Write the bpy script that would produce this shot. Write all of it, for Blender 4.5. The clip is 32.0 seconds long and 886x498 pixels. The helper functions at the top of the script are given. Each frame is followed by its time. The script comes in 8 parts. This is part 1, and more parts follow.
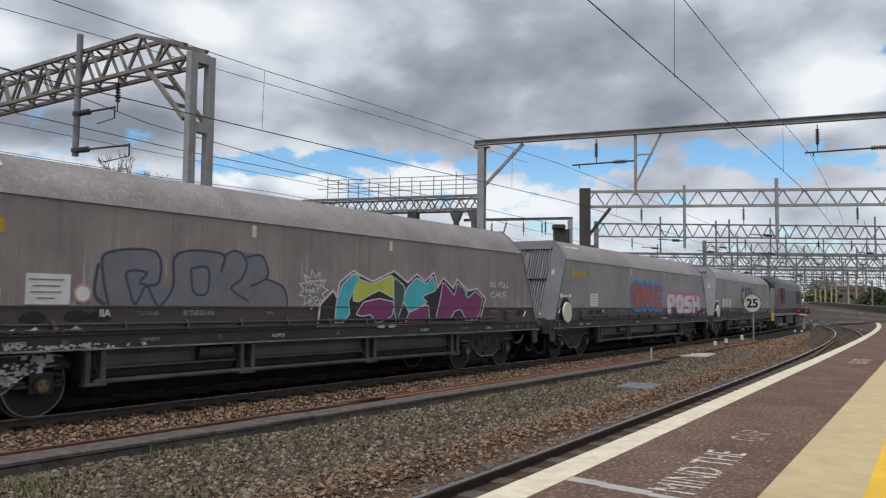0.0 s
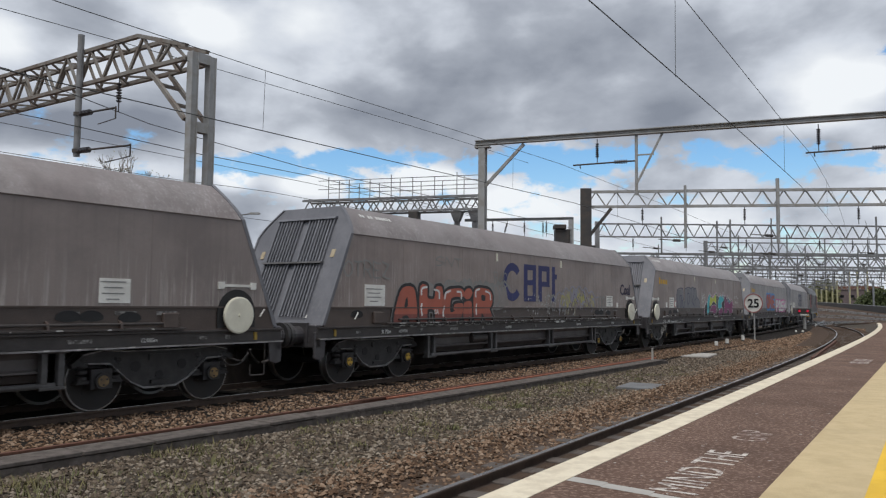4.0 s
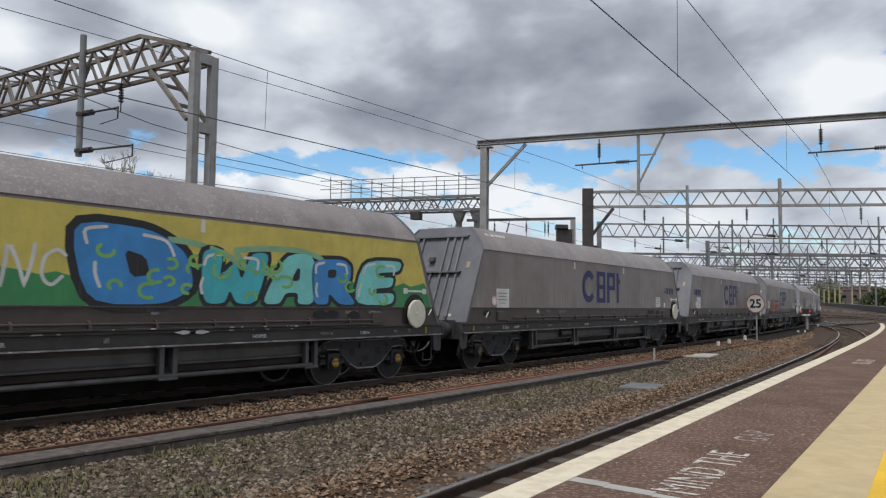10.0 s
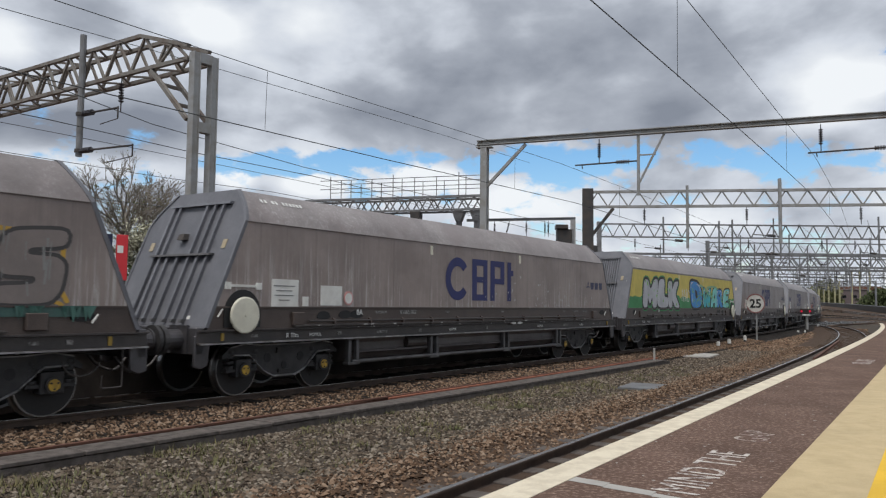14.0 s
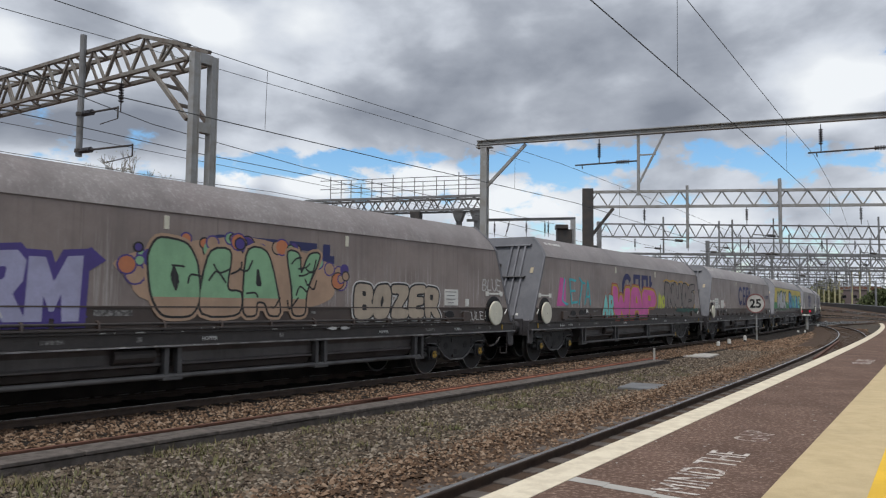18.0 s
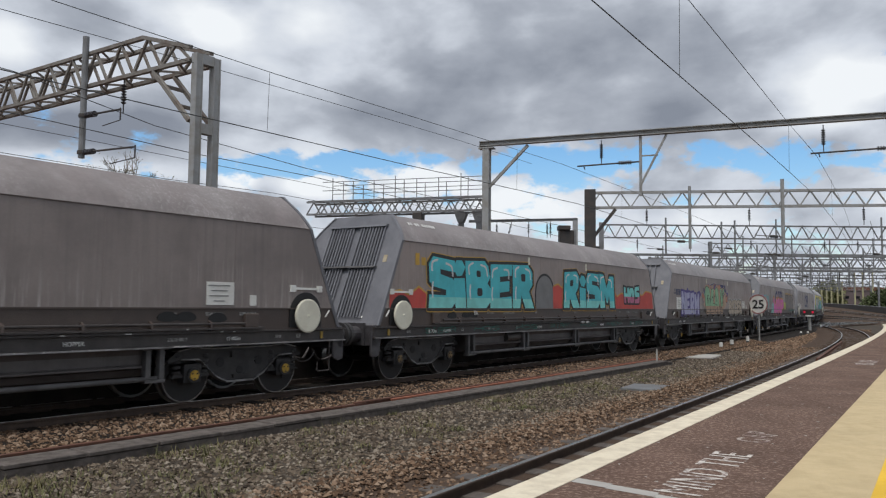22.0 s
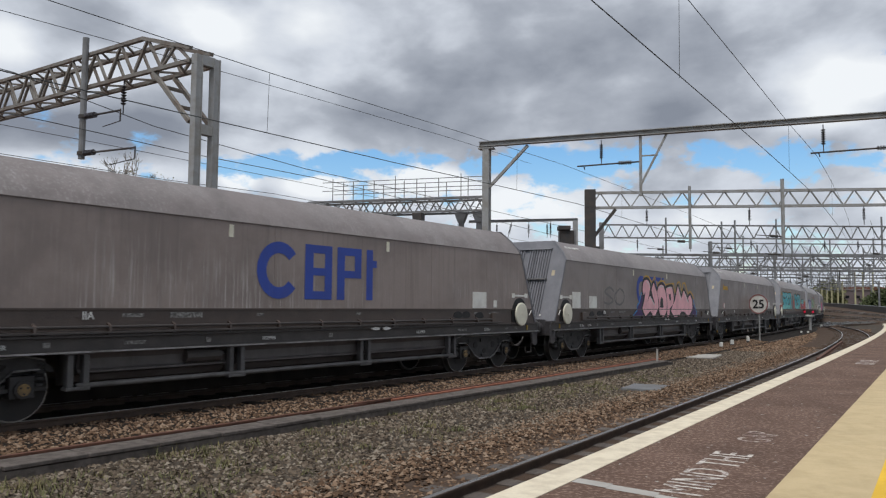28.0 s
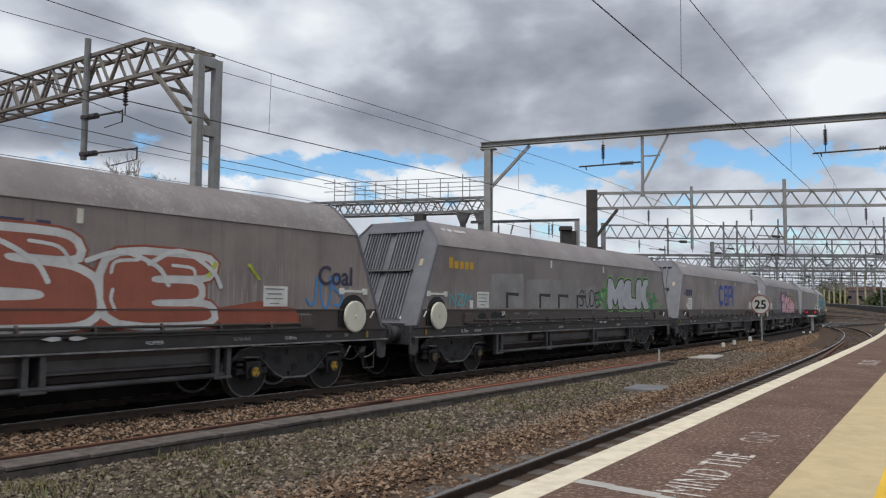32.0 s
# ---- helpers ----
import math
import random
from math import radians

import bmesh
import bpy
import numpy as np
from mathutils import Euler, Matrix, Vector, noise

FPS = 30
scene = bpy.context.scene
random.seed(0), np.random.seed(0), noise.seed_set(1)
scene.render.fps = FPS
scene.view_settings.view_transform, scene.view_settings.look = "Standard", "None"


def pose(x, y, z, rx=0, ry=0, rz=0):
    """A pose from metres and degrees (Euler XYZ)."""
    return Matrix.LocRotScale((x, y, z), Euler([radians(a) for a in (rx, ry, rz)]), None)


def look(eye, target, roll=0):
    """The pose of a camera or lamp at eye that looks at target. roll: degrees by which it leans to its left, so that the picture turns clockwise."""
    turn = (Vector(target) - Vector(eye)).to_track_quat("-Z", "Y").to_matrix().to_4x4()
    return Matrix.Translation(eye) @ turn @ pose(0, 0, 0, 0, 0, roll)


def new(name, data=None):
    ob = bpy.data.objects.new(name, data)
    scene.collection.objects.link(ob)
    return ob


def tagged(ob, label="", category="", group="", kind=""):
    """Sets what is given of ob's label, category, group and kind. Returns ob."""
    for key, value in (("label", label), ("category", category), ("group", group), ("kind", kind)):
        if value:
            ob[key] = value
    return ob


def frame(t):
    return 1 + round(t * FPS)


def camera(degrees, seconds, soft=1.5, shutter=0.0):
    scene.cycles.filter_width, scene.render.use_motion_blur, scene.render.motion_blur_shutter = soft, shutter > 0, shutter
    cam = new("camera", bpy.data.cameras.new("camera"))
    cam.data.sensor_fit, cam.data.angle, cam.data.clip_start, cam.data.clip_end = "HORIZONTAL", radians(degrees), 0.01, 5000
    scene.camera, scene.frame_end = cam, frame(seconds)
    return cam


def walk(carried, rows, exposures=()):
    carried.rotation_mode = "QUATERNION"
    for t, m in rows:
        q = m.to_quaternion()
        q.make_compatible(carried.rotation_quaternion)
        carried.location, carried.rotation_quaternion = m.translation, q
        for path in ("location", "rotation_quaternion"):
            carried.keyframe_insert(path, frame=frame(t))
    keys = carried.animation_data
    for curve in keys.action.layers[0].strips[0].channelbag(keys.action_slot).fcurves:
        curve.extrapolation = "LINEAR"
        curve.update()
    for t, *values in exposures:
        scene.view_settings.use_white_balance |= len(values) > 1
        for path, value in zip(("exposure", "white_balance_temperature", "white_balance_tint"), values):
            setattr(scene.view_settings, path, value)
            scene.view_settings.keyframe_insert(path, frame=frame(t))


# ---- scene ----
cam = camera(58.5, 32.0, soft=1.2, shutter=0.12)


def seat(yaw, tilt, lean):
    """The camera on its stand; small nudges in degrees from its usual aim."""
    return pose(0, 0, 1.70, 90 + 3.971 + tilt * 0.862, 0, yaw * 0.862) @ pose(0, 0, 0, 0, 0, 0.591 + lean)


walk(cam, [
    (0.0, seat(-0.233, -0.017, -0.016)), (0.5, seat(-0.187, -0.016, -0.018)), (2.0, seat(-0.188, -0.012, -0.015)),
    (3.5, seat(-0.186, -0.005, -0.03)), (5.5, seat(-0.007, 0, 0)), (6.0, seat(0, 0, 0)), (14.0, seat(0, 0, 0)),
    (21.3, seat(0, 0, 0)), (22.0, seat(0.187, 0.085, -0.045)), (22.5, seat(0.229, 0.094, -0.085)),
    (24.0, seat(0.253, 0.136, -0.103)), (25.5, seat(0.279, 0.144, -0.134)), (27.5, seat(0.210, 0.114, -0.144)),
    (29.5, seat(0.186, 0.114, -0.141)), (30.5, seat(0.190, 0.112, -0.155)), (31.5, seat(0.312, 0.152, -0.169)),
    (32.0, seat(0.345, 0.157, -0.172))])

# ---- plan: curved tracks, all places given by distance along and offset from the freight track ----
WAGON = 18.294
# the plan is drawn in its own units: metres in one unit across the view, along it, and upwards
EAST, NORTH, UP = 0.905, 1.0494, 0.905
RISE = 0.05  # the freight rails lie this much above the plan's level


def lay(th0, d, k0, k1, lo, hi):
    """Table of a track's centre line: distance, x, y, heading; straight before lo and after hi."""
    s = np.arange(-300.0, 420.0, 0.25)
    q = np.clip(s, lo, hi)
    head = th0 + k0 * q + k1 * q ** 2 / 2
    x, y = np.cumsum(np.cos(head)) * 0.25, np.cumsum(np.sin(head)) * 0.25
    zero = int(np.searchsorted(s, 0))
    return s, x - x[zero] - d * math.sin(th0), y - y[zero] + d * math.cos(th0), head


FREIGHT = lay(0.87694, 12.5135, 0.001633, 0.0, -30, 170)
PLATFORM = lay(0.94427, 3.3316, -0.000479, 0.0000791, -6, 84)


def plan(x, y, z=0.0):
    """A place of the plan in metres."""
    return Vector((x * EAST, y * NORTH, z * UP))


def site(x, y, z=0.0, turn=0.0):
    """The pose of a thing drawn in the plan's units, its local x turned from the plan's x."""
    cx, cy = math.cos(turn) * EAST, math.sin(turn) * NORTH
    along = math.hypot(cx, cy)
    return Matrix.Translation(plan(x, y, z)) @ Matrix.Rotation(math.atan2(cy, cx), 4, "Z") @ Matrix.Diagonal((along, EAST * NORTH / along, UP, 1))


def drawn(track, s, off=0.0):
    """The plan's x, y and heading s along a track, off to its right."""
    t, x, y, h = track
    x, y, h = np.interp(s, t, x), np.interp(s, t, y), np.interp(s, t, h)
    return x + math.sin(h) * off, y - math.cos(h) * off, float(h)


def on(track, s, off=0.0, z=0.0):
    """A place s along a track, off to its right, in metres, and the heading there."""
    x, y, h = drawn(track, s, off)
    return plan(x, y, z), math.atan2(NORTH * math.sin(h), EAST * math.cos(h))


def at(s, off=0.0, z=0.0, turn=0.0, track=FREIGHT):
    """The pose there of a thing drawn in the plan's units: local x along the track, local y to its left."""
    x, y, h = drawn(track, s, off)
    return site(x, y, z, h + turn)


# ---- world, sun ----
world = bpy.data.worlds.new("sky")
scene.world = world
world.use_nodes = True
wn, wl = world.node_tree.nodes, world.node_tree.links
for n in list(wn):
    wn.remove(n)


SUN_ELEV, SUN_TURN = radians(67), radians(-150)
sky = wn.new("ShaderNodeTexSky")
sky.sky_type = "NISHITA"
sky.sun_disc = False
sky.sun_elevation, sky.sun_rotation = SUN_ELEV, SUN_TURN
sky_gain = wn.new("ShaderNodeVectorMath")
sky_gain.operation = "SCALE"
sky_gain.inputs[3].default_value = 0.16
sky_tone = wn.new("ShaderNodeHueSaturation")
sky_tone.inputs["Saturation"].default_value = 1.36
wl.new(sky.outputs[0], sky_tone.inputs["Color"])
wl.new(sky_tone.outputs[0], sky_gain.inputs[0])
coord = wn.new("ShaderNodeTexCoord")
sep = wn.new("ShaderNodeSeparateXYZ")
to_plan = wn.new("ShaderNodeVectorMath")
to_plan.operation = "DIVIDE"
to_plan.inputs[1].default_value = (EAST, NORTH, UP)
wl.new(coord.outputs["Generated"], to_plan.inputs[0])
way = wn.new("ShaderNodeVectorMath")
way.operation = "NORMALIZE"
wl.new(to_plan.outputs[0], way.inputs[0])
wl.new(way.outputs[0], sep.inputs[0])


def wmath(op, a, b=None, clamp=False):
    n = wn.new("ShaderNodeMath")
    n.operation = op
    n.use_clamp = clamp
    for i, v in enumerate((a, b)):
        if v is None:
            continue
        if isinstance(v, (int, float)):
            n.inputs[i].default_value = v
        else:
            wl.new(v, n.inputs[i])
    return n.outputs[0]


# clouds: noise over the directions of the sky, flattened so that the banks lie level
flat = wn.new("ShaderNodeVectorMath")
flat.operation = "MULTIPLY"
flat.inputs[1].default_value = (1.0, 1.0, 1.8)
wl.new(way.outputs[0], flat.inputs[0])


def wnoise(scale, detail, rough, shift, warp=0.0):
    m = wn.new("ShaderNodeVectorMath")
    m.operation = "ADD"
    m.inputs[1].default_value = shift
    wl.new(flat.outputs[0], m.inputs[0])
    n = wn.new("ShaderNodeTexNoise")
    n.inputs["Scale"].default_value, n.inputs["Detail"].default_value = scale, detail
    n.inputs["Roughness"].default_value, n.inputs["Distortion"].default_value = rough, warp
    wl.new(m.outputs[0], n.inputs["Vector"])
    return n.outputs["Fac"]


broad = wnoise(2.6, 4, 0.42, (3.1, 1.7, 0.0), 0.2)
fine = wnoise(6.5, 9, 0.50, (7.3, 2.2, 1.0), 0.1)
form = wmath("ADD", wmath("ADD", wmath("MULTIPLY", broad, 0.44), wmath("MULTIPLY", fine, 0.50)), -0.005)
turn_ = wmath("ARCTAN2", sep.outputs[0], sep.outputs[1])
lift_ = wmath("ARCSINE", sep.outputs[2])


def cloud_mass(total, az, el, wide, high, weight):
    """Adds a soft bank of cloud, or a gap where the weight is negative, round a direction of the sky."""
    a = wmath("DIVIDE", wmath("SUBTRACT", turn_, az), wide)
    e = wmath("DIVIDE", wmath("SUBTRACT", lift_, el), high)
    q = wmath("ADD", wmath("MULTIPLY", a, a), wmath("MULTIPLY", e, e))
    return wmath("ADD", total, wmath("MULTIPLY", wmath("EXPONENT", wmath("MULTIPLY", q, -1.0)), weight))


bright = form
for bank in ((0.115, 0.333, 0.175, 0.057, 0.045), (0.30, 0.30, 0.16, 0.05, 0.03), (-0.10, 0.36, 0.07, 0.05, -0.05), (-0.502, 0.363, 0.075, 0.027, 0.08), (-0.495, 0.225, 0.139, 0.024, 0.13), (-0.143, 0.263, 0.168, 0.024, 0.08), (0.370, 0.272, 0.125, 0.022, 0.05),
             (-0.342, 0.374, 0.058, 0.032, -0.20), (-0.581, 0.313, 0.043, 0.039, -0.18), (-0.196, 0.379, 0.12, 0.06, -0.10), (0.10, 0.40, 0.25, 0.03, -0.04), (-0.072, 0.321, 0.030, 0.016, -0.08), (0.395, 0.331, 0.05, 0.03, -0.04), (0.33, 0.365, 0.20, 0.05, 0.05),
             (0.545, 0.280, 0.060, 0.030, -0.30), (0.508, 0.239, 0.056, 0.016, -0.16), (-0.296, 0.171, 0.029, 0.016, -0.26), (-0.202, 0.168, 0.050, 0.018, -0.26), (-0.017, 0.185, 0.052, 0.018, -0.24),
             (0.117, 0.145, 0.105, 0.033, -0.19), (-0.525, 0.175, 0.149, 0.020, -0.16), (0.403, 0.118, 0.203, 0.053, -0.15)):
    bright = cloud_mass(bright, *bank)
puffs = wnoise(9.5, 10, 0.56, (1.9, 5.2, 4.0), 0.1)
wisps = wnoise(30.0, 6, 0.6, (4.4, 0.7, 2.0), 0.2)
rag = wmath("ADD", wmath("ADD", wmath("MULTIPLY", puffs, 2.1), wmath("MULTIPLY", wisps, 0.55)), -0.72)
high_up = wn.new("ShaderNodeMapRange")
high_up.inputs["From Min"].default_value, high_up.inputs["From Max"].default_value = 0.222, 0.290
wl.new(lift_, high_up.inputs["Value"])
low_down = wn.new("ShaderNodeMapRange")
low_down.inputs["From Min"].default_value, low_down.inputs["From Max"].default_value = 0.226, 0.200
wl.new(lift_, low_down.inputs["Value"])
body = wmath("ADD", rag, wmath("SUBTRACT", wmath("MULTIPLY", high_up.outputs[0], 0.62), wmath("MULTIPLY", low_down.outputs[0], 0.10)))
heads = wnoise(19.0, 8, 0.55, (2.7, 3.3, 6.0), 0.15)
body = wmath("ADD", body, wmath("MULTIPLY", wmath("SUBTRACT", heads, 0.485), 1.35))
for bank in ((-0.191, 0.212, 0.066, 0.017, -0.46), (-0.245, 0.192, 0.040, 0.016, -0.40), (-0.146, 0.196, 0.060, 0.019, -0.48), (0.145, 0.206, 0.062, 0.023, -0.54), (0.240, 0.194, 0.056, 0.021, -0.46), (0.075, 0.198, 0.033, 0.016, -0.25),
             (0.254, 0.163, 0.092, 0.016, -0.15), (-0.076, 0.209, 0.050, 0.011, -0.20), (-0.296, 0.169, 0.029, 0.014, 0.30), (-0.202, 0.166, 0.049, 0.016, 0.32),
             (-0.017, 0.187, 0.050, 0.015, 0.28), (0.117, 0.145, 0.081, 0.025, 0.30), (0.133, 0.191, 0.037, 0.006, 0.16),
             (0.41, 0.200, 0.09, 0.016, -0.42), (0.53, 0.192, 0.06, 0.018, -0.42), (0.600, 0.312, 0.034, 0.024, -0.95), (0.33, 0.150, 0.05, 0.012, -0.36)):
    body = cloud_mass(body, *bank)


def ramp(value, stops):
    r = wn.new("ShaderNodeValToRGB")
    wl.new(value, r.inputs[0])
    while len(r.color_ramp.elements) < len(stops):
        r.color_ramp.elements.new(0.5)
    for e, (p, c) in zip(r.color_ramp.elements, stops):
        e.position, e.color = p, (*c, 1)
    return r.outputs[0]


grey = ramp(bright, [(0.30, (0.88, 0.915, 0.95)), (0.42, (0.63, 0.675, 0.75)), (0.51, (0.395, 0.43, 0.495)), (0.62, (0.24, 0.268, 0.325))])
cover = ramp(body, [(0.14, (0, 0, 0)), (0.24, (0.22, 0.22, 0.22)), (0.33, (0.72, 0.72, 0.72)), (0.43, (1, 1, 1))])
blend = wn.new("ShaderNodeMix")
blend.data_type = "RGBA"
wl.new(cover, blend.inputs["Factor"])
wl.new(sky_gain.outputs[0], blend.inputs["A"])
wl.new(grey, blend.inputs["B"])
back = wn.new("ShaderNodeBackground")
wl.new(blend.outputs["Result"], back.inputs[0])
back.inputs[1].default_value = 1.0
wl.new(back.outputs[0], wn.new("ShaderNodeOutputWorld").inputs[0])

sun = new("sun", bpy.data.lights.new("sun", "SUN"))
sun.data.energy, sun.data.angle, sun.data.color = 2.62, radians(25), (1.0, 0.965, 0.935)
# the sun stands behind the camera and to its left
sun.matrix_world = look((-20, -40, 127), (0, 10, 0))
scene.view_settings.exposure = 0.0

# ---- materials ----
MATS = {}


def mat(name, colour, rough=0.7, metal=0.0, second=None, scale=6.0, amount=0.5, bump=0.15, bump_scale=40.0, streak=0.0, dust=None, objvar=0.0, coat=0.0, stretch=(1, 1, 1), low=0.42, high=0.62, stain=0.0, stain_scale=0.8, drips=(3.35, 2.35)):
    """A worn surface: base colour, a second colour in soft patches, fine relief, and vertical streaks of grime."""
    m = bpy.data.materials.new(name)
    m.use_nodes = True
    nt = m.node_tree
    b = nt.nodes["Principled BSDF"]
    b.inputs["Roughness"].default_value, b.inputs["Metallic"].default_value = rough, metal
    tc = nt.nodes.new("ShaderNodeTexCoord")
    mp = nt.nodes.new("ShaderNodeMapping")
    mp.inputs["Scale"].default_value = stretch
    nt.links.new(tc.outputs["Object"], mp.inputs[0])
    info = nt.nodes.new("ShaderNodeObjectInfo")
    shift = nt.nodes.new("ShaderNodeVectorMath")
    shift.operation = "MULTIPLY_ADD"
    nt.links.new(info.outputs["Random"], shift.inputs[0])
    shift.inputs[1].default_value = (37, 19, 53)
    nt.links.new(mp.outputs[0], shift.inputs[2])

    def noise_tex(vec, sc, detail=6, rough_=0.6):
        n = nt.nodes.new("ShaderNodeTexNoise")
        n.inputs["Scale"].default_value, n.inputs["Detail"].default_value, n.inputs["Roughness"].default_value = sc, detail, rough_
        nt.links.new(vec, n.inputs["Vector"])
        return n.outputs["Fac"]

    def rampf(v, a, c):
        r = nt.nodes.new("ShaderNodeMapRange")
        r.inputs["From Min"].default_value, r.inputs["From Max"].default_value = a, c
        nt.links.new(v, r.inputs["Value"])
        return r.outputs[0]

    def mixc(f, a, c):
        x = nt.nodes.new("ShaderNodeMix")
        x.data_type = "RGBA"
        for sock, v in (("A", a), ("B", c)):
            if isinstance(v, tuple):
                x.inputs[sock].default_value = (*v, 1)
            else:
                nt.links.new(v, x.inputs[sock])
        if isinstance(f, float):
            x.inputs["Factor"].default_value = f
        else:
            nt.links.new(f, x.inputs["Factor"])
        return x.outputs["Result"]

    def mul(v, k):
        x = nt.nodes.new("ShaderNodeMath")
        x.operation = "MULTIPLY"
        nt.links.new(v, x.inputs[0])
        x.inputs[1].default_value = k
        return x.outputs[0]

    second = second or tuple(min(1.0, c * 0.62) for c in colour)
    coarse = noise_tex(shift.outputs[0], scale)
    col = mixc(mul(rampf(coarse, low, high), amount), colour, second)
    grain = noise_tex(shift.outputs[0], bump_scale, 4)
    col = mixc(mul(rampf(grain, 0.4, 0.75), 0.35), col, tuple(c * 0.75 for c in colour))
    if streak:
        sm = nt.nodes.new("ShaderNodeMapping")
        sm.inputs["Scale"].default_value = (11.0, 11.0, 0.30)
        nt.links.new(shift.outputs[0], sm.inputs[0])
        st = noise_tex(sm.outputs[0], 2.2, 5, 0.7)
        broad_ = rampf(noise_tex(shift.outputs[0], 0.45, 3), 0.36, 0.58)
        s2 = nt.nodes.new("ShaderNodeMath")
        s2.operation = "MULTIPLY"
        nt.links.new(rampf(st, 0.53, 0.62), s2.inputs[0])
        nt.links.new(broad_, s2.inputs[1])
        parts = nt.nodes.new("ShaderNodeSeparateXYZ")
        nt.links.new(tc.outputs["Object"], parts.inputs[0])
        ends = nt.nodes.new("ShaderNodeMath")
        ends.operation = "MULTIPLY_ADD"
        nt.links.new(noise_tex(sm.outputs[0], 3.5, 3, 0.6), ends.inputs[0])
        ends.inputs[1].default_value = 1.6
        nt.links.new(parts.outputs[2], ends.inputs[2])
        lower = rampf(ends.outputs[0], *drips)
        drip = nt.nodes.new("ShaderNodeMath")
        drip.operation = "MULTIPLY"
        nt.links.new(s2.outputs[0], drip.inputs[0])
        nt.links.new(lower, drip.inputs[1])
        col = mixc(mul(drip.outputs[0], min(1.0, streak * 1.25)), col, dust or (0.3, 0.28, 0.26))
        dk = noise_tex(sm.outputs[0], 1.1, 4, 0.6)
        col = mixc(mul(rampf(dk, 0.52, 0.8), streak * 0.7), col, tuple(c * 0.45 for c in colour))
    if stain:
        col = mixc(mul(rampf(noise_tex(tc.outputs["Object"], stain_scale, 7, 0.65), 0.42, 0.70), stain), col, tuple(c * 0.42 for c in colour))
        col = mixc(mul(rampf(noise_tex(tc.outputs["Object"], stain_scale * 2.7, 5, 0.6), 0.55, 0.72), stain * 0.5), col, tuple(min(1, c * 1.5 + 0.02) for c in colour))
    if objvar:
        hv = nt.nodes.new("ShaderNodeHueSaturation")
        r = nt.nodes.new("ShaderNodeMapRange")
        r.inputs["To Min"].default_value, r.inputs["To Max"].default_value = 1 - objvar, 1 + objvar
        nt.links.new(info.outputs["Random"], r.inputs["Value"])
        nt.links.new(r.outputs[0], hv.inputs["Value"])
        nt.links.new(col, hv.inputs["Color"])
        col = hv.outputs[0]
    nt.links.new(col, b.inputs["Base Color"])
    rr = nt.nodes.new("ShaderNodeMapRange")
    rr.inputs["To Min"].default_value, rr.inputs["To Max"].default_value = max(0.05, rough - 0.12), min(1, rough + 0.12)
    nt.links.new(coarse, rr.inputs["Value"])
    nt.links.new(rr.outputs[0], b.inputs["Roughness"])
    if bump:
        bp = nt.nodes.new("ShaderNodeBump")
        bp.inputs["Strength"].default_value, bp.inputs["Distance"].default_value = bump, 0.02
        nt.links.new(grain, bp.inputs["Height"])
        nt.links.new(bp.outputs[0], b.inputs["Normal"])
    if coat:
        b.inputs["Coat Weight"].default_value = coat
    if rough >= 0.9:
        b.inputs["Specular IOR Level"].default_value = 0.12
    MATS[name] = m
    return m


HULL = mat("wagon_paint", (0.236, 0.200, 0.186), 0.42, 0.0, (0.160, 0.135, 0.127), 0.8, 0.8, 0.08, 30, 0.6, (0.50, 0.465, 0.43), 0.05)
HULL_BROWN = mat("brown_wagon_paint", (0.288, 0.236, 0.214), 0.42, 0.0, (0.192, 0.157, 0.144), 0.8, 0.8, 0.08, 30, 0.85, (0.48, 0.45, 0.425), 0.05, drips=(3.65, 2.7))
HULL_GREY = mat("grey_wagon_paint", (0.285, 0.268, 0.262), 0.42, 0.0, (0.205, 0.192, 0.188), 0.8, 0.8, 0.08, 30, 0.5, (0.52, 0.49, 0.46), 0.05)
HULL_TOP = mat("dusty_top_paint", (0.200, 0.173, 0.168), 0.42, 0.0, (0.268, 0.247, 0.241), 0.9, 0.75, 0.1, 25, 0.32, (0.50, 0.49, 0.48), 0.10, stain=0.45, stain_scale=1.3, drips=(9.0, 8.0))
# end sheets and ribs: bluer and darker than the hull sides
HULL_END = mat("end_blue_grey", (0.130, 0.133, 0.148), 0.5, 0.0, (0.190, 0.192, 0.208), 1.6, 0.6, 0.1, 30, 0.4, (0.22, 0.22, 0.23), 0.2)
SKIRT = mat("skirt_grime", (0.066, 0.048, 0.041), 0.45, 0.0, (0.095, 0.072, 0.06), 2.0, 0.7, 0.2, 30)
UNDER = mat("underframe_grime", (0.040, 0.034, 0.032), 0.5, 0.0, (0.078, 0.067, 0.062), 3.0, 0.6, 0.25, 40)
BOGIE = mat("bogie_grime", (0.026, 0.025, 0.026), 0.6, 0.0, (0.065, 0.061, 0.06), 4.0, 0.6, 0.25, 40)
BAY = mat("bay_panel_grime", (0.100, 0.089, 0.087), 0.5, 0.0, (0.055, 0.048, 0.046), 2.0, 0.7, 0.15, 30, 0.3, (0.12, 0.11, 0.105))
POST = mat("underframe_grey", (0.105, 0.102, 0.103), 0.55, 0.0, (0.04, 0.038, 0.037), 3.0, 0.7, 0.2, 40)
# flange edges: paler than the frames and bars they run along
EDGE = mat("pale_flange", (0.30, 0.295, 0.295), 0.45, 0.2, (0.09, 0.085, 0.08), 3.0, 0.8)
WHEEL = mat("wheel_steel", (0.020, 0.019, 0.019), 0.75, 0.0, (0.035, 0.03, 0.027), 5.0, 0.5)
TREAD = mat("bright_tread", (0.40, 0.39, 0.38), 0.35, 1.0)
WHITE = mat("white_paint", (0.74, 0.74, 0.70), 0.55, 0.0, (0.5, 0.48, 0.44), 3.0, 0.5)
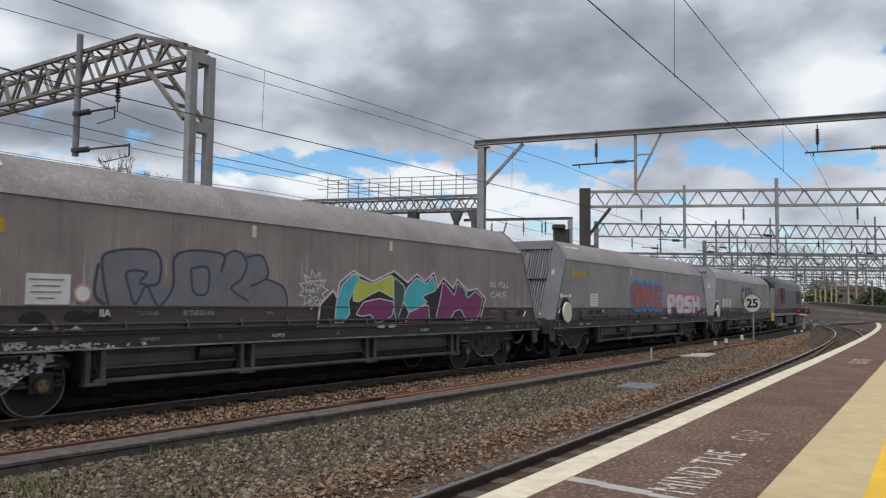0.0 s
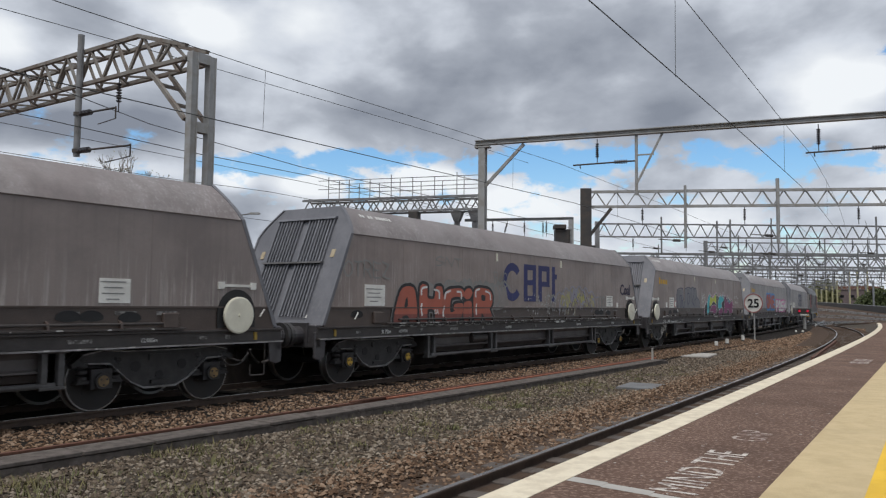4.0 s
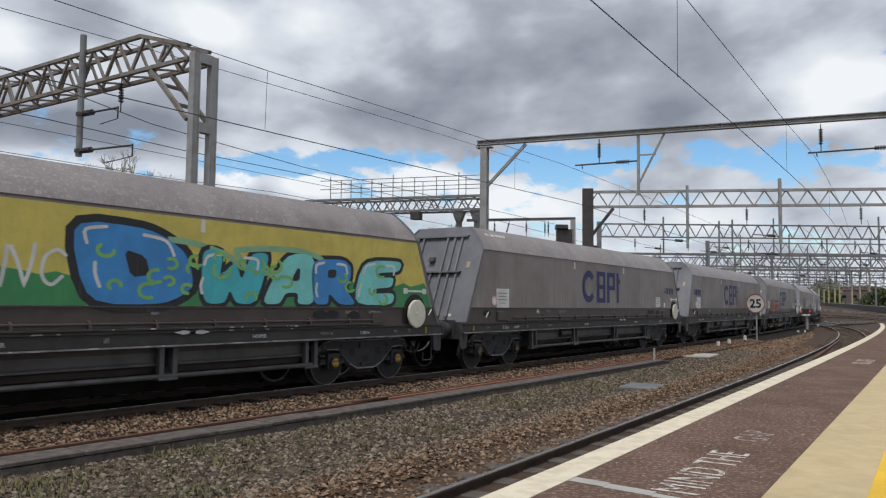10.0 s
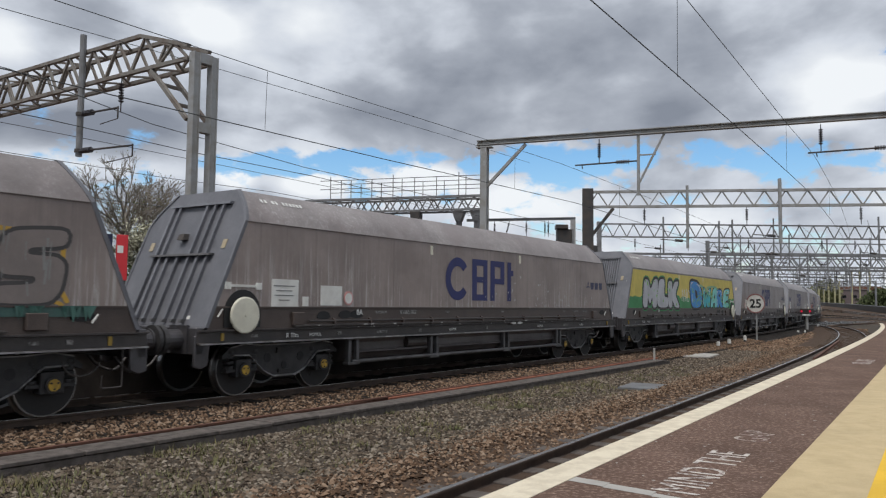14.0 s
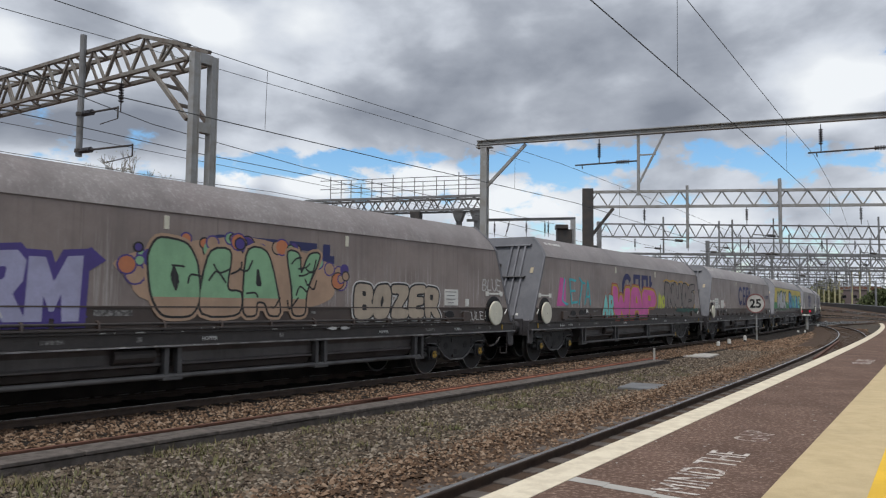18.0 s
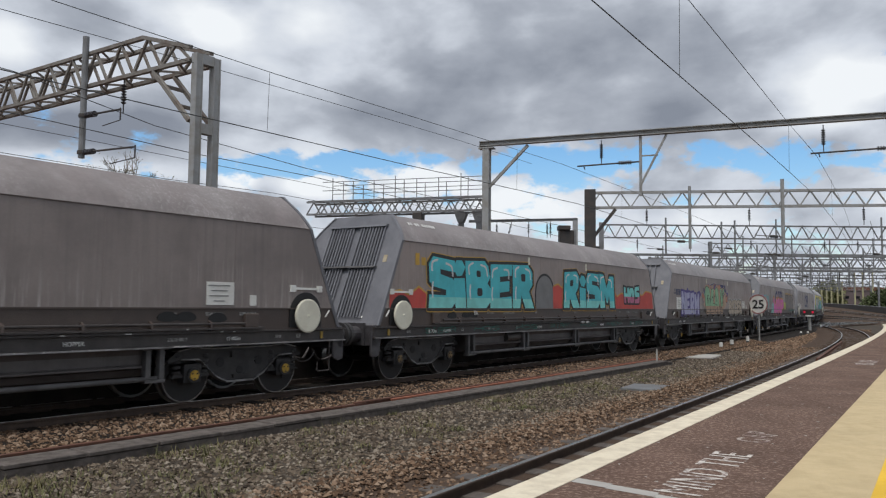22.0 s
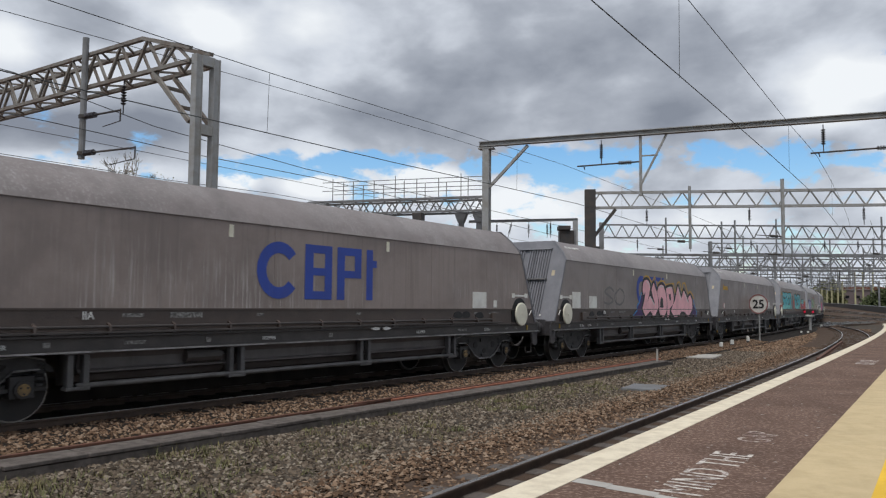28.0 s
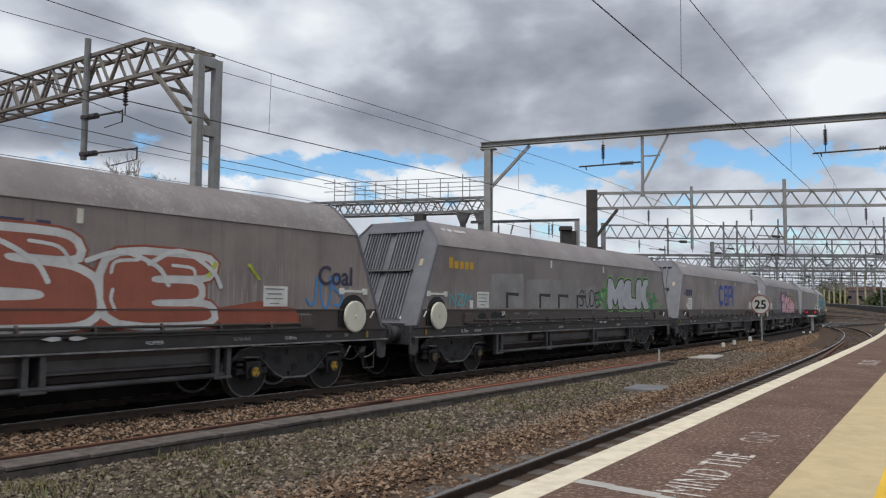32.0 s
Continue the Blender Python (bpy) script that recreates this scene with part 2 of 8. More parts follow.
CREAM = mat("cream_paint", (0.70, 0.68, 0.56), 0.55, 0.0, (0.5, 0.47, 0.38), 3.0, 0.4)
YELLOW = mat("yellow_paint", (0.72, 0.42, 0.03), 0.55, 0.0, (0.45, 0.25, 0.03), 5.0, 0.6)
BUFFER = mat("greased_buffer", (0.10, 0.095, 0.10), 0.4, 0.5, (0.05, 0.045, 0.045), 4.0, 0.6)
RAIL = mat("rail_rust", (0.085, 0.058, 0.043), 0.7, 0.3, (0.05, 0.035, 0.03), 5.0, 0.6)
# freight bed and sleepers: near-black colour stands in for shade under the train
SHADED_BALLAST = mat("shaded_ballast", (0.026, 0.022, 0.019), 0.95, 0.0, (0.016, 0.014, 0.012), 7.0, 0.8, 1.0, 30)
RAILTOP = mat("rail_head", (0.42, 0.41, 0.40), 0.28, 0.9, (0.25, 0.22, 0.2), 2.0, 0.4)
ORANGE_RUST = mat("fresh_rust_steel", (0.34, 0.125, 0.075), 0.85, 0.1, (0.20, 0.075, 0.045), 6.0, 0.7)
RUST = mat("rusty_steel", (0.125, 0.055, 0.035), 0.85, 0.1, (0.07, 0.036, 0.026), 5.0, 0.7)
SLEEPER = mat("sleeper_timber", (0.095, 0.078, 0.066), 0.85, 0.0, (0.05, 0.042, 0.037), 3.0, 0.7, 0.4, 20, stretch=(0.5, 4, 4))
STEEL_RUSTY = mat("rust_stained_steel", (0.215, 0.20, 0.178), 0.65, 0.1, (0.13, 0.09, 0.065), 3.0, 0.7, 0.1, 30)
STEEL = mat("galvanised_steel", (0.33, 0.335, 0.335), 0.6, 0.2, (0.24, 0.225, 0.19), 2.5, 0.7, 0.1, 30)
STEEL_FAR = mat("weathered_steel", (0.225, 0.23, 0.235), 0.6, 0.2, (0.12, 0.115, 0.11), 1.5, 0.7, 0.1, 20)
STEEL_DARK = mat("dark_steel", (0.045, 0.043, 0.043), 0.65, 0.1, (0.09, 0.07, 0.055), 2.0, 0.6)
WIRE = mat("wire_copper", (0.07, 0.075, 0.075), 0.5, 0.4, bump=0)
CERAMIC = mat("insulator_brown", (0.05, 0.045, 0.05), 0.35, 0.0, bump=0)
CONCRETE = mat("trough_concrete", (0.135, 0.118, 0.108), 0.9, 0.0, (0.072, 0.064, 0.058), 7.0, 0.85, 0.6, 50, stain=0.5, stain_scale=1.5)
SLABM = mat("pale_slab", (0.40, 0.385, 0.355), 0.9, 0.0, (0.28, 0.27, 0.25), 2.5, 0.7, 0.3, 50)
TILEGREY = mat("cover_grey", (0.14, 0.145, 0.15), 0.8, 0.0, (0.10, 0.10, 0.10), 2.5, 0.7, 0.3, 50)
GRAVEL = mat("gravel_ground", (0.084, 0.069, 0.054), 0.95, 0.0, (0.04, 0.036, 0.032), 1.2, 0.7, 1.0, 26, low=0.35, high=0.65, stain=0.5, stain_scale=0.35)
BALLAST = mat("ballast_brown", (0.078, 0.054, 0.039), 0.95, 0.0, (0.06, 0.042, 0.032), 7.0, 0.8, 1.0, 30)
TARMAC = mat("platform_tarmac", (0.128, 0.080, 0.061), 0.92, 0.0, (0.34, 0.25, 0.197), 38.0, 0.8, 0.6, 75, low=0.50, high=0.64, stain=0.55, stain_scale=1.3)
COPING = mat("edge_stripe", (0.66, 0.59, 0.45), 0.8, 0.0, (0.46, 0.39, 0.29), 9.0, 0.6, 0.3, 60, stain=0.15, stain_scale=2.0)
BUFF = mat("buff_stripe", (0.51, 0.40, 0.225), 0.85, 0.0, (0.41, 0.315, 0.172), 9.0, 0.5, 0.35, 70, stain=0.22, stain_scale=1.6)
LINE = mat("yellow_line", (0.75, 0.46, 0.02), 0.7, 0.0, (0.55, 0.33, 0.03), 3.0, 0.5, 0.2, 60, stain=0.2)
WORN = mat("worn_white", (0.56, 0.52, 0.47), 0.85, 0.0, (0.15, 0.10, 0.082), 26.0, 0.95, 0.2, 80, low=0.44, high=0.60)
BRICK = mat("platform_brick", (0.09, 0.075, 0.066), 0.9, 0.0, (0.05, 0.042, 0.038), 2.0, 0.7, 0.4, 30)
RED = mat("red_panel", (0.62, 0.035, 0.045), 0.45, 0.0, (0.5, 0.03, 0.04), 2.0, 0.3)
NAVY = mat("navy_panel", (0.012, 0.018, 0.055), 0.4, 0.0, (0.02, 0.025, 0.07), 2.0, 0.3)
BARK = mat("bark", (0.27, 0.24, 0.205), 0.9, 0.0, (0.12, 0.10, 0.085), 6.0, 0.6, 0.4, 30)
LEAF = mat("spring_leaf", (0.14, 0.15, 0.05), 0.8, 0.0, (0.23, 0.22, 0.13), 1.5, 0.8)
HEDGE = mat("hedge_leaf", (0.055, 0.075, 0.025), 0.85, 0.0, (0.09, 0.10, 0.035), 1.0, 0.8)
WEED = mat("weed_leaf", (0.095, 0.10, 0.035), 0.8, 0.0, (0.17, 0.14, 0.06), 3.0, 0.8)
BRICKRED = mat("far_brick", (0.21, 0.10, 0.07), 0.9, 0.0, (0.15, 0.075, 0.055), 1.0, 0.6)
GLASSD = mat("dark_glass", (0.02, 0.022, 0.025), 0.15)
LOCO = mat("loco_dark", (0.030, 0.026, 0.026), 0.4, 0.0, (0.05, 0.04, 0.035), 2.0, 0.6)
POSTY = mat("yellowish_mast", (0.42, 0.39, 0.22), 0.7, 0.0, (0.32, 0.29, 0.18), 1.0, 0.5)
BLACK = mat("black_paint_and_hole_shade", (0.012, 0.012, 0.013), 0.6)


def paint(name, c, rough=0.6):
    """Sprayed or stencilled paint, dirtied like the wagon below it."""
    return mat(name, c, rough, 0.0, tuple(x * 0.62 + 0.02 for x in c), 2.2, 0.5, 0.05, 30, 0.25, tuple(x * 0.5 + 0.12 for x in c))


# ---- mesh building ----


class Build:
    """Collects faces for one mesh, each with a material slot."""

    def __init__(self):
        self.v, self.f, self.m = [], [], []

    def add(self, verts, faces, slot=0):
        n = len(self.v)
        self.v += [tuple(p) for p in verts]
        self.f += [tuple(i + n for i in f) for f in faces]
        self.m += [slot] * len(faces)
        return self

    def box(self, x0, x1, y0, y1, z0, z1, slot=0, m=None):
        v = [Vector((x, y, z)) for x in (x0, x1) for y in (y0, y1) for z in (z0, z1)]
        if m is not None:
            v = [m @ p for p in v]
        return self.add(v, [(0, 1, 3, 2), (4, 6, 7, 5), (0, 4, 5, 1), (2, 3, 7, 6), (0, 2, 6, 4), (1, 5, 7, 3)], slot)

    def rod(self, a, b, r, n=8, slot=0, r2=None):
        a, b = Vector(a), Vector(b)
        q = (b - a).to_track_quat("Z", "Y").to_matrix()
        ring = [Vector((math.cos(t), math.sin(t), 0)) for t in [2 * math.pi * (i + 0.5) / n for i in range(n)]]
        v = [a + q @ (p * r) for p in ring] + [b + q @ (p * (r if r2 is None else r2)) for p in ring]
        f = [(i, (i + 1) % n, n + (i + 1) % n, n + i) for i in range(n)] + [tuple(range(n - 1, -1, -1)), tuple(range(n, 2 * n))]
        return self.add(v, f, slot)

    def tube(self, pts, r, n=8, slot=0):
        """One bent tube through points."""
        pts = [Vector(p) for p in pts]
        v = []
        for k, p in enumerate(pts):
            q = (pts[min(k + 1, len(pts) - 1)] - pts[max(k - 1, 0)]).to_track_quat("Z", "Y").to_matrix()
            v += [p + q @ Vector((math.cos(2 * math.pi * i / n) * r, math.sin(2 * math.pi * i / n) * r, 0)) for i in range(n)]
        f = [(k * n + i, k * n + (i + 1) % n, (k + 1) * n + (i + 1) % n, (k + 1) * n + i) for k in range(len(pts) - 1) for i in range(n)]
        return self.add(v, f + [tuple(range(n - 1, -1, -1)), tuple(range(len(v) - n, len(v)))], slot)

    def bar(self, a, b, w, h, slot=0):
        """A square bar from a to b, w wide and h high."""
        a, b = Vector(a), Vector(b)
        d = (b - a).normalized()
        side = d.cross(Vector((0, 0, 1)))
        side = (side if side.length > 1e-4 else Vector((0, 1, 0))).normalized() * (w / 2)
        top = side.cross(d).normalized() * (h / 2)
        v = [p + x * side + y * top for p in (a, b) for x, y in ((-1, -1), (1, -1), (1, 1), (-1, 1))]
        return self.add(v, [(0, 1, 5, 4), (1, 2, 6, 5), (2, 3, 7, 6), (3, 0, 4, 7), (3, 2, 1, 0), (4, 5, 6, 7)], slot)

    def prism(self, poly, a, b, axis="y", slot=0):
        """A polygon of pairs, drawn out from a to b along an axis."""
        def put(p, t):
            return (p[0], t, p[1]) if axis == "y" else (t, p[0], p[1]) if axis == "x" else (p[0], p[1], t)
        n = len(poly)
        v = [put(p, a) for p in poly] + [put(p, b) for p in poly]
        f = [(i, (i + 1) % n, n + (i + 1) % n, n + i) for i in range(n)] + [tuple(range(n - 1, -1, -1)), tuple(range(n, 2 * n))]
        return self.add(v, f, slot)

    def mesh(self, name, mats, bevel=0.0, smooth=False):
        me = bpy.data.meshes.new(name)
        me.from_pydata(self.v, [], self.f)
        mats = mats if isinstance(mats, (list, tuple)) else [mats]
        for x in mats:
            me.materials.append(x)
        me.polygons.foreach_set("material_index", self.m)
        bm = bmesh.new()
        bm.from_mesh(me)
        bmesh.ops.recalc_face_normals(bm, faces=bm.faces)
        if bevel:
            bmesh.ops.remove_doubles(bm, verts=bm.verts, dist=1e-5)
            sharp = [e for e in bm.edges if len(e.link_faces) == 2 and e.calc_face_angle(0) > 0.5]
            bmesh.ops.bevel(bm, geom=sharp, offset=bevel, segments=1, affect="EDGES", clamp_overlap=True)
        bm.to_mesh(me)
        bm.free()
        if smooth:
            me.polygons.foreach_set("use_smooth", [True] * len(me.polygons))
        me.update()
        return me


def put(name, me, parent=None, m=None, label=""):
    ob = new(name, me)
    if parent is not None:
        ob.parent = parent
    if m is not None:
        ob.matrix_basis = m
    return tagged(ob, label) if label else ob


def thing(name, label, category, m=None, group="", kind=""):
    return tagged(put(name, None, None, m), label, category, group, kind)


def sweep(track, profile, s0, s1, step, slot=0, b=None, cap=True):
    """Draws a closed profile of (offset to the right, height) along a track."""
    b = b or Build()
    ss = np.linspace(s0, s1, max(2, int(abs(s1 - s0) / step) + 1))
    n, v = len(profile), []
    for s in ss:
        for o, z in profile:
            v.append(on(track, s, o, z)[0])
    f = [(k * n + i, k * n + (i + 1) % n, (k + 1) * n + (i + 1) % n, (k + 1) * n + i) for k in range(len(ss) - 1) for i in range(n)]
    if cap:
        f += [tuple(range(n)), tuple(range((len(ss) - 1) * n, len(ss) * n))]
    return b.add(v, f, slot)


def rail_profile(off):
    half = [(0.07, -0.155), (0.07, -0.14), (0.012, -0.12), (0.012, -0.045), (0.036, -0.035), (0.036, -0.006), (0.028, 0.0)]
    return [(off + x, z) for x, z in half] + [(off - x, z) for x, z in reversed(half)]


# ---- ground, tracks, platform ----
b = Build()
b.add([(-1500, -1500, -0.272), (1500, -1500, -0.272), (1500, 1500, -0.272), (-1500, 1500, -0.272)], [(0, 1, 2, 3)])
tagged(put("ground", b.mesh("ground", GRAVEL)), "grey-brown gravel railway ground with weeds", "ground", kind="structure")


def bed(track, s0, s1, profile, label, material):
    """A ballast bed with sloping shoulders, drawn from its cross-section."""
    me = sweep(track, profile, s0, s1, 2.0).mesh("ballast", material)
    return tagged(put("ballast", me), label, "ballast", kind="structure")


bed(FREIGHT, -60, 330, [(-1.5, -0.40), (-1.5, -0.08), (1.45, -0.08), (2.25, -0.19), (2.55, -0.34)], "ballast under the freight track, coloured near-black for the shade below the train", SHADED_BALLAST)
bed(PLATFORM, -25, 84, [(-3.1, -0.36), (-1.9, -0.17), (-1.4, -0.13), (1.58, -0.13), (1.58, -0.40)], "brown stone ballast under the platform track", BALLAST)


def track_thing(track, s0, s1, label, sleepers, timber=SLEEPER, rise=0.0):
    t = thing("railway_track", label, "railway track", kind="structure")
    for side in (-0.798, 0.798):
        r = put("rail", sweep(track, [(o, z + rise) for o, z in rail_profile(side)], s0, s1, 1.5).mesh("rail", RAIL, smooth=False), t)
        head = sweep(track, [(side - 0.03, rise - 0.004), (side + 0.03, rise - 0.004), (side + 0.027, rise + 0.003), (side - 0.027, rise + 0.003)], s0, s1, 1.5)
        put("rail_head", head.mesh("rail_head", RAILTOP), r, label="polished running surface")
    me = Build().box(-0.125, 0.125, -1.3, 1.3, -0.25, -0.115).mesh("sleeper", timber, 0.01)
    for k in range(int((sleepers[1] - sleepers[0]) / 0.66)):
        s = sleepers[0] + 0.66 * k
        put("sleeper", me, t, at(s, random.uniform(-0.03, 0.03), rise + random.uniform(-0.008, 0.008), random.uniform(-0.01, 0.01), track))
    return t


# these sleepers take the bed's colour, darkened for the train's shade
track_thing(FREIGHT, -60, 330, "freight track with polished rails on sleepers coloured dark for the train's shade", (-4, 70), SHADED_BALLAST, RISE / UP)
track_thing(PLATFORM, -25, 84, "platform track with worn rails on timber sleepers", (-3, 70))

# platform: brick wall, coping with cream stripe, tarmac, buff tactile stripe, yellow line
PZ = 0.927
EDGE_OFF = 1.478


def strip(name, o0, o1, z0, z1, material, label, s0=-25.0, s1=52.0, cat="platform"):
    me = sweep(PLATFORM, [(o0, z0), (o1, z0), (o1, z1), (o0, z1)], s0, s1, 1.0).mesh(name, material)
    return tagged(put(name, me), label, cat, kind="structure")


strip("platform_wall", EDGE_OFF + 0.12, EDGE_OFF + 9.0, -0.5, PZ - 0.10, BRICK, "dark brick platform wall")
strip("platform_surface", EDGE_OFF + 0.197, EDGE_OFF + 9.0, PZ - 0.098, PZ, TARMAC, "reddish-brown platform tarmac, flecked and worn")
strip("platform_coping", EDGE_OFF, EDGE_OFF + 0.195, PZ - 0.098, PZ + 0.002, COPING, "cream-painted platform edge coping")
strip("platform_stripe", EDGE_OFF + 1.115, EDGE_OFF + 1.54, PZ - 0.05, PZ + 0.006, BUFF, "buff-painted stripe along the platform")
strip("platform_line", EDGE_OFF + 1.54, EDGE_OFF + 1.66, PZ - 0.05, PZ + 0.007, LINE, "yellow safety line on the platform")


# ---- hopper wagons, in metres ----
Y = 1.33
PIVOT = 6.4425
WHEEL_R = 0.46


def end_x(z):
    return 7.50 + (3.695 - z) * 0.43


def hull_mesh(side_paint):
    b = Build()
    # outer and inner rings from the bottom up: half width, height
    outer = [(Y, 1.615), (Y, 3.095), (1.268, 3.225), (1.185, 3.345), (1.085, 3.46), (0.965, 3.58), (0.83, 3.695)]
    inner = [(0.78, 3.695), (1.20, 3.095), (1.20, 2.30), (0.50, 1.62)]
    rows = []
    for k, (y, z) in enumerate(outer + inner):
        x = end_x(z) - 0.03 if k < 7 else (7.40, 7.30, 6.5, 5.0)[k - 7]
        rows.append([(-x, -y, z), (x, -y, z), (x, y, z), (-x, y, z)])
    for k in range(len(rows) - 1):
        lo, hi = rows[k], rows[k + 1]
        for i in range(4):
            j = (i + 1) % 4
            b.add([lo[i], lo[j], hi[j], hi[i]], [(0, 1, 2, 3)], 1 if k >= 1 else 0)
    b.add(rows[-1], [(0, 1, 2, 3)], 1)
    b.add(rows[0], [(3, 2, 1, 0)], 0)
    me = b.mesh("hull", [side_paint, HULL_TOP], 0.0, True)
    bm = bmesh.new()
    bm.from_mesh(me)
    bmesh.ops.remove_doubles(bm, verts=bm.verts, dist=1e-5)
    bm.to_mesh(me)
    bm.free()
    me.set_sharp_from_angle(angle=radians(26))
    return me


def plane_end(b, pts, lift, thick, slot=0):
    """A plate on the sloping end: (y, z) pairs, lifted off the slope."""
    v = [(end_x(z) + lift, y, z) for y, z in pts] + [(end_x(z) + lift + thick, y, z) for y, z in pts]
    n = len(pts)
    b.add(v, [(i, (i + 1) % n, n + (i + 1) % n, n + i) for i in range(n)] + [tuple(range(n)), tuple(range(2 * n - 1, n - 1, -1))], slot)


def end_plate(name, material, lift, thick, *rects):
    """Upright rectangles (y0, y1, z0, z1) on the sloping end."""
    b = Build()
    for y0, y1, z0, z1 in rects:
        plane_end(b, [(y0, z0), (y1, z0), (y1, z1), (y0, z1)], lift, thick)
    return b.mesh(name, material)


WM = {}
for key, side_paint in (("brown", HULL_BROWN), ("mid", HULL), ("grey", HULL_GREY)):
    WM[key] = hull_mesh(side_paint)
    WM["weld_" + key] = Build().box(-0.010, 0.010, -Y - 0.004, -Y + 0.01, 1.64, 3.07).mesh("weld_seam", side_paint)
b = Build()
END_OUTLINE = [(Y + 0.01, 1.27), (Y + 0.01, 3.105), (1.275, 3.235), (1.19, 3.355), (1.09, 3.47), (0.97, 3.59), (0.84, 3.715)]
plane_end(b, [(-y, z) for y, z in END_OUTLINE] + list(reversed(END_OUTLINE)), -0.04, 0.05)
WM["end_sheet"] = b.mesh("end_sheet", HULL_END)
for key, sg in (("rim_a", -1), ("rim_b", 1)):
    b = Build()
    for (ya, za), (yc, zc) in zip(END_OUTLINE, END_OUTLINE[1:]):
        plane_end(b, [(sg * ya, za), (sg * yc, zc), (sg * (yc - 0.035), zc - 0.01), (sg * (ya - 0.035), za - 0.01)], 0.005, 0.03)
    WM[key] = b.mesh("rim", HULL_END)
WM["lip"] = end_plate("lip", HULL_END, 0.01, 0.085, (-0.83, 0.83, 3.44, 3.485))
WM["crossbar"] = end_plate("crossbar", POST, 0.01, 0.11, (-0.83, 0.83, 2.50, 2.535))
WM["thin_rib"] = end_plate("thin_rib", HULL_END, 0.01, 0.055, (-0.017, 0.017, 1.42, 3.44))
WM["rib_upper"] = end_plate("rib_upper", HULL_END, 0.01, 0.07, (-0.026, 0.026, 2.535, 3.44))
WM["rib_lower"] = end_plate("rib_lower", HULL_END, 0.01, 0.07, (-0.026, 0.026, 1.38, 2.50))
b = Build()
plane_end(b, [(-0.03, 1.34), (0.03, 1.34), (0.03, 1.40), (-0.03, 1.40)], 0.01, 0.10)
WM["rib_foot"] = b.mesh("rib_foot", POST)
b = Build()
plane_end(b, [(-0.09, 2.80), (0.09, 2.80), (0.065, 2.91), (-0.065, 2.91)], 0.01, 0.12)
WM["hatch_hood"] = b.mesh("hatch_hood", STEEL_DARK)
WM["reflector"] = end_plate("reflector", mat("reflector", (0.42, 0.36, 0.25), 0.4, 0.0, (0.3, 0.22, 0.12), 6, 0.6), 0.011, 0.012, (-0.05, 0.05, 2.62, 2.78))
WM["end_label"] = end_plate("end_label", WHITE, 0.011, 0.006, (-0.035, 0.035, 1.40, 1.46))
# side details, drawn on the near side (local -y), mirrored by turning for the far side
WM["chamfer_lip"] = Build().box(-7.70, 7.70, -Y - 0.014, -Y + 0.01, 3.082, 3.097).mesh("chamfer_lip", SKIRT)
WM["seam"] = Build().box(-8.34, 8.34, -Y - 0.016, -Y + 0.01, 1.598, 1.622).mesh("seam", SKIRT)
WM["skirt"] = Build().prism([(-8.52, 1.235), (8.52, 1.235), (8.37, 1.598), (-8.37, 1.598)], -Y + 0.012, -Y + 0.09).mesh("skirt", SKIRT)
WM["air_pipe"] = Build().rod((-6.2, -Y - 0.035, 0), (6.2, -Y - 0.035, 0), 0.022, 8).mesh("air_pipe", UNDER)
WM["ledge"] = Build().prism([(-Y + 0.03, 1.26), (-Y - 0.085, 1.26), (-Y - 0.085, 1.285), (-Y + 0.03, 1.30)], -6.6, 6.6, "x").mesh("ledge", UNDER)
WM["bracket"] = Build().prism([(-Y + 0.02, 1.24), (-Y - 0.07, 1.26), (-Y - 0.06, 1.37), (-Y + 0.02, 1.42)], -0.02, 0.02, "x").mesh("bracket", SKIRT)
b = Build().prism([(-Y + 0.03, 0.995), (-Y - 0.05, 0.995), (-Y - 0.05, 1.018), (-Y + 0.015, 1.028), (-Y + 0.015, 1.20), (-Y - 0.05, 1.210), (-Y - 0.05, 1.235), (-Y + 0.03, 1.235)], -8.70, 8.70, "x")
WM["sole_bar"] = b.mesh("sole_bar", UNDER)
WM["flange_edge"] = Build().box(-8.70, 8.70, -Y - 0.057, -Y - 0.048, 0.993, 1.018).mesh("flange_edge", EDGE)
b = Build()
b.box(8.56, 8.72, -1.30, 1.30, 0.84, 1.27)
b.box(8.40, 8.70, -1.28, 1.28, 1.235, 1.275)
for sg in (-1, 1):
    b.prism([(8.42, 1.14), (8.74, 1.14), (8.74, 0.64), (8.60, 0.60), (8.46, 0.66)], sg * 1.27 - 0.03, sg * 1.27 + 0.03)
b.box(7.6, 8.56, -0.25, 0.25, 0.88, 1.12)
WM["headstock"] = b.mesh("headstock", BUFFER, 0.012)
b = Build()
b.box(8.70, 8.75, -0.23, 0.23, -0.23, 0.23, 1)
b.rod((8.74, 0, 0), (9.02, 0, 0), 0.165, 18, 1)
b.rod((9.00, 0, 0), (9.03, 0, 0), 0.185, 18, 1)
b.rod((9.02, 0, 0), (9.09, 0, 0), 0.13, 16, 0)
b.rod((9.07, 0, 0), (9.145, 0, 0), 0.245, 22, 0, 0.235)
WM["buffer"] = b.mesh("buffer", [BOGIE, BUFFER])
WM["coupling"] = Build().rod((8.7, 0, 1.04), (9.14, 0, 1.0), 0.05, 8).box(8.95, 9.14, -0.09, 0.09, 0.93, 1.09).mesh("coupling", UNDER)
for key, y in (("hose_a", -0.35), ("hose_b", 0.42)):
    WM[key] = Build().tube([(8.72, y, 0.92), (8.80, y, 0.78), (8.9, y, 0.67), (9.0, y * 0.9, 0.59), (9.08, y * 0.8, 0.555), (9.14, y * 0.7, 0.545)], 0.026).mesh("brake_hose", UNDER, smooth=True)
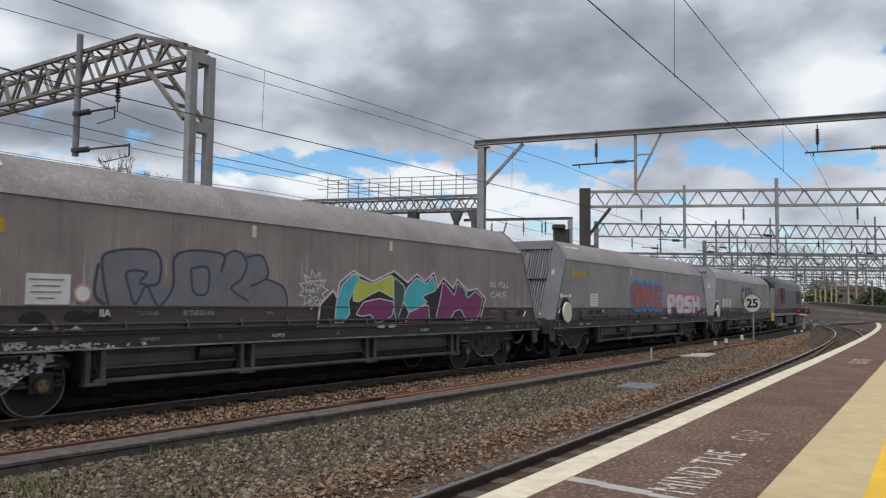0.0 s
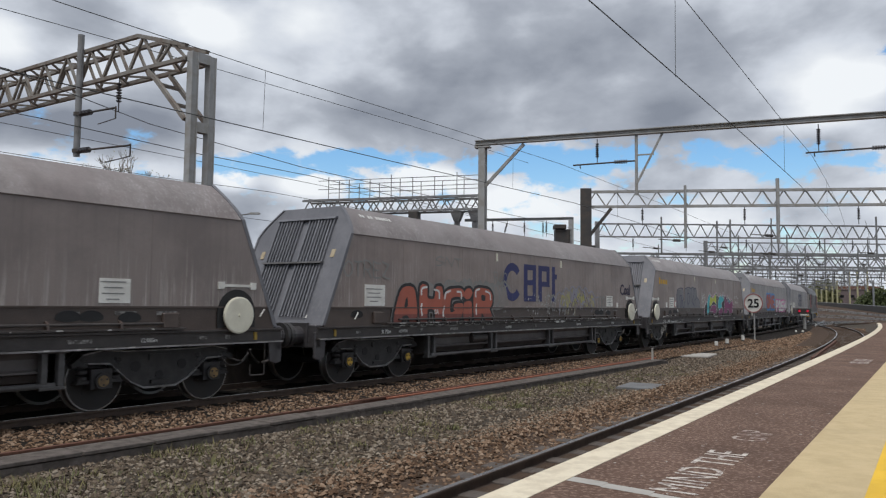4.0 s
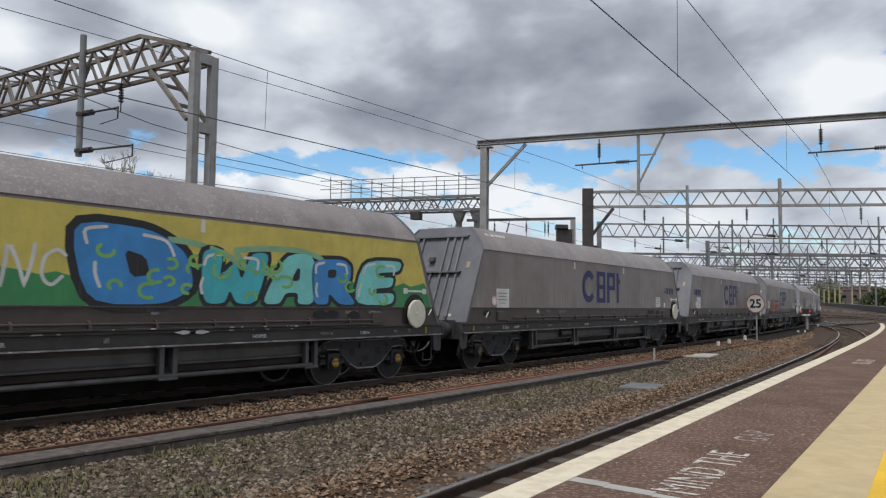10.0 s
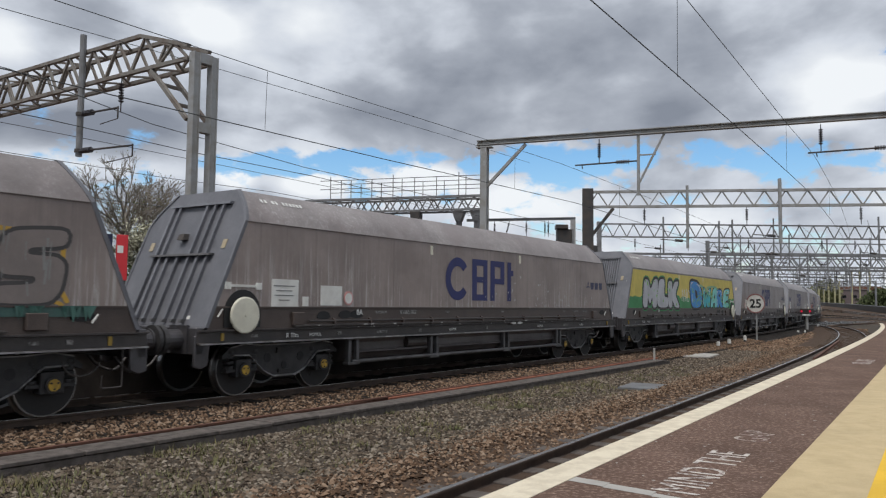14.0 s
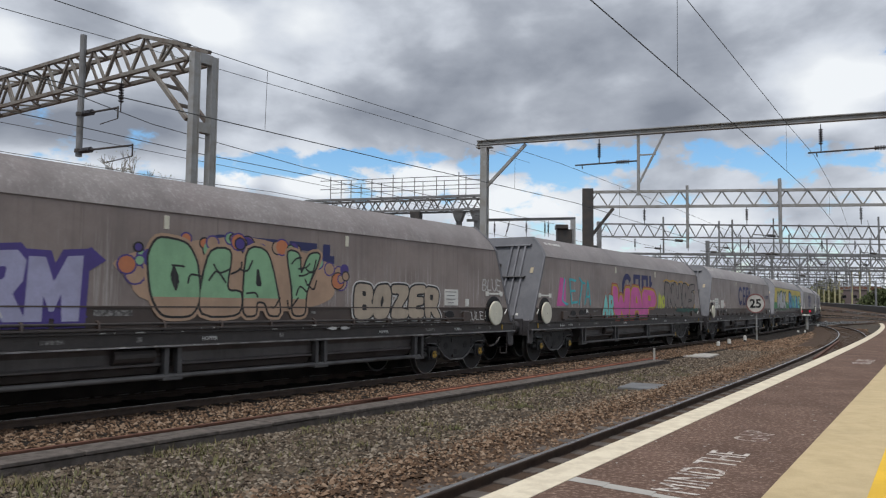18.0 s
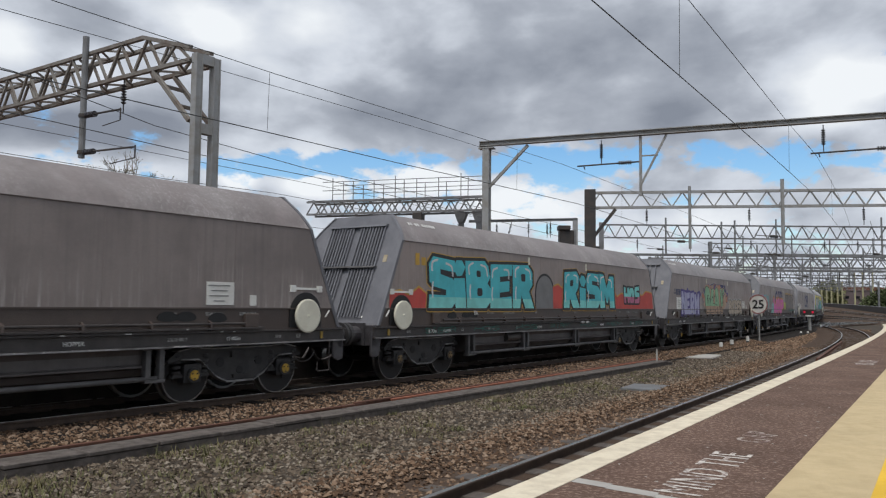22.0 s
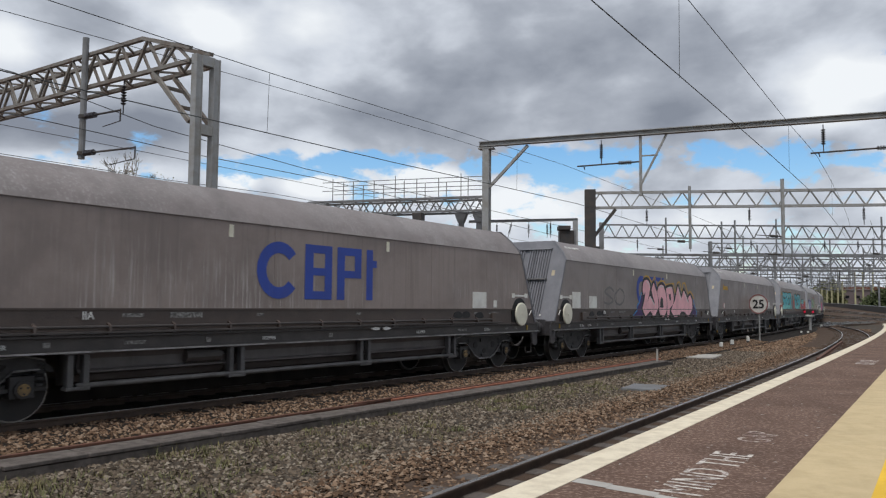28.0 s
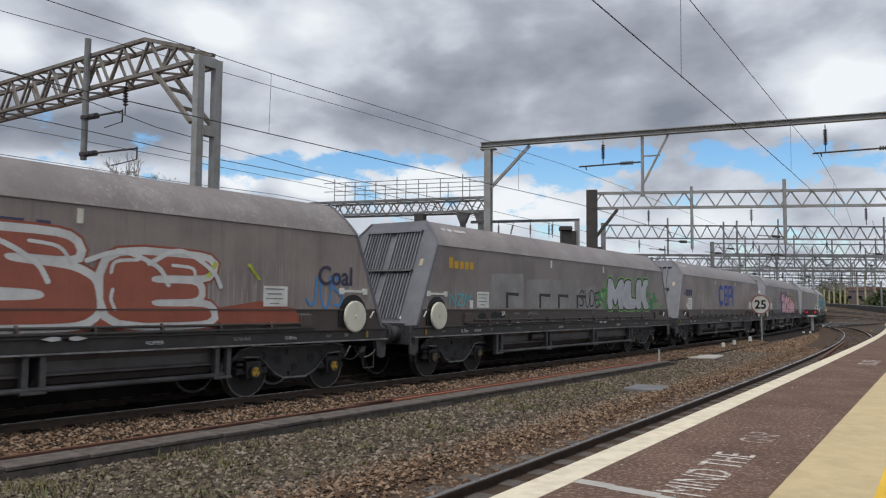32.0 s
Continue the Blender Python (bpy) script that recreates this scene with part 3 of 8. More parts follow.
WM["step"] = Build().tube([(8.30, -Y - 0.01, 1.0), (8.30, -Y - 0.01, 0.46), (8.28, -Y - 0.01, 0.44), (8.0, -Y - 0.01, 0.44), (7.98, -Y - 0.01, 0.46), (7.98, -Y - 0.01, 0.62)], 0.015, 6).mesh("step", UNDER)
WM["hung_cable"] = Build().tube([(7.75 + 0.28 * math.cos(a), -1.20, 0.84 - 0.22 * math.sin(a)) for a in np.linspace(0, math.pi, 9)], 0.014, 6).mesh("hung_cable", UNDER, smooth=True)
# lower deck between the bogies: bay panels with a ledge, paired posts and a bottom tube
for key, x0, x1 in (("chute_a", -4.75, -2.05), ("chute_b", -1.85, 1.3), ("chute_c", 1.5, 4.5)):
    b = Build()
    for sg in (-1, 1):
        prof = [(sg * 1.18, 0.995), (sg * 1.13, 0.89), (sg * 1.13, 0.75), (sg * 1.18, 0.72), (sg * 1.18, 0.695), (sg * 1.06, 0.66), (sg * 0.98, 0.56), (sg * 0.6, 0.48), (sg * 0.6, 0.995)]
        b.prism(prof, x0, x1, "x")
    WM[key] = b.mesh("chute", BAY)
b = Build()
for x in (-0.11, 0.13):
    b.box(x - 0.045, x + 0.045, -1.27, -1.16, 0.49, 0.995)
b.box(-0.17, 0.19, -1.28, -1.13, 0.46, 0.51)
b.box(-0.22, 0.24, -1.28, -1.13, 0.965, 0.995)
WM["truss_post"] = b.mesh("truss_post", POST, 0.008)
WM["bottom_rail"] = Build().rod((-4.8, -1.235, 0.525), (4.6, -1.235, 0.525), 0.042, 12).mesh("bottom_rail", POST, smooth=True)
WM["brake_cylinder"] = Build().rod((-0.35, -1.05, 0.80), (0.35, -1.05, 0.80), 0.13, 14).rod((0.35, -1.05, 0.80), (0.62, -1.05, 0.80), 0.03, 8).mesh("brake_cylinder", UNDER)
# bogie, heights from the rail
frame_poly = [(-1.46, 0.70), (-1.30, 0.82), (-1.0, 0.88), (-0.62, 0.85), (0.62, 0.85), (1.0, 0.88), (1.30, 0.82), (1.46, 0.70), (1.44, 0.64), (1.22, 0.71), (0.86, 0.69), (0.52, 0.40), (0.28, 0.29), (-0.28, 0.29), (-0.52, 0.40), (-0.86, 0.69), (-1.22, 0.71), (-1.44, 0.64)]
b = Build().prism(frame_poly, -1.06, -0.94)
b.prism([(-1.30, 0.84), (-1.0, 0.90), (-0.62, 0.87), (0.62, 0.87), (1.0, 0.90), (1.30, 0.84), (1.30, 0.82), (1.0, 0.88), (0.62, 0.85), (-0.62, 0.85), (-1.0, 0.88), (-1.30, 0.82)], -1.10, -0.92, "y", 2)
b.prism([(-1.22, 0.71), (-0.88, 0.70), (-0.54, 0.41), (-0.29, 0.30), (0.29, 0.30), (0.54, 0.41), (0.88, 0.70), (1.22, 0.71), (1.22, 0.69), (0.86, 0.675), (0.52, 0.38), (0.28, 0.27), (-0.28, 0.27), (-0.52, 0.38), (-0.86, 0.675), (-1.22, 0.69)], -1.10, -0.93, "y", 2)
# frame holes: black discs coloured for the shade inside, nothing is cut
for x, z, r in ((-0.42, 0.62, 0.085), (0.42, 0.62, 0.085), (0.0, 0.47, 0.07), (-0.72, 0.74, 0.045), (0.72, 0.74, 0.045)):
    b.prism([(x + r * math.cos(a), z + r * math.sin(a)) for a in np.linspace(0, 2 * math.pi, 14, endpoint=False)], -1.068, -1.055, "y", 1)
b.box(-0.20, 0.20, -1.09, -1.05, 0.70, 0.80)
b.box(-0.16, 0.16, -1.10, -1.05, 0.34, 0.40)
WM["side_frame"] = b.mesh("side_frame", [BOGIE, BLACK, EDGE])
b = Build()
b.box(-0.17, 0.17, -1.10, -0.88, 0.30, 0.60)
b.rod((0, -1.10, 0.42), (0, -1.145, 0.42), 0.125, 16)
for sx in (-0.27, 0.27):
    for k in range(4):
        b.rod((sx, -1.0, 0.44 + 0.09 * k), (sx, -1.0, 0.49 + 0.09 * k), 0.085, 12)
b.prism([(-0.38, 0.38), (0.38, 0.38), (0.34, 0.44), (-0.34, 0.44)], -1.06, -0.92)
WM["axle_box"] = b.mesh("axle_box", BOGIE, 0.006)
DULL = mat("dull_cap", (0.28, 0.185, 0.075), 0.6, 0.1, (0.06, 0.05, 0.045), 6, 0.6)
for key, material in (("axle_cap", mat("grubby_yellow_cap", (0.62, 0.38, 0.04), 0.6, 0.0, (0.25, 0.16, 0.04), 9, 0.7)), ("axle_cap_dull", DULL)):
    b = Build().rod((0, -1.144, 0.42), (0, -1.158, 0.42), 0.085, 16)
    for k in range(3):
        a = 0.5 + 2.094 * k
        b.rod((0.055 * math.cos(a), -1.157, 0.42 + 0.055 * math.sin(a)), (0.055 * math.cos(a), -1.170, 0.42 + 0.055 * math.sin(a)), 0.016, 6, 1)
    WM[key] = b.mesh(key, [material, BOGIE])
b = Build()
for sgn in (-1, 1):
    b.rod((0, sgn * 0.69, 0), (0, sgn * 0.82, 0), WHEEL_R, 32, 1)
    b.rod((0, sgn * 0.665, 0), (0, sgn * 0.695, 0), WHEEL_R + 0.028, 32, 1)
    b.rod((0, sgn * 0.655, 0), (0, sgn * 0.823, 0), WHEEL_R - 0.018, 32, 0)
    b.rod((0, sgn * 0.70, 0), (0, sgn * 0.84, 0), 0.12, 14, 0)
    for k in range(3):
        b.box(-0.04, 0.04, sgn * 0.815 if sgn > 0 else -0.83, 0.83 if sgn > 0 else -0.815, 0.20, 0.27, 0, Matrix.Rotation(2.094 * k, 4, "Y"))
b.rod((0, -0.9, 0), (0, 0.9, 0), 0.08, 10, 0)
WM["wheelset"] = b.mesh("wheelset", [WHEEL, TREAD])
WM["bolster"] = Build().box(-0.35, 0.35, -0.94, 0.94, 0.52, 0.78).mesh("bolster", UNDER)
WM["brake_beam"] = Build().bar((0.50, -0.9, 0.42), (0.50, 0.9, 0.42), 0.08, 0.14).bar((-0.50, -0.9, 0.42), (-0.50, 0.9, 0.42), 0.08, 0.14).mesh("brake_beam", UNDER)
# hand wheel, plates, levers
b = Build().rod((0, -Y - 0.05, 0), (0, -Y - 0.085, 0), 0.31, 36).rod((0, -Y - 0.085, 0), (0, -Y - 0.095, 0), 0.31, 36, 0, 0.285).rod((0, -Y - 0.095, 0), (0, -Y - 0.112, 0), 0.028, 8)
WM["hand_wheel"] = b.mesh("hand_wheel", CREAM)
# flat black arch stands in for the shaded recess behind the hand wheel
arc = [(0.40 * math.cos(a), 0.40 * math.sin(a)) for a in np.linspace(0, math.pi, 14)]
WM["wheel_recess"] = Build().prism(arc + [(-0.40, -0.24), (0.40, -0.24)], -Y - 0.012, -Y + 0.02).mesh("wheel_recess", BLACK)


def plate(w, h, material, name="plate"):
    key = (name, w, h, material.name)
    if key not in WM:
        WM[key] = Build().box(-w / 2, w / 2, -Y - 0.012, -Y + 0.005, -h / 2, h / 2).mesh(name, material)
    return WM[key]


def wagon(front_wheel, dense, yellow_caps, label, tone):
    """One hopper wagon, its travelling end towards local +x; front_wheel: which end carries the hand wheel."""
    w = thing("hopper_wagon", label, "wagon", group="wagons of the freight train")
    turn = Matrix.Rotation(math.pi, 4, "Z")
    put("hull", WM[tone], w)
    for side in (Matrix(), turn):
        near = side is not turn
        for n in ("chamfer_lip", "seam", "skirt", "bottom_rail", "ledge"):
            put(n, WM[n], w, side)
        put("air_pipe", WM["air_pipe"], w, side @ Matrix.Translation((0, 0, 1.355)))
        for x in np.arange(-5.5, 5.6, 1.1):
            put("bracket", WM["bracket"], w, side @ Matrix.Translation((x, 0, 0)))
        sb = put("sole_bar", WM["sole_bar"], w, side)
        put("flange_edge", WM["flange_edge"], sb)
        for x in (-4.8, -1.95, 1.4, 4.55):
            put("truss_post", WM["truss_post"], w, side @ Matrix.Translation((x, 0, 0)))
        if near:
            for x in (-6.0, -3.6, -1.2, 1.2, 3.6, 6.0):
                put("weld_seam", WM["weld_" + tone], w, Matrix.Translation((x, 0, 0)))
    put("brake_cylinder", WM["brake_cylinder"], w, Matrix.Translation((-2.6, -0.08, 0.06)))
    for n in ("chute_a", "chute_b", "chute_c"):
        put("chute", WM[n], w)
    for side in (Matrix(), turn):
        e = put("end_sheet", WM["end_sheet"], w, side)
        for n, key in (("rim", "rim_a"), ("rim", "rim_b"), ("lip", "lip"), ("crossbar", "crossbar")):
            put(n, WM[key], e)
        if dense:
            for k in range(9):
                for sgn in (-1, 1):
                    put("rib", WM["thin_rib"], e, Matrix.Translation((0, sgn * (0.11 + 0.085 * k), 0)))
        else:
            for y in (-0.72, -0.54, 0.22, 0.44, 0.66):
                put("rib", WM["rib_upper"], e, Matrix.Translation((0, y, 0)))
            for y in (-0.74, -0.56, -0.34, -0.06, 0.24, 0.48, 0.72):
                put("rib", WM["rib_lower"], e, Matrix.Translation((0, y, 0)))
                put("rib_foot", WM["rib_foot"], e, Matrix.Translation((0, y, 0)))
            put("hatch_hood", WM["hatch_hood"], e, Matrix.Translation((0, -0.12, 0)))
        for y in (-1.0, 1.0):
            put("reflector", WM["reflector"], e, Matrix.Translation((0, y, 0)))
        put("end_label", WM["end_label"], e, Matrix.Translation((0, 0.80, 0)), label="small white label")
        put("headstock", WM["headstock"], w, side)
        for y in (-0.88, 0.88):
            put("buffer", WM["buffer"], w, side @ Matrix.Translation((0, y, 1.08)))
        put("coupling", WM["coupling"], w, side)
        put("brake_hose", WM["hose_a"], w, side)
        put("brake_hose", WM["hose_b"], w, side)
        put("step", WM["step"], w, side)
    put("hung_cable", WM["hung_cable"], w)
    wheels = []
    for x in (-PIVOT, PIVOT):
        g = put("bogie", None, w, Matrix.Translation((x, 0, RISE)))
        put("bolster", WM["bolster"], g)
        put("brake_beam", WM["brake_beam"], g)
        for side in (Matrix(), turn):
            put("side_frame", WM["side_frame"], g, side @ Matrix.Translation((0, 0.085, 0.02)))
            for ax in (-1.0, 1.0):
                put("axle_box", WM["axle_box"], g, side @ Matrix.Translation((ax, 0.085, 0.04)))
                put("axle_cap", WM["axle_cap" if yellow_caps else "axle_cap_dull"], g, side @ Matrix.Translation((ax, 0.085, 0.04)))
        for ax in (-1.0, 1.0):
            wheels.append((put("wheelset", WM["wheelset"], g, Matrix.Translation((ax, 0, WHEEL_R))), ax))
    hx = 7.66 if front_wheel else -7.79
    put("wheel_recess", WM["wheel_recess"], w, Matrix.Translation((hx, 0, 1.51)))
    put("hand_wheel", WM["hand_wheel"], w, Matrix.Translation((hx, 0, 1.475)), label="cream-painted brake hand wheel")
    for x in ((-1.93, 1.93) if dense else (-2.20, 2.0)):
        put("vent_plate", plate(0.09, 0.21, CREAM), w, Matrix.Translation((x, 0, 2.93)), label="small cream plate")
    return w, wheels


# ---- writing ----
TEXTS = {}


def text_mesh(words, size, material, fat=0.0, depth=0.004, wide=1.0, shear=0.0):
    """Built-in lettering as a thin mesh in its own x-y plane, centred, size metres high."""
    key = (words, size, material.name, fat, depth, wide, shear)
    if key in TEXTS:
        return TEXTS[key]
    cu = bpy.data.curves.new("writing", "FONT")
    cu.body, cu.size, cu.align_x, cu.align_y = words, size / 0.7, "CENTER", "CENTER"
    cu.extrude, cu.offset, cu.resolution_u, cu.shear = depth / 2, fat, 3, shear
    ob = bpy.data.objects.new("writing", cu)
    me = bpy.data.meshes.new_from_object(ob)
    bpy.data.objects.remove(ob)
    bpy.data.curves.remove(cu)
    me.materials.clear()
    me.materials.append(material)
    co = np.empty(len(me.vertices) * 3)
    me.vertices.foreach_get("co", co)
    co = co.reshape(-1, 3)
    if len(co):
        mid = (co.min(0) + co.max(0)) / 2
        co[:, :2] -= mid[:2]
        co[:, 0] *= wide
    me.vertices.foreach_set("co", co.ravel())
    me.update()
    TEXTS[key] = me
    return me


# ---- liveries, markings and graffiti, one wagon after another ----
STROKES = {  # hand-drawn letters: strokes through points of a unit box; a leading 1 rounds the stroke
    "A": [(0, (0, 0), (0.5, 1), (1, 0)), (0, (0.2, 0.36), (0.8, 0.36))],
    "B": [(0, (0, 0), (0, 1)), (1, (0, 1), (0.6, 1), (0.86, 0.77), (0.5, 0.54), (0, 0.52)), (1, (0.4, 0.53), (0.95, 0.3), (0.6, 0), (0, 0))],
    "C": [(1, (0.95, 0.82), (0.55, 1), (0.05, 0.75), (0.05, 0.25), (0.55, 0), (0.95, 0.2))],
    "D": [(0, (0.05, 0), (0, 1)), (1, (0, 1), (0.6, 0.95), (1, 0.55), (0.75, 0.1), (0.05, 0))],
    "E": [(0, (1, 0.95), (0, 1), (0.05, 0), (1, 0.05)), (0, (0, 0.5), (0.75, 0.52))],
    "F": [(0, (1, 1), (0, 0.95), (0.05, 0)), (0, (0, 0.52), (0.75, 0.52))],
    "G": [(1, (0.95, 0.85), (0.5, 1), (0.03, 0.7), (0.05, 0.25), (0.5, 0), (0.95, 0.15), (0.95, 0.45)), (0, (0.95, 0.45), (0.55, 0.45))],
    "H": [(0, (0, 0), (0.05, 1)), (0, (1, 0), (0.95, 1)), (0, (0, 0.48), (1, 0.55))],
    "I": [(0, (0.5, 0), (0.5, 1)), (0, (0.15, 1), (0.85, 1)), (0, (0.15, 0), (0.85, 0))],
    "J": [(1, (0.85, 1), (0.85, 0.25), (0.45, 0), (0.05, 0.25))],
    "K": [(0, (0.05, 0), (0.05, 1)), (1, (0.95, 1), (0.6, 0.7), (0.1, 0.5)), (1, (0.2, 0.55), (0.7, 0.35), (1, 0))],
    "L": [(0, (0.1, 1), (0.05, 0.05), (0.95, 0))],
    "M": [(0, (0, 0), (0.12, 1), (0.5, 0.35), (0.88, 1), (1, 0))],
    "N": [(0, (0, 0), (0.08, 1), (0.9, 0), (1, 1))],
    "O": [(1, (0.5, 1), (0.03, 0.7), (0.05, 0.25), (0.5, 0), (0.95, 0.25), (0.97, 0.7), (0.5, 1))],
    "P": [(0, (0.05, 0), (0, 1)), (1, (0, 1), (0.7, 1), (0.95, 0.72), (0.6, 0.45), (0.05, 0.45))],
    "R": [(0, (0.05, 0), (0, 1)), (1, (0, 1), (0.65, 1), (0.92, 0.75), (0.6, 0.5), (0.1, 0.48)), (1, (0.3, 0.48), (0.7, 0.3), (1, 0))],
    "S": [(1, (0.95, 0.85), (0.5, 1), (0.05, 0.78), (0.45, 0.52), (0.95, 0.27), (0.5, 0), (0.02, 0.13))],
    "T": [(0, (0, 1), (1, 0.97)), (0, (0.5, 1), (0.5, 0))],
    "U": [(1, (0, 1), (0.05, 0.3), (0.5, 0), (0.95, 0.3), (1, 1))],
    "V": [(0, (0, 1), (0.5, 0), (1, 1))],
    "W": [(1, (0.05, 0.85), (0.22, 1), (0.12, 0.4), (0.2, 0.02)), (0, (0.2, 0.02), (0.5, 0.6), (0.72, 0.02), (1, 0.95))],
    "Y": [(0, (0, 1), (0.5, 0.5), (1, 1)), (0, (0.5, 0.5), (0.45, 0))],
    "Z": [(0, (0.05, 1), (0.95, 1), (0.05, 0), (1, 0))],
    "4": [(0, (0.75, 0), (0.75, 1), (0.05, 0.35), (1, 0.35))],
    "2": [(1, (0.05, 0.8), (0.5, 1), (0.92, 0.72), (0.4, 0.3), (0.03, 0)), (0, (0.03, 0), (1, 0.03))],
    "0": [(1, (0.5, 1), (0.05, 0.5), (0.5, 0), (0.95, 0.5), (0.5, 1))],
    "i": [(0, (0.5, 0), (0.5, 0.55)), (0, (0.5, 0.92), (0.52, 0.95))],
    "!": [(0, (0.5, 1), (0.5, 0.35)), (0, (0.5, 0.05), (0.5, 0.06))],
}


def smooth_line(pts, n=7):
    """A rounded line through points."""
    out = []
    for k in range(len(pts) - 1):
        p0, p1, p2, p3 = pts[max(k - 1, 0)], pts[k], pts[k + 1], pts[min(k + 2, len(pts) - 1)]
        for u in np.linspace(0, 1, n, endpoint=False):
            out.append(tuple(0.5 * (2 * p1[i] + (p2[i] - p0[i]) * u + (2 * p0[i] - 5 * p1[i] + 4 * p2[i] - p3[i]) * u * u + (3 * p1[i] - p0[i] - 3 * p2[i] + p3[i]) * u ** 3) for i in (0, 1)))
    return out + [pts[-1]]


def straight_line(pts, n=6):
    return [tuple(a[i] + (c[i] - a[i]) * u for i in (0, 1)) for a, c in zip(pts, pts[1:]) for u in np.linspace(0, 1, n, endpoint=False)] + [pts[-1]]


def on_side(verts, faces, lift, thick=0.0005):
    """Flat (x, z) shapes as a thin skin on the near side."""
    b = Build()
    n = len(verts)
    y0 = -Y - 0.006 - lift
    b.add([(x, y0, z * UP) for x, z in verts] + [(x, y0 - thick, z * UP) for x, z in verts], [tuple(reversed(f)) for f in faces] + [tuple(i + n for i in f) for f in faces])
    return b


def brush(lines, r, lift, mats, name, split=None):
    """Round-brush strokes along lines of (x, z), each one ribbon on the near side; above split the second paint."""
    b = Build()
    for ln in lines:
        pts = [ln[0]] + [q for p, q in zip(ln, ln[1:]) if math.hypot(q[0] - p[0], q[1] - p[1]) > 1e-4]
        if len(pts) < 2:
            pts = [pts[0], (pts[0][0] + 0.004, pts[0][1])]
        ways = []
        for p, q in zip(pts, pts[1:]):
            d = math.hypot(q[0] - p[0], q[1] - p[1])
            ways.append(((q[0] - p[0]) / d, (q[1] - p[1]) / d))
        n0 = len(b.v)
        for k, (x, z) in enumerate(pts):
            u, v = ways[max(k - 1, 0)], ways[min(k, len(ways) - 1)]
            nx, nz = -(u[1] + v[1]), u[0] + v[0]
            size = math.hypot(nx, nz)
            nx, nz = (-v[1], v[0]) if size < 0.2 else (nx / size, nz / size)
            out = r / max(0.6, -nx * v[1] + nz * v[0])
            y = -Y - 0.006 - lift - 0.00003 * (k % 20)
            b.v += [(x + nx * out, y, (z + nz * out) * UP), (x - nx * out, y, (z - nz * out) * UP)]
        for k in range(len(pts) - 1):
            b.f.append((n0 + 2 * k, n0 + 2 * k + 1, n0 + 2 * k + 3, n0 + 2 * k + 2))
            b.m.append(1 if split is not None and pts[k][1] > split else 0)
        if r > 0.012:
            for (x, z), (wx, wz), e, sg in ((pts[0], ways[0], 0, -1), (pts[-1], ways[-1], 2 * len(pts) - 2, 1)):
                a0 = math.atan2(wz, wx)
                y, base = b.v[n0 + e][1], len(b.v)
                arc_ = [a0 + math.pi / 2 - math.pi * i / 5 for i in range(1, 5)] if sg > 0 else [a0 + math.pi / 2 + math.pi * i / 5 for i in range(1, 5)]
                b.v += [(x + r * math.cos(a), y, (z + r * math.sin(a)) * UP) for a in arc_]
                b.f.append((n0 + e, *range(base, base + 4), n0 + e + 1))
                b.m.append(1 if split is not None and z > split else 0)
    return b.mesh(name, mats)


def spray(w, words, box, layers, seed=1, name="letter", tilt=0.10, lap=0.94, label="", r=0.15, split=None):
    """A sprayed word filling box (x0, x1, z0, z1), a part for each letter; layers, from the bottom: (paint, width past the stroke, shift x, shift z)."""
    x0, x1, z0, z1 = box
    rnd = random.Random(seed)
    n = len(words)
    wid, H_ = (x1 - x0) / n, z1 - z0
    thin = name in ("tag", "smear")
    if thin:
        r = 0.055
    rad = r * min(H_, wid * 1.25)
    grow = [f for _, f, _, _ in layers]
    for k, ch in enumerate(words):
        if ch not in STROKES:
            continue
        cx, rot, sc = x0 + wid * (k + 0.5), rnd.uniform(-tilt, tilt), rnd.uniform(0.93, 1.07)
        ph = rnd.uniform(0, 6.28)
        hw, hh = wid * 0.5 * lap - rad * (0.8 if not thin else 1), H_ * 0.5 * sc - rad * 1.1
        if ch in "i!I":
            hw *= 0.5
        lines = []
        for soft_, *pts in STROKES[ch]:
            ln = []
            for u, v in (smooth_line(pts) if soft_ else straight_line(pts)):
                x, z = (u - 0.5) * 2 * hw, (v - 0.5) * 2 * hh
                x += 0.05 * wid * math.sin(3.3 * v + ph)
                z += 0.05 * H_ * math.sin(3.1 * u + ph * 1.7)
                ln.append((cx + x * math.cos(rot) - z * math.sin(rot), (z0 + z1) / 2 + x * math.sin(rot) + z * math.cos(rot)))
            lines.append(ln)
        made = []
        for li, (p, fat, dx, dz) in enumerate(layers):
            top = li == len(layers) - 1
            rr_ = max(0.012, rad + (fat - grow[-1]) * H_ * 0.62)
            moved = [[(x + dx, z + dz) for x, z in ln] for ln in lines]
            made.append((brush(moved, rr_, 0.0009 * li + 0.0009 * len(layers) * k + 0.0022, [p, p] if not (top and split) else [p, split[1]], name if top else name + "_edge", split[0] if top and split else None), top))
        ob = put(name, made[-1][0], w, label=label)
        for me_, top in made[:-1]:
            put(name + "_edge", me_, ob)
    return w


BLOCK = {}  # fat block letters: outlines and counters in a unit box
BLOCK["S"] = [[(0, 0), (0.85, 0), (1, 0.15), (1, 0.5), (0.85, 0.62), (0.4, 0.66), (0.4, 0.76), (0.95, 0.76), (0.95, 1), (0.15, 1), (0, 0.85), (0, 0.5), (0.15, 0.4), (0.6, 0.36), (0.6, 0.25), (0, 0.25)]], []
BLOCK["i"] = [[(0.08, 0), (0.92, 0), (0.92, 0.62), (0.08, 0.62)], [(0.3, 0.68), (0.7, 0.68), (0.98, 0.84), (0.7, 1), (0.3, 1), (0.02, 0.84)]], []
BLOCK["I"] = [[(0.1, 0), (0.9, 0), (0.8, 1), (0.2, 1)]], []
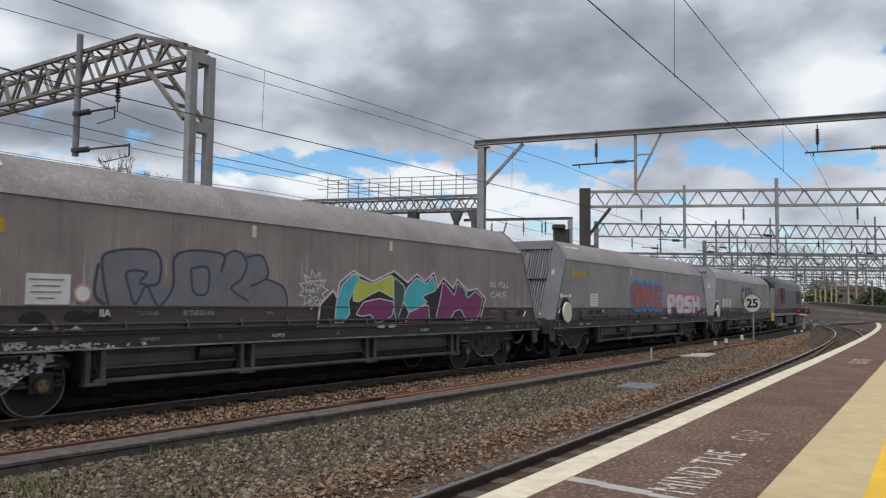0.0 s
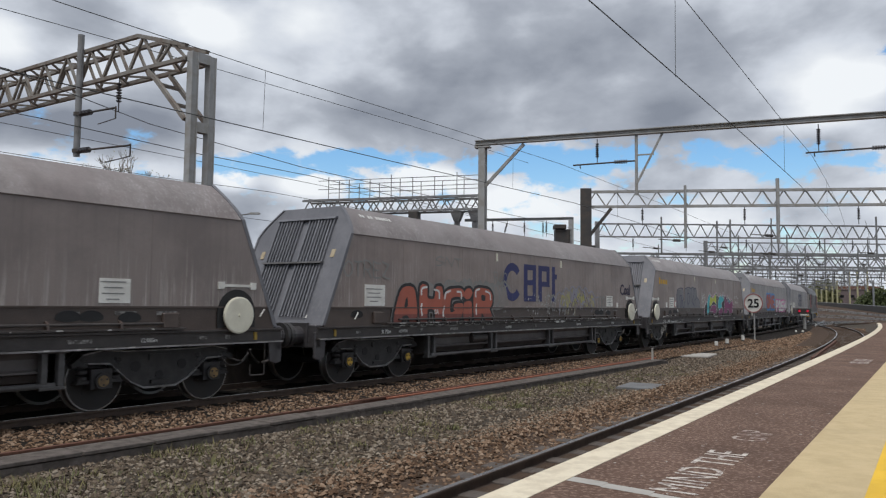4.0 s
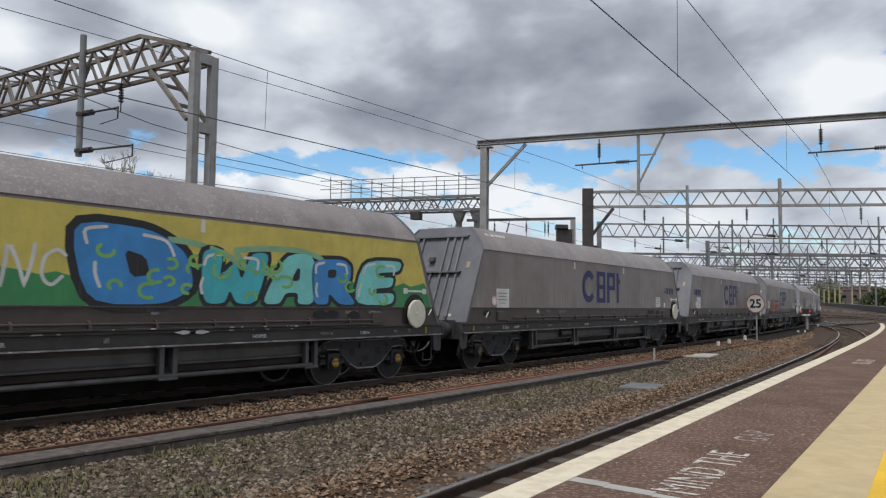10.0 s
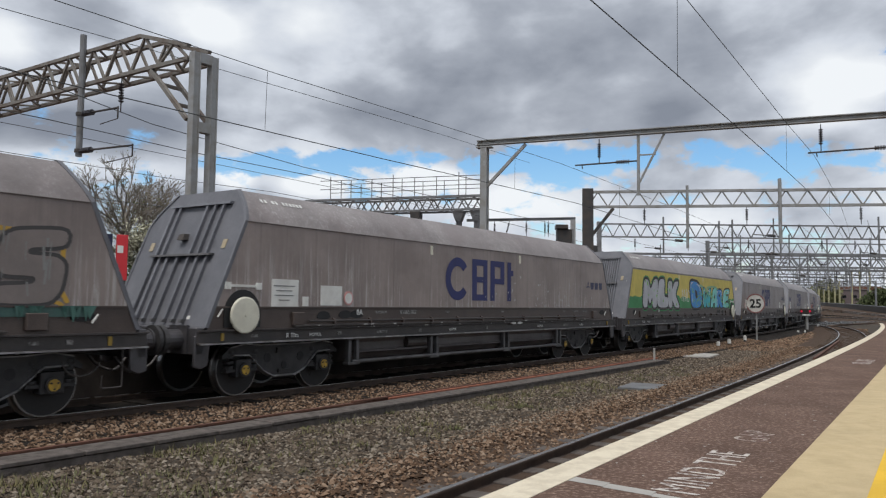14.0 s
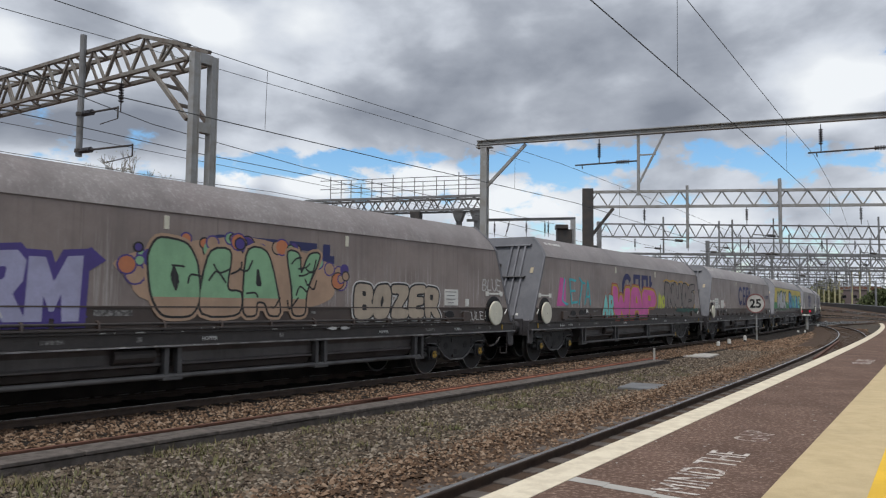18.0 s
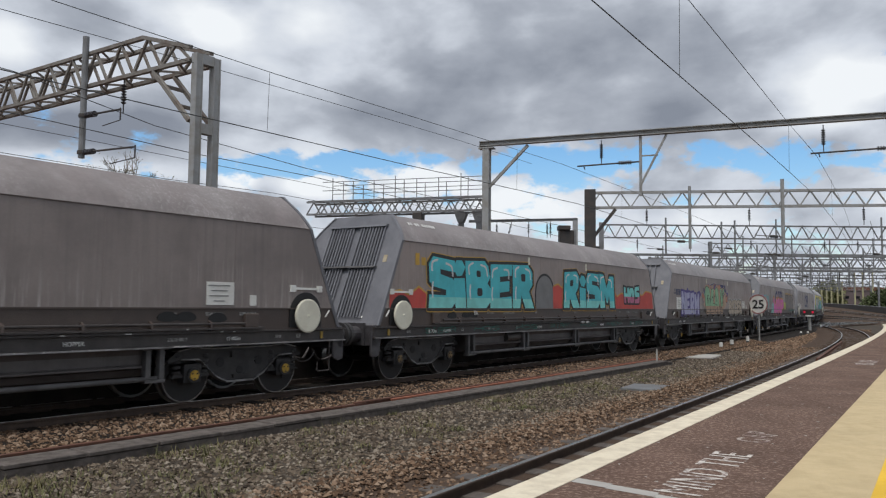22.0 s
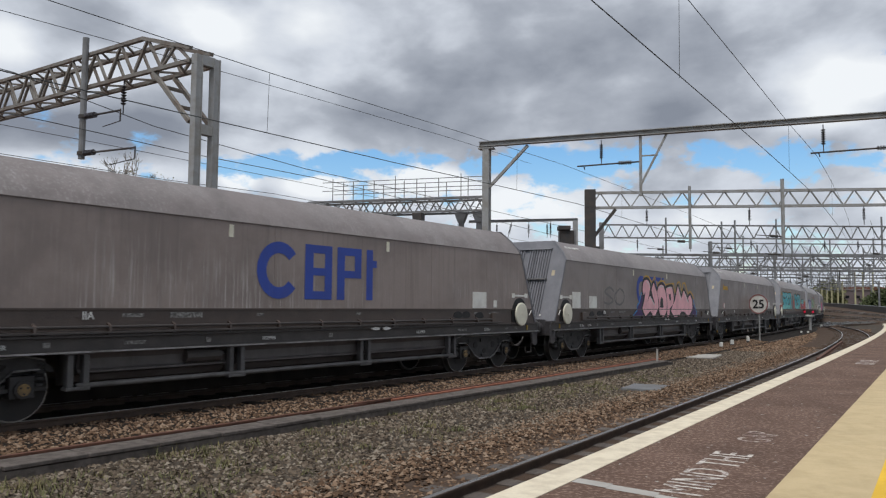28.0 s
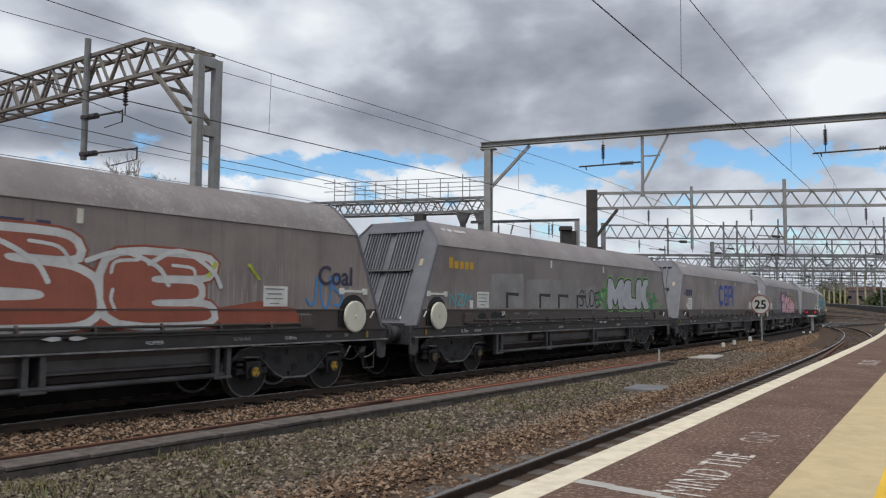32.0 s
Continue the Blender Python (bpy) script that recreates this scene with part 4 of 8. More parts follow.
BLOCK["B"] = [[(0, 0), (0.8, 0), (1, 0.15), (1, 0.4), (0.85, 0.52), (0.97, 0.65), (0.95, 0.9), (0.8, 1), (0, 1)]], [[(0.4, 0.64), (0.58, 0.64), (0.58, 0.78), (0.4, 0.78)], [(0.4, 0.24), (0.62, 0.24), (0.62, 0.4), (0.4, 0.4)]]
BLOCK["E"] = [[(0, 0), (1, 0), (1, 0.26), (0.45, 0.26), (0.45, 0.38), (0.9, 0.38), (0.9, 0.62), (0.45, 0.62), (0.45, 0.74), (1, 0.74), (1, 1), (0, 1)]], []
BLOCK["R"] = [[(0, 0), (0.36, 0), (0.40, 0.28), (0.62, 0), (1.08, 0), (0.78, 0.38), (0.95, 0.55), (0.97, 0.85), (0.78, 1), (0, 1)]], [[(0.38, 0.6), (0.58, 0.6), (0.6, 0.78), (0.38, 0.78)]]
BLOCK["M"] = [[(0, 0), (0.32, 0), (0.34, 0.42), (0.46, 0.16), (0.54, 0.16), (0.66, 0.42), (0.68, 0), (1, 0), (1, 1), (0.70, 1), (0.5, 0.62), (0.30, 1), (0, 1)]], []
BLOCK["L"] = [[(0, 0), (1, 0), (1, 0.34), (0.6, 0.36), (0.62, 1), (0.08, 1)]], []
BLOCK["K"] = [[(0, 0), (0.38, 0), (0.40, 0.34), (0.62, 0), (1.12, 0), (0.68, 0.52), (1.05, 1), (0.62, 1), (0.40, 0.66), (0.40, 1), (0, 1)]], []
BLOCK["N"] = [[(0, 0), (0.34, 0), (0.34, 0.5), (0.62, 0), (1, 0), (1, 1), (0.66, 1), (0.66, 0.5), (0.38, 1), (0, 1)]], []
BLOCK["D"] = [[(0, 0), (0.7, 0), (1, 0.25), (1, 0.75), (0.7, 1), (0, 1)]], [[(0.4, 0.32), (0.58, 0.38), (0.58, 0.62), (0.4, 0.68)]]
BLOCK["W"] = [[(0.12, 0), (0.42, 0), (0.5, 0.3), (0.58, 0), (0.88, 0), (1, 1), (0.7, 1), (0.66, 0.45), (0.55, 0.75), (0.45, 0.75), (0.34, 0.45), (0.3, 1), (0, 1)]], []
BLOCK["A"] = [[(0, 0), (0.34, 0), (0.38, 0.22), (0.62, 0.22), (0.66, 0), (1, 0), (0.78, 1), (0.22, 1)]], [[(0.42, 0.45), (0.58, 0.45), (0.53, 0.7), (0.47, 0.7)]]
BLOCK["O"] = [[(0.2, 0), (0.8, 0), (1, 0.25), (1, 0.75), (0.8, 1), (0.2, 1), (0, 0.75), (0, 0.25)]], [[(0.5, 0.3), (0.6, 0.5), (0.5, 0.7), (0.4, 0.5)]]
BLOCK["Z"] = [[(0, 0), (1, 0), (1, 0.27), (0.5, 0.27), (1, 0.72), (1, 1), (0, 1), (0, 0.73), (0.5, 0.73), (0, 0.28)]], []
BLOCK["Y"] = [[(0.32, 0), (0.68, 0), (0.68, 0.4), (1, 1), (0.64, 1), (0.5, 0.62), (0.36, 1), (0, 1), (0.32, 0.4)]], []
BLOCK["H"] = [[(0, 0), (0.34, 0), (0.34, 0.38), (0.66, 0.38), (0.66, 0), (1, 0), (1, 1), (0.66, 1), (0.66, 0.64), (0.34, 0.64), (0.34, 1), (0, 1)]], []
BLOCK["P"] = [[(0, 0), (0.4, 0), (0.4, 0.35), (0.85, 0.38), (1, 0.55), (1, 0.85), (0.85, 1), (0, 1)]], [[(0.4, 0.58), (0.6, 0.58), (0.6, 0.78), (0.4, 0.78)]]
BLOCK["G"] = [[(0.2, 0), (0.8, 0), (1, 0.2), (1, 0.55), (0.55, 0.55), (0.55, 0.36), (0.66, 0.34), (0.4, 0.28), (0.36, 0.72), (0.6, 0.76), (0.98, 0.70), (0.95, 0.9), (0.78, 1), (0.2, 1), (0, 0.78), (0, 0.22)]], []
BLOCK["U"] = [[(0.2, 0), (0.8, 0), (1, 0.2), (1, 1), (0.64, 1), (0.64, 0.35), (0.36, 0.35), (0.36, 1), (0, 1), (0, 0.2)]], []


def cut_corners(pts, times, a=0.18):
    """Rounds a closed outline by cutting its corners."""
    for _ in range(times):
        out = []
        for p, q in zip(pts, pts[1:] + pts[:1]):
            out.append((p[0] + (q[0] - p[0]) * a, p[1] + (q[1] - p[1]) * a))
            out.append((q[0] - (q[0] - p[0]) * a, q[1] - (q[1] - p[1]) * a))
        pts, a = out, 0.25
    return pts


def below(pts, z):
    """The part of an outline under a height."""
    out = []
    for p, q in zip(pts, pts[1:] + pts[:1]):
        if p[1] <= z:
            out.append(p)
        if (p[1] <= z) != (q[1] <= z):
            u = (z - p[1]) / (q[1] - p[1])
            out.append((p[0] + (q[0] - p[0]) * u, z))
    return out


def closed(pts):
    return [straight_line(pts + [pts[0]], 2)]


def shape(w, outlines, holes, fill, edges, level, name="letter", label="", low=None, shine=None, hole_paint=None):
    """A painted shape with edge lines under it: outlines, counters, (paint, width) edges from the widest, an optional paint below a height and short shines."""
    b = Build()
    for pts in outlines:
        b.add([(x, -Y - 0.006 - 0.0058 - 0.00012 * level, z * UP) for x, z in pts], [tuple(range(len(pts)))])
    ob = put(name, b.mesh(name, fill), w, label=label)
    for k, (p, r) in enumerate(edges):
        lines = [ln for pts in outlines for ln in closed(pts)]
        put(name + "_edge", brush(lines, r, 0.0022 + 0.0012 * k + 0.00004 * level, [p, p], name + "_edge"), ob)
    if low:
        for pts in outlines:
            part_ = below(pts, low[0])
            if len(part_) > 2:
                put("lower_paint", on_side(part_, [tuple(range(len(part_)))], 0.0060 + 0.00012 * level, 0.0001).mesh("lower_paint", low[1]), ob)
    for pts in holes:
        put("counter", on_side(pts, [tuple(range(len(pts)))], 0.0072 + 0.00012 * level, 0.0001).mesh("counter", hole_paint or edges[-1][0]), ob)
    for ln in shine or []:
        put("shine", brush([smooth_line(ln, 4)], 0.028, 0.0080 + 0.00012 * level, [PWHITE, PWHITE], "shine"), ob)
    return ob


def block(w, words, box, fill, edges, seed=1, label="", tilt=0.05, lap=1.04, soft=1, low=None, shine=False, rise=0.08):
    """A fat block word in a box (x0, x1, z0, z1), a part for each letter."""
    x0, x1, z0, z1 = box
    rnd = random.Random(seed)
    share = [0.5 if c in "iI" else 1.15 if c in "MW" else 1.0 for c in words]
    x, unit = x0, (x1 - x0) / sum(share)
    for k, ch in enumerate(words):
        wid = unit * share[k]
        rot, top, ph = rnd.uniform(-tilt, tilt), 1 - rnd.uniform(0, rise), rnd.uniform(0, 6.28)

        def place(u, v):
            px, pz = (u - 0.5) * wid * lap, v * (z1 - z0) * top
            px += 0.05 * wid * math.sin(3.0 * v + ph) - rot * pz
            return x + wid / 2 + px, z0 + pz + 0.03 * (z1 - z0) * math.sin(3 * u + ph) * min(1, v * 3)
        outs, holes = BLOCK[ch]
        outs = [cut_corners([place(u, v) for u, v in pts], soft) for pts in outs]
        holes = [cut_corners([place(u, v) for u, v in pts], 1) for pts in holes]
        sh = [[place(0.10, 0.72), place(0.12, 0.88), place(0.30, 0.94)], [place(0.62, 0.90), place(0.82, 0.86), place(0.86, 0.68)], [place(0.12, 0.20), place(0.10, 0.34), place(0.12, 0.48)]] if shine and ch not in "iA" else None
        shape(w, outs, holes, fill, edges, k, "letter", label, low, sh)
        x += wid
    return w


def poly(w, pts, p, lift=0.0, name="painted_shape", label=""):
    return put(name, on_side(pts, [tuple(range(len(pts)))], lift).mesh(name, p), w, label=label)


def ragged(x0, x1, z, amp, step, seed):
    rnd = random.Random(seed)
    return [(x, z + rnd.uniform(-amp, amp)) for x in np.arange(x0, x1 + 0.01, step)]


def ring_shape(cx, cz, r, t, kx, a0, a1, n=30):
    out = [(cx + r * kx * math.cos(a), cz + r * math.sin(a)) for a in np.linspace(a0, a1, n)]
    inn = [(cx + (r - t) * kx * math.cos(a) * 0.97, cz + (r - t) * math.sin(a)) for a in np.linspace(a0, a1, n)]
    return out + inn, [(i, i + 1, n + i + 1, n + i) for i in range(n - 1)]


def company_mark(w, p, x0=-1.62, x1=1.64, z0=1.98, z1=3.12, cut=False):
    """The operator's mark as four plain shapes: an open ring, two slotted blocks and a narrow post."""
    W_, H_ = x1 - x0, z1 - z0
    v, f = ring_shape(x0 + 0.16 * W_, (z0 + z1) / 2, H_ / 2, 0.23, 0.16 * W_ / (H_ / 2), radians(38), radians(322))
    put("mark_ring", on_side(v, f, 0.0002).mesh("mark_ring", p), w, label="blue open ring mark")

    def block(a, c, slots):
        vv, ff = [], []
        def rect(xa, xb, za, zb):
            n = len(vv)
            vv.extend([(xa, za), (xb, za), (xb, zb), (xa, zb)])
            ff.append((n, n + 1, n + 2, n + 3))
        rect(a, a + 0.22, z0, z1)
        for s0, s1 in slots:
            rect(a + 0.22, c - 0.2, z0 + H_ * s0, z0 + H_ * s1)
        if len(slots) > 2:
            rect(c - 0.2, c, z0, z1)
        else:
            rect(c - 0.2, c, z0 + H_ * 0.42, z1)
        put("mark_block", on_side(vv, ff, 0.0002).mesh("mark_block", p), w, label="blue slotted block mark")
    if cut:
        return
    block(x0 + 0.36 * W_, x0 + 0.585 * W_, [(0, 0.15), (0.44, 0.58), (0.85, 1)])
    block(x0 + 0.63 * W_, x0 + 0.85 * W_, [(0.42, 0.56), (0.85, 1)])
    xa = x0 + 0.90 * W_
    put("mark_post", on_side([(xa, z0), (xa + 0.2, z0), (xa + 0.2, z1), (xa, z1), (xa + 0.2, z1 - 0.40), (x1, z1 - 0.40), (x1, z1 - 0.24), (xa + 0.2, z1 - 0.24)], [(0, 1, 2, 3), (4, 5, 6, 7)], 0.0002).mesh("mark_post", p), w, label="blue narrow post mark")


def mark_piece(w, name, p, corners, label):
    put(name, on_side(corners, [tuple(range(len(corners)))], 0.002).mesh(name, p), w, label=label)


def owner_mark(w, p, cx, cz, wd, h):
    """The owner's mark: a three-winged sign and a row of plain bars."""
    for k in range(3):
        a = radians(90 + 120 * k)
        c, s = math.cos(a), math.sin(a)
        mark_piece(w, "mark_wing", p, [(cx - wd * 0.36 + (c * r - s * o) * h * 0.62, cz + (s * r + c * o) * h * 0.62) for r, o in ((0.1, 0), (0.5, -0.34), (1.0, 0), (0.5, 0.34))], "blue painted wing of the owner's mark")
    for x in (-0.12, 0.14, 0.40):
        xx, ww = cx + x * wd, wd * 0.085
        mark_piece(w, "mark_bar", p, [(xx - ww, cz - h / 2), (xx + ww, cz - h / 2), (xx + ww * 1.25, cz + h / 2), (xx - ww * 1.25, cz + h / 2)], "blue painted bar of the owner's mark")


def lessor_mark(w, p, cx=-6.75, cz=2.98):
    """Five plain yellow blocks, the first one taller."""
    for k in range(5):
        xx, h = cx - 0.46 + 0.23 * k, 0.29 if k == 0 else 0.20
        mark_piece(w, "mark_block", p, [(xx - 0.082, cz - 0.125), (xx + 0.082, cz - 0.125), (xx + 0.082, cz - 0.125 + h), (xx - 0.082, cz - 0.125 + h)], "yellow painted block mark")


PBLUE, PBLUE2, PFADE = paint("mark_blue", (0.024, 0.030, 0.13)), paint("bright_blue", (0.025, 0.065, 0.36)), paint("faded_blue", (0.055, 0.06, 0.12))
PVIOLET, PORANGE, PWHITE, PBLACK = paint("violet", (0.04, 0.034, 0.075)), paint("mark_orange", (0.66, 0.375, 0.02)), paint("chalk_white", (0.68, 0.68, 0.66)), paint("spray_black", (0.018, 0.018, 0.02))
PSILVER, PGREY, PTEAL, PTEAL2 = paint("spray_silver", (0.50, 0.51, 0.54)), paint("washed_grey", (0.19, 0.19, 0.19)), paint("spray_teal", (0.07, 0.50, 0.56)), paint("pale_teal", (0.22, 0.66, 0.62))
PRED, PPINK, PHOT, PLILAC = paint("spray_red", (0.55, 0.07, 0.055)), paint("spray_pink", (0.90, 0.48, 0.53)), paint("hot_pink", (0.68, 0.13, 0.40)), paint("lilac", (0.40, 0.40, 0.58))
PPURPLE, PYEL, PGREEN, PGOLD = paint("deep_purple", (0.06, 0.025, 0.13)), paint("spray_yellow", (0.66, 0.54, 0.12)), paint("spray_green", (0.05, 0.27, 0.09)), paint("gold_line", (0.55, 0.33, 0.05))
PSKY, PMINT, PBEIGE, PBROWN = paint("sky_blue", (0.05, 0.27, 0.62)), paint("mint_green", (0.26, 0.48, 0.28)), paint("beige", (0.47, 0.39, 0.30)), paint("fox_brown", (0.33, 0.085, 0.045))
PLIME, PGLOW, PBRICK, PPEACH = paint("lime", (0.55, 0.60, 0.08)), paint("glow_green", (0.22, 0.50, 0.14)), paint("brick_red", (0.40, 0.11, 0.075)), paint("peach", (0.46, 0.31, 0.21))
PINDIGO = paint("indigo_line", (0.075, 0.05, 0.24))
PORANGE2 = paint("dull_orange", (0.55, 0.20, 0.09))
PROSE, PTAG = paint("rose_pink", (0.52, 0.16, 0.27)), paint("faint_green_tag", (0.035, 0.15, 0.12))
PSMEAR = paint("pale_smear", (0.24, 0.24, 0.23))

# small stencils that every wagon carries
STENCIL = {}
for key, wd, h in (("plate_long", 0.62, 0.085), ("plate_mid", 0.36, 0.055), ("plate_small", 0.15, 0.05), ("plate_square", 0.10, 0.075)):
    STENCIL[key] = Build().box(-wd / 2, wd / 2, -Y + 0.004, -Y + 0.02, -h / 2, h / 2).mesh(key, mat("grubby_" + key, (0.30, 0.29, 0.275), 0.7, 0.0, (0.05, 0.045, 0.042), 22.0, 0.9, 0.05, 60, low=0.40, high=0.56))
STENCIL["class_code"] = text_mesh("IIA", 0.11, PWHITE, 0.002, 0.004)
STENCIL["hopper_word"] = text_mesh("HOPPER", 0.06, PWHITE, 0.001, 0.004)
STENCIL["radius_word"] = text_mesh("R 70m", 0.085, PWHITE, 0.001, 0.004)
STENCIL["length_word"] = text_mesh("12.885m", 0.06, PWHITE, 0.001, 0.004)
STENCIL["arrow"] = Build().prism([(-0.14, 0.0), (0.02, -0.035), (0.14, -0.02), (0.14, 0.02), (0.02, 0.035)], -Y - 0.064, -Y - 0.045).mesh("arrow", PWHITE)
STENCIL["lever"] = Build().rod((0, -Y - 0.03, 0), (0.08, -Y - 0.05, 0.13), 0.014, 8).mesh("lever", WHITE)
STENCIL["brake_bar"] = Build().box(-0.32, 0.32, -Y - 0.02, -Y, -0.022, 0.022).box(-0.40, -0.28, -Y - 0.03, -Y, -0.06, 0.06).box(0.28, 0.40, -Y - 0.03, -Y, -0.06, 0.06).mesh("brake_bar", WHITE)
STENCIL["yellow_tab"] = Build().box(-0.03, 0.03, -Y - 0.004, -Y + 0.02, -0.065, 0.065).mesh("yellow_tab", paint("dull_yellow", (0.42, 0.27, 0.04)))
# cut-outs in the skirt: flat black ovals in place of their inner shade
oval = [(0.19 * math.cos(a), (0.11 if math.sin(a) > 0 else 0.05) * math.sin(a)) for a in np.linspace(0, 2 * math.pi, 18, endpoint=False)]
STENCIL["opening"] = Build().prism(oval, -Y + 0.002, -Y + 0.03).mesh("opening", BLACK)
STENCIL["control_box"] = Build().box(-0.15, 0.15, -Y - 0.05, -Y + 0.03, -0.12, 0.12).mesh("control_box", SKIRT, 0.015)
STENCIL["number_bar"] = Build().box(-0.024, 0.024, -0.004, 0.004, -0.045, 0.045).mesh("number_bar", PWHITE)
UPR = Matrix.Rotation(math.pi / 2, 4, "X")


def stencils(w, hx):
    def t(key, x, z, name=None, **kw):
        return put(name or key, STENCIL[key], w, Matrix.Translation((x, 0, z * UP)), **kw)

    def word(key, x, z, y):
        put(key, STENCIL[key], w, Matrix.Translation((x, y, z * UP)) @ UPR)
    for x, key in ((-3.05, "plate_long"), (-4.0, "plate_mid"), (1.1, "plate_small"), (5.6, "plate_mid"), (4.8, "plate_small"), (6.3, "plate_mid"), (-1.5, "plate_small")):
        t(key, x, 1.675, "plate")
    word("class_code", -4.72, 1.675, -Y - 0.012)
    for x in (-6.0, -1.3, 3.2):
        word("hopper_word", x, 1.22, -Y - 0.012)
    word("radius_word", -6.6, 1.22, -Y - 0.012)
    word("length_word", 6.0, 1.22, -Y - 0.012)
    for x, key in ((-3.95, "plate_mid"), (-7.5, "plate_small"), (-5.3, "plate_square"), (-2.6, "plate_square"), (0.3, "plate_square"), (4.9, "plate_mid"), (7.0, "plate_small"), (7.5, "plate_square")):
        t(key, x, 1.23, "plate")
    for x, tn in ((1.55, 0), (1.95, math.pi)):
        put("arrow", STENCIL["arrow"], w, Matrix.Translation((x, 0, 1.335 * UP)) @ (Matrix.Scale(-1, 4, (1, 0, 0)) if tn else Matrix()))
    t("yellow_tab", 8.1, 1.23)
    t("yellow_tab", -8.2, 1.23)
    far = -hx
    t("opening", far * 0.985, 1.60)
    t("lever", far * 1.0, 1.52)
    t("control_box", far * 0.90, 1.55)
    t("lever", hx + (0.50 if hx > 0 else -0.55), 1.60)
    t("brake_bar", hx, 2.18)
    t("control_box", hx * 0.83, 1.55)
    t("opening", hx * 0.74, 1.58)
    t("opening", hx * 0.66, 1.60)
    t("opening", hx * 0.615, 1.60)
    for k in range(12):
        if k not in (2, 5):
            put("number_bar", STENCIL["number_bar"], w, Matrix.Translation((-7.15 + 0.09 * k, -1.032, 3.525)) @ Matrix.Rotation(radians(-45), 4, "X"))


def data_plate(w, x, z, wd=0.62, h=0.42, lines=True):
    p = put("data_plate", plate(wd, h, WHITE, "data_plate"), w, Matrix.Translation((x, 0, z * UP)), label="white data plate")
    if lines:
        for k in range(4):
            put("text_bar", plate(wd * (0.8, 0.6, 0.7, 0.4)[k], 0.02, PSMEAR, "text_bar"), p, Matrix.Translation((-0.03, -0.004, 0.13 - 0.085 * k)))


CIRCLE = Build().rod((0, -Y - 0.004, 0), (0, -Y - 0.014, 0), 0.14, 20).mesh("round_label", paint("pink_rim", (0.60, 0.30, 0.28)))
CIRCLE2 = Build().rod((0, -Y - 0.014, 0), (0, -Y - 0.017, 0), 0.105, 18).mesh("round_face", WHITE)


def round_label(w, x, z=1.98):
    c = put("round_label", CIRCLE, w, Matrix.Translation((x, 0, z * UP)))
    put("round_face", CIRCLE2, c)


def washed(w, x0, x1):
    """A half-scrubbed graffiti word: cloudy yellow and lilac strokes, dark lines, a pale looping outline and runs."""
    rnd = random.Random(77)
    yellow, straw, mauve, dusk = paint("washed_yellow", (0.40, 0.38, 0.14)), paint("washed_straw", (0.33, 0.30, 0.20)), paint("washed_mauve", (0.29, 0.285, 0.33)), paint("washed_violet", (0.12, 0.09, 0.19))
    wd = x1 - x0
    for k in range(46):
        u = rnd.random()
        x, z = x0 + 0.35 + u * (wd - 0.7), 2.02 + 0.34 * math.sin(math.pi * min(1, u * 1.15)) * rnd.uniform(0.1, 1)
        p = rnd.choice((yellow, yellow, straw, straw, mauve))
        put("washed_stroke", brush([smooth_line([(x - 0.10, z - 0.16), (x, z + rnd.uniform(0.0, 0.16)), (x + rnd.uniform(0.06, 0.2), z - rnd.uniform(0.0, 0.2))], 5)], rnd.uniform(0.03, 0.075), 0.001 + 0.00005 * k, [p, p], "washed_stroke"), w)
    for k in range(22):
        x, z = x0 + 0.3 + rnd.random() * (wd - 0.6), rnd.uniform(1.72, 1.98)
        p = rnd.choice((mauve, straw, PSMEAR))
        put("paint_run", brush([[(x, z + 0.12), (x - 0.02, z), (x - rnd.uniform(0.03, 0.1), z - rnd.uniform(0.1, 0.3))]], rnd.uniform(0.012, 0.04), 0.0005 + 0.00004 * k, [p, p], "paint_run"), w)
    for k in range(11):
        x, z = x0 + 0.9 + rnd.random() * (wd - 1.4), rnd.uniform(1.75, 2.2)
        put("inner_line", brush([smooth_line([(x, z), (x + rnd.uniform(0.03, 0.16), z + rnd.uniform(0.08, 0.22)), (x + rnd.uniform(0.15, 0.3), z - rnd.uniform(0.0, 0.2))], 5)], 0.012, 0.0045, [dusk, dusk], "inner_line"), w)
    top = [(x0 + wd * k / 13, 1.85 + 0.62 * math.sin(math.pi * (0.08 + 0.84 * k / 13)) ** 0.6 + (0.07 if k % 2 else -0.06)) for k in range(14)]
    put("pale_outline", brush([smooth_line(top, 6)], 0.028, 0.005, [mauve, mauve], "pale_outline"), w, label="pale lilac looping sprayed outline")
    for x in (x0 - 0.45, x0 - 0.15, x1 + 0.15, x1 + 0.4):
        put("pale_scrawl", brush([smooth_line([(x, 1.7), (x - 0.1, 2.0), (x + 0.05, 2.2), (x + 0.2, 2.02), (x + 0.1, 1.75)], 6)], 0.03, 0.0016, [PSMEAR, PSMEAR], "pale_scrawl"), w, label="pale sprayed scrawl")


def splatter(w, seed, n, cx, sx, z0, z1):
    """Thrown white paint: many small ragged flecks with short runs."""
    rnd = random.Random(seed)
    vv, ff = [], []
    for _ in range(n):
        x, z = rnd.gauss(cx, sx), rnd.triangular(z0, z1, 1.9)
        r = 0.006 + 0.024 * rnd.random() ** 2.5
        q = len(vv)
        vv += [(x - r, z - r * rnd.uniform(0.6, 3.0)), (x + r * 0.6, z - r), (x + r * 1.2, z + r * 0.4), (x + r * 0.2, z + r * rnd.uniform(0.8, 1.6)), (x - r, z + r * 0.5)]
        ff.append((q, q + 1, q + 2, q + 3, q + 4))
    put("paint_splash", on_side(vv, ff, 0.006).mesh("paint_splash", paint("thrown_white", (0.46, 0.46, 0.44))), w, label="thrown white paint flecks")


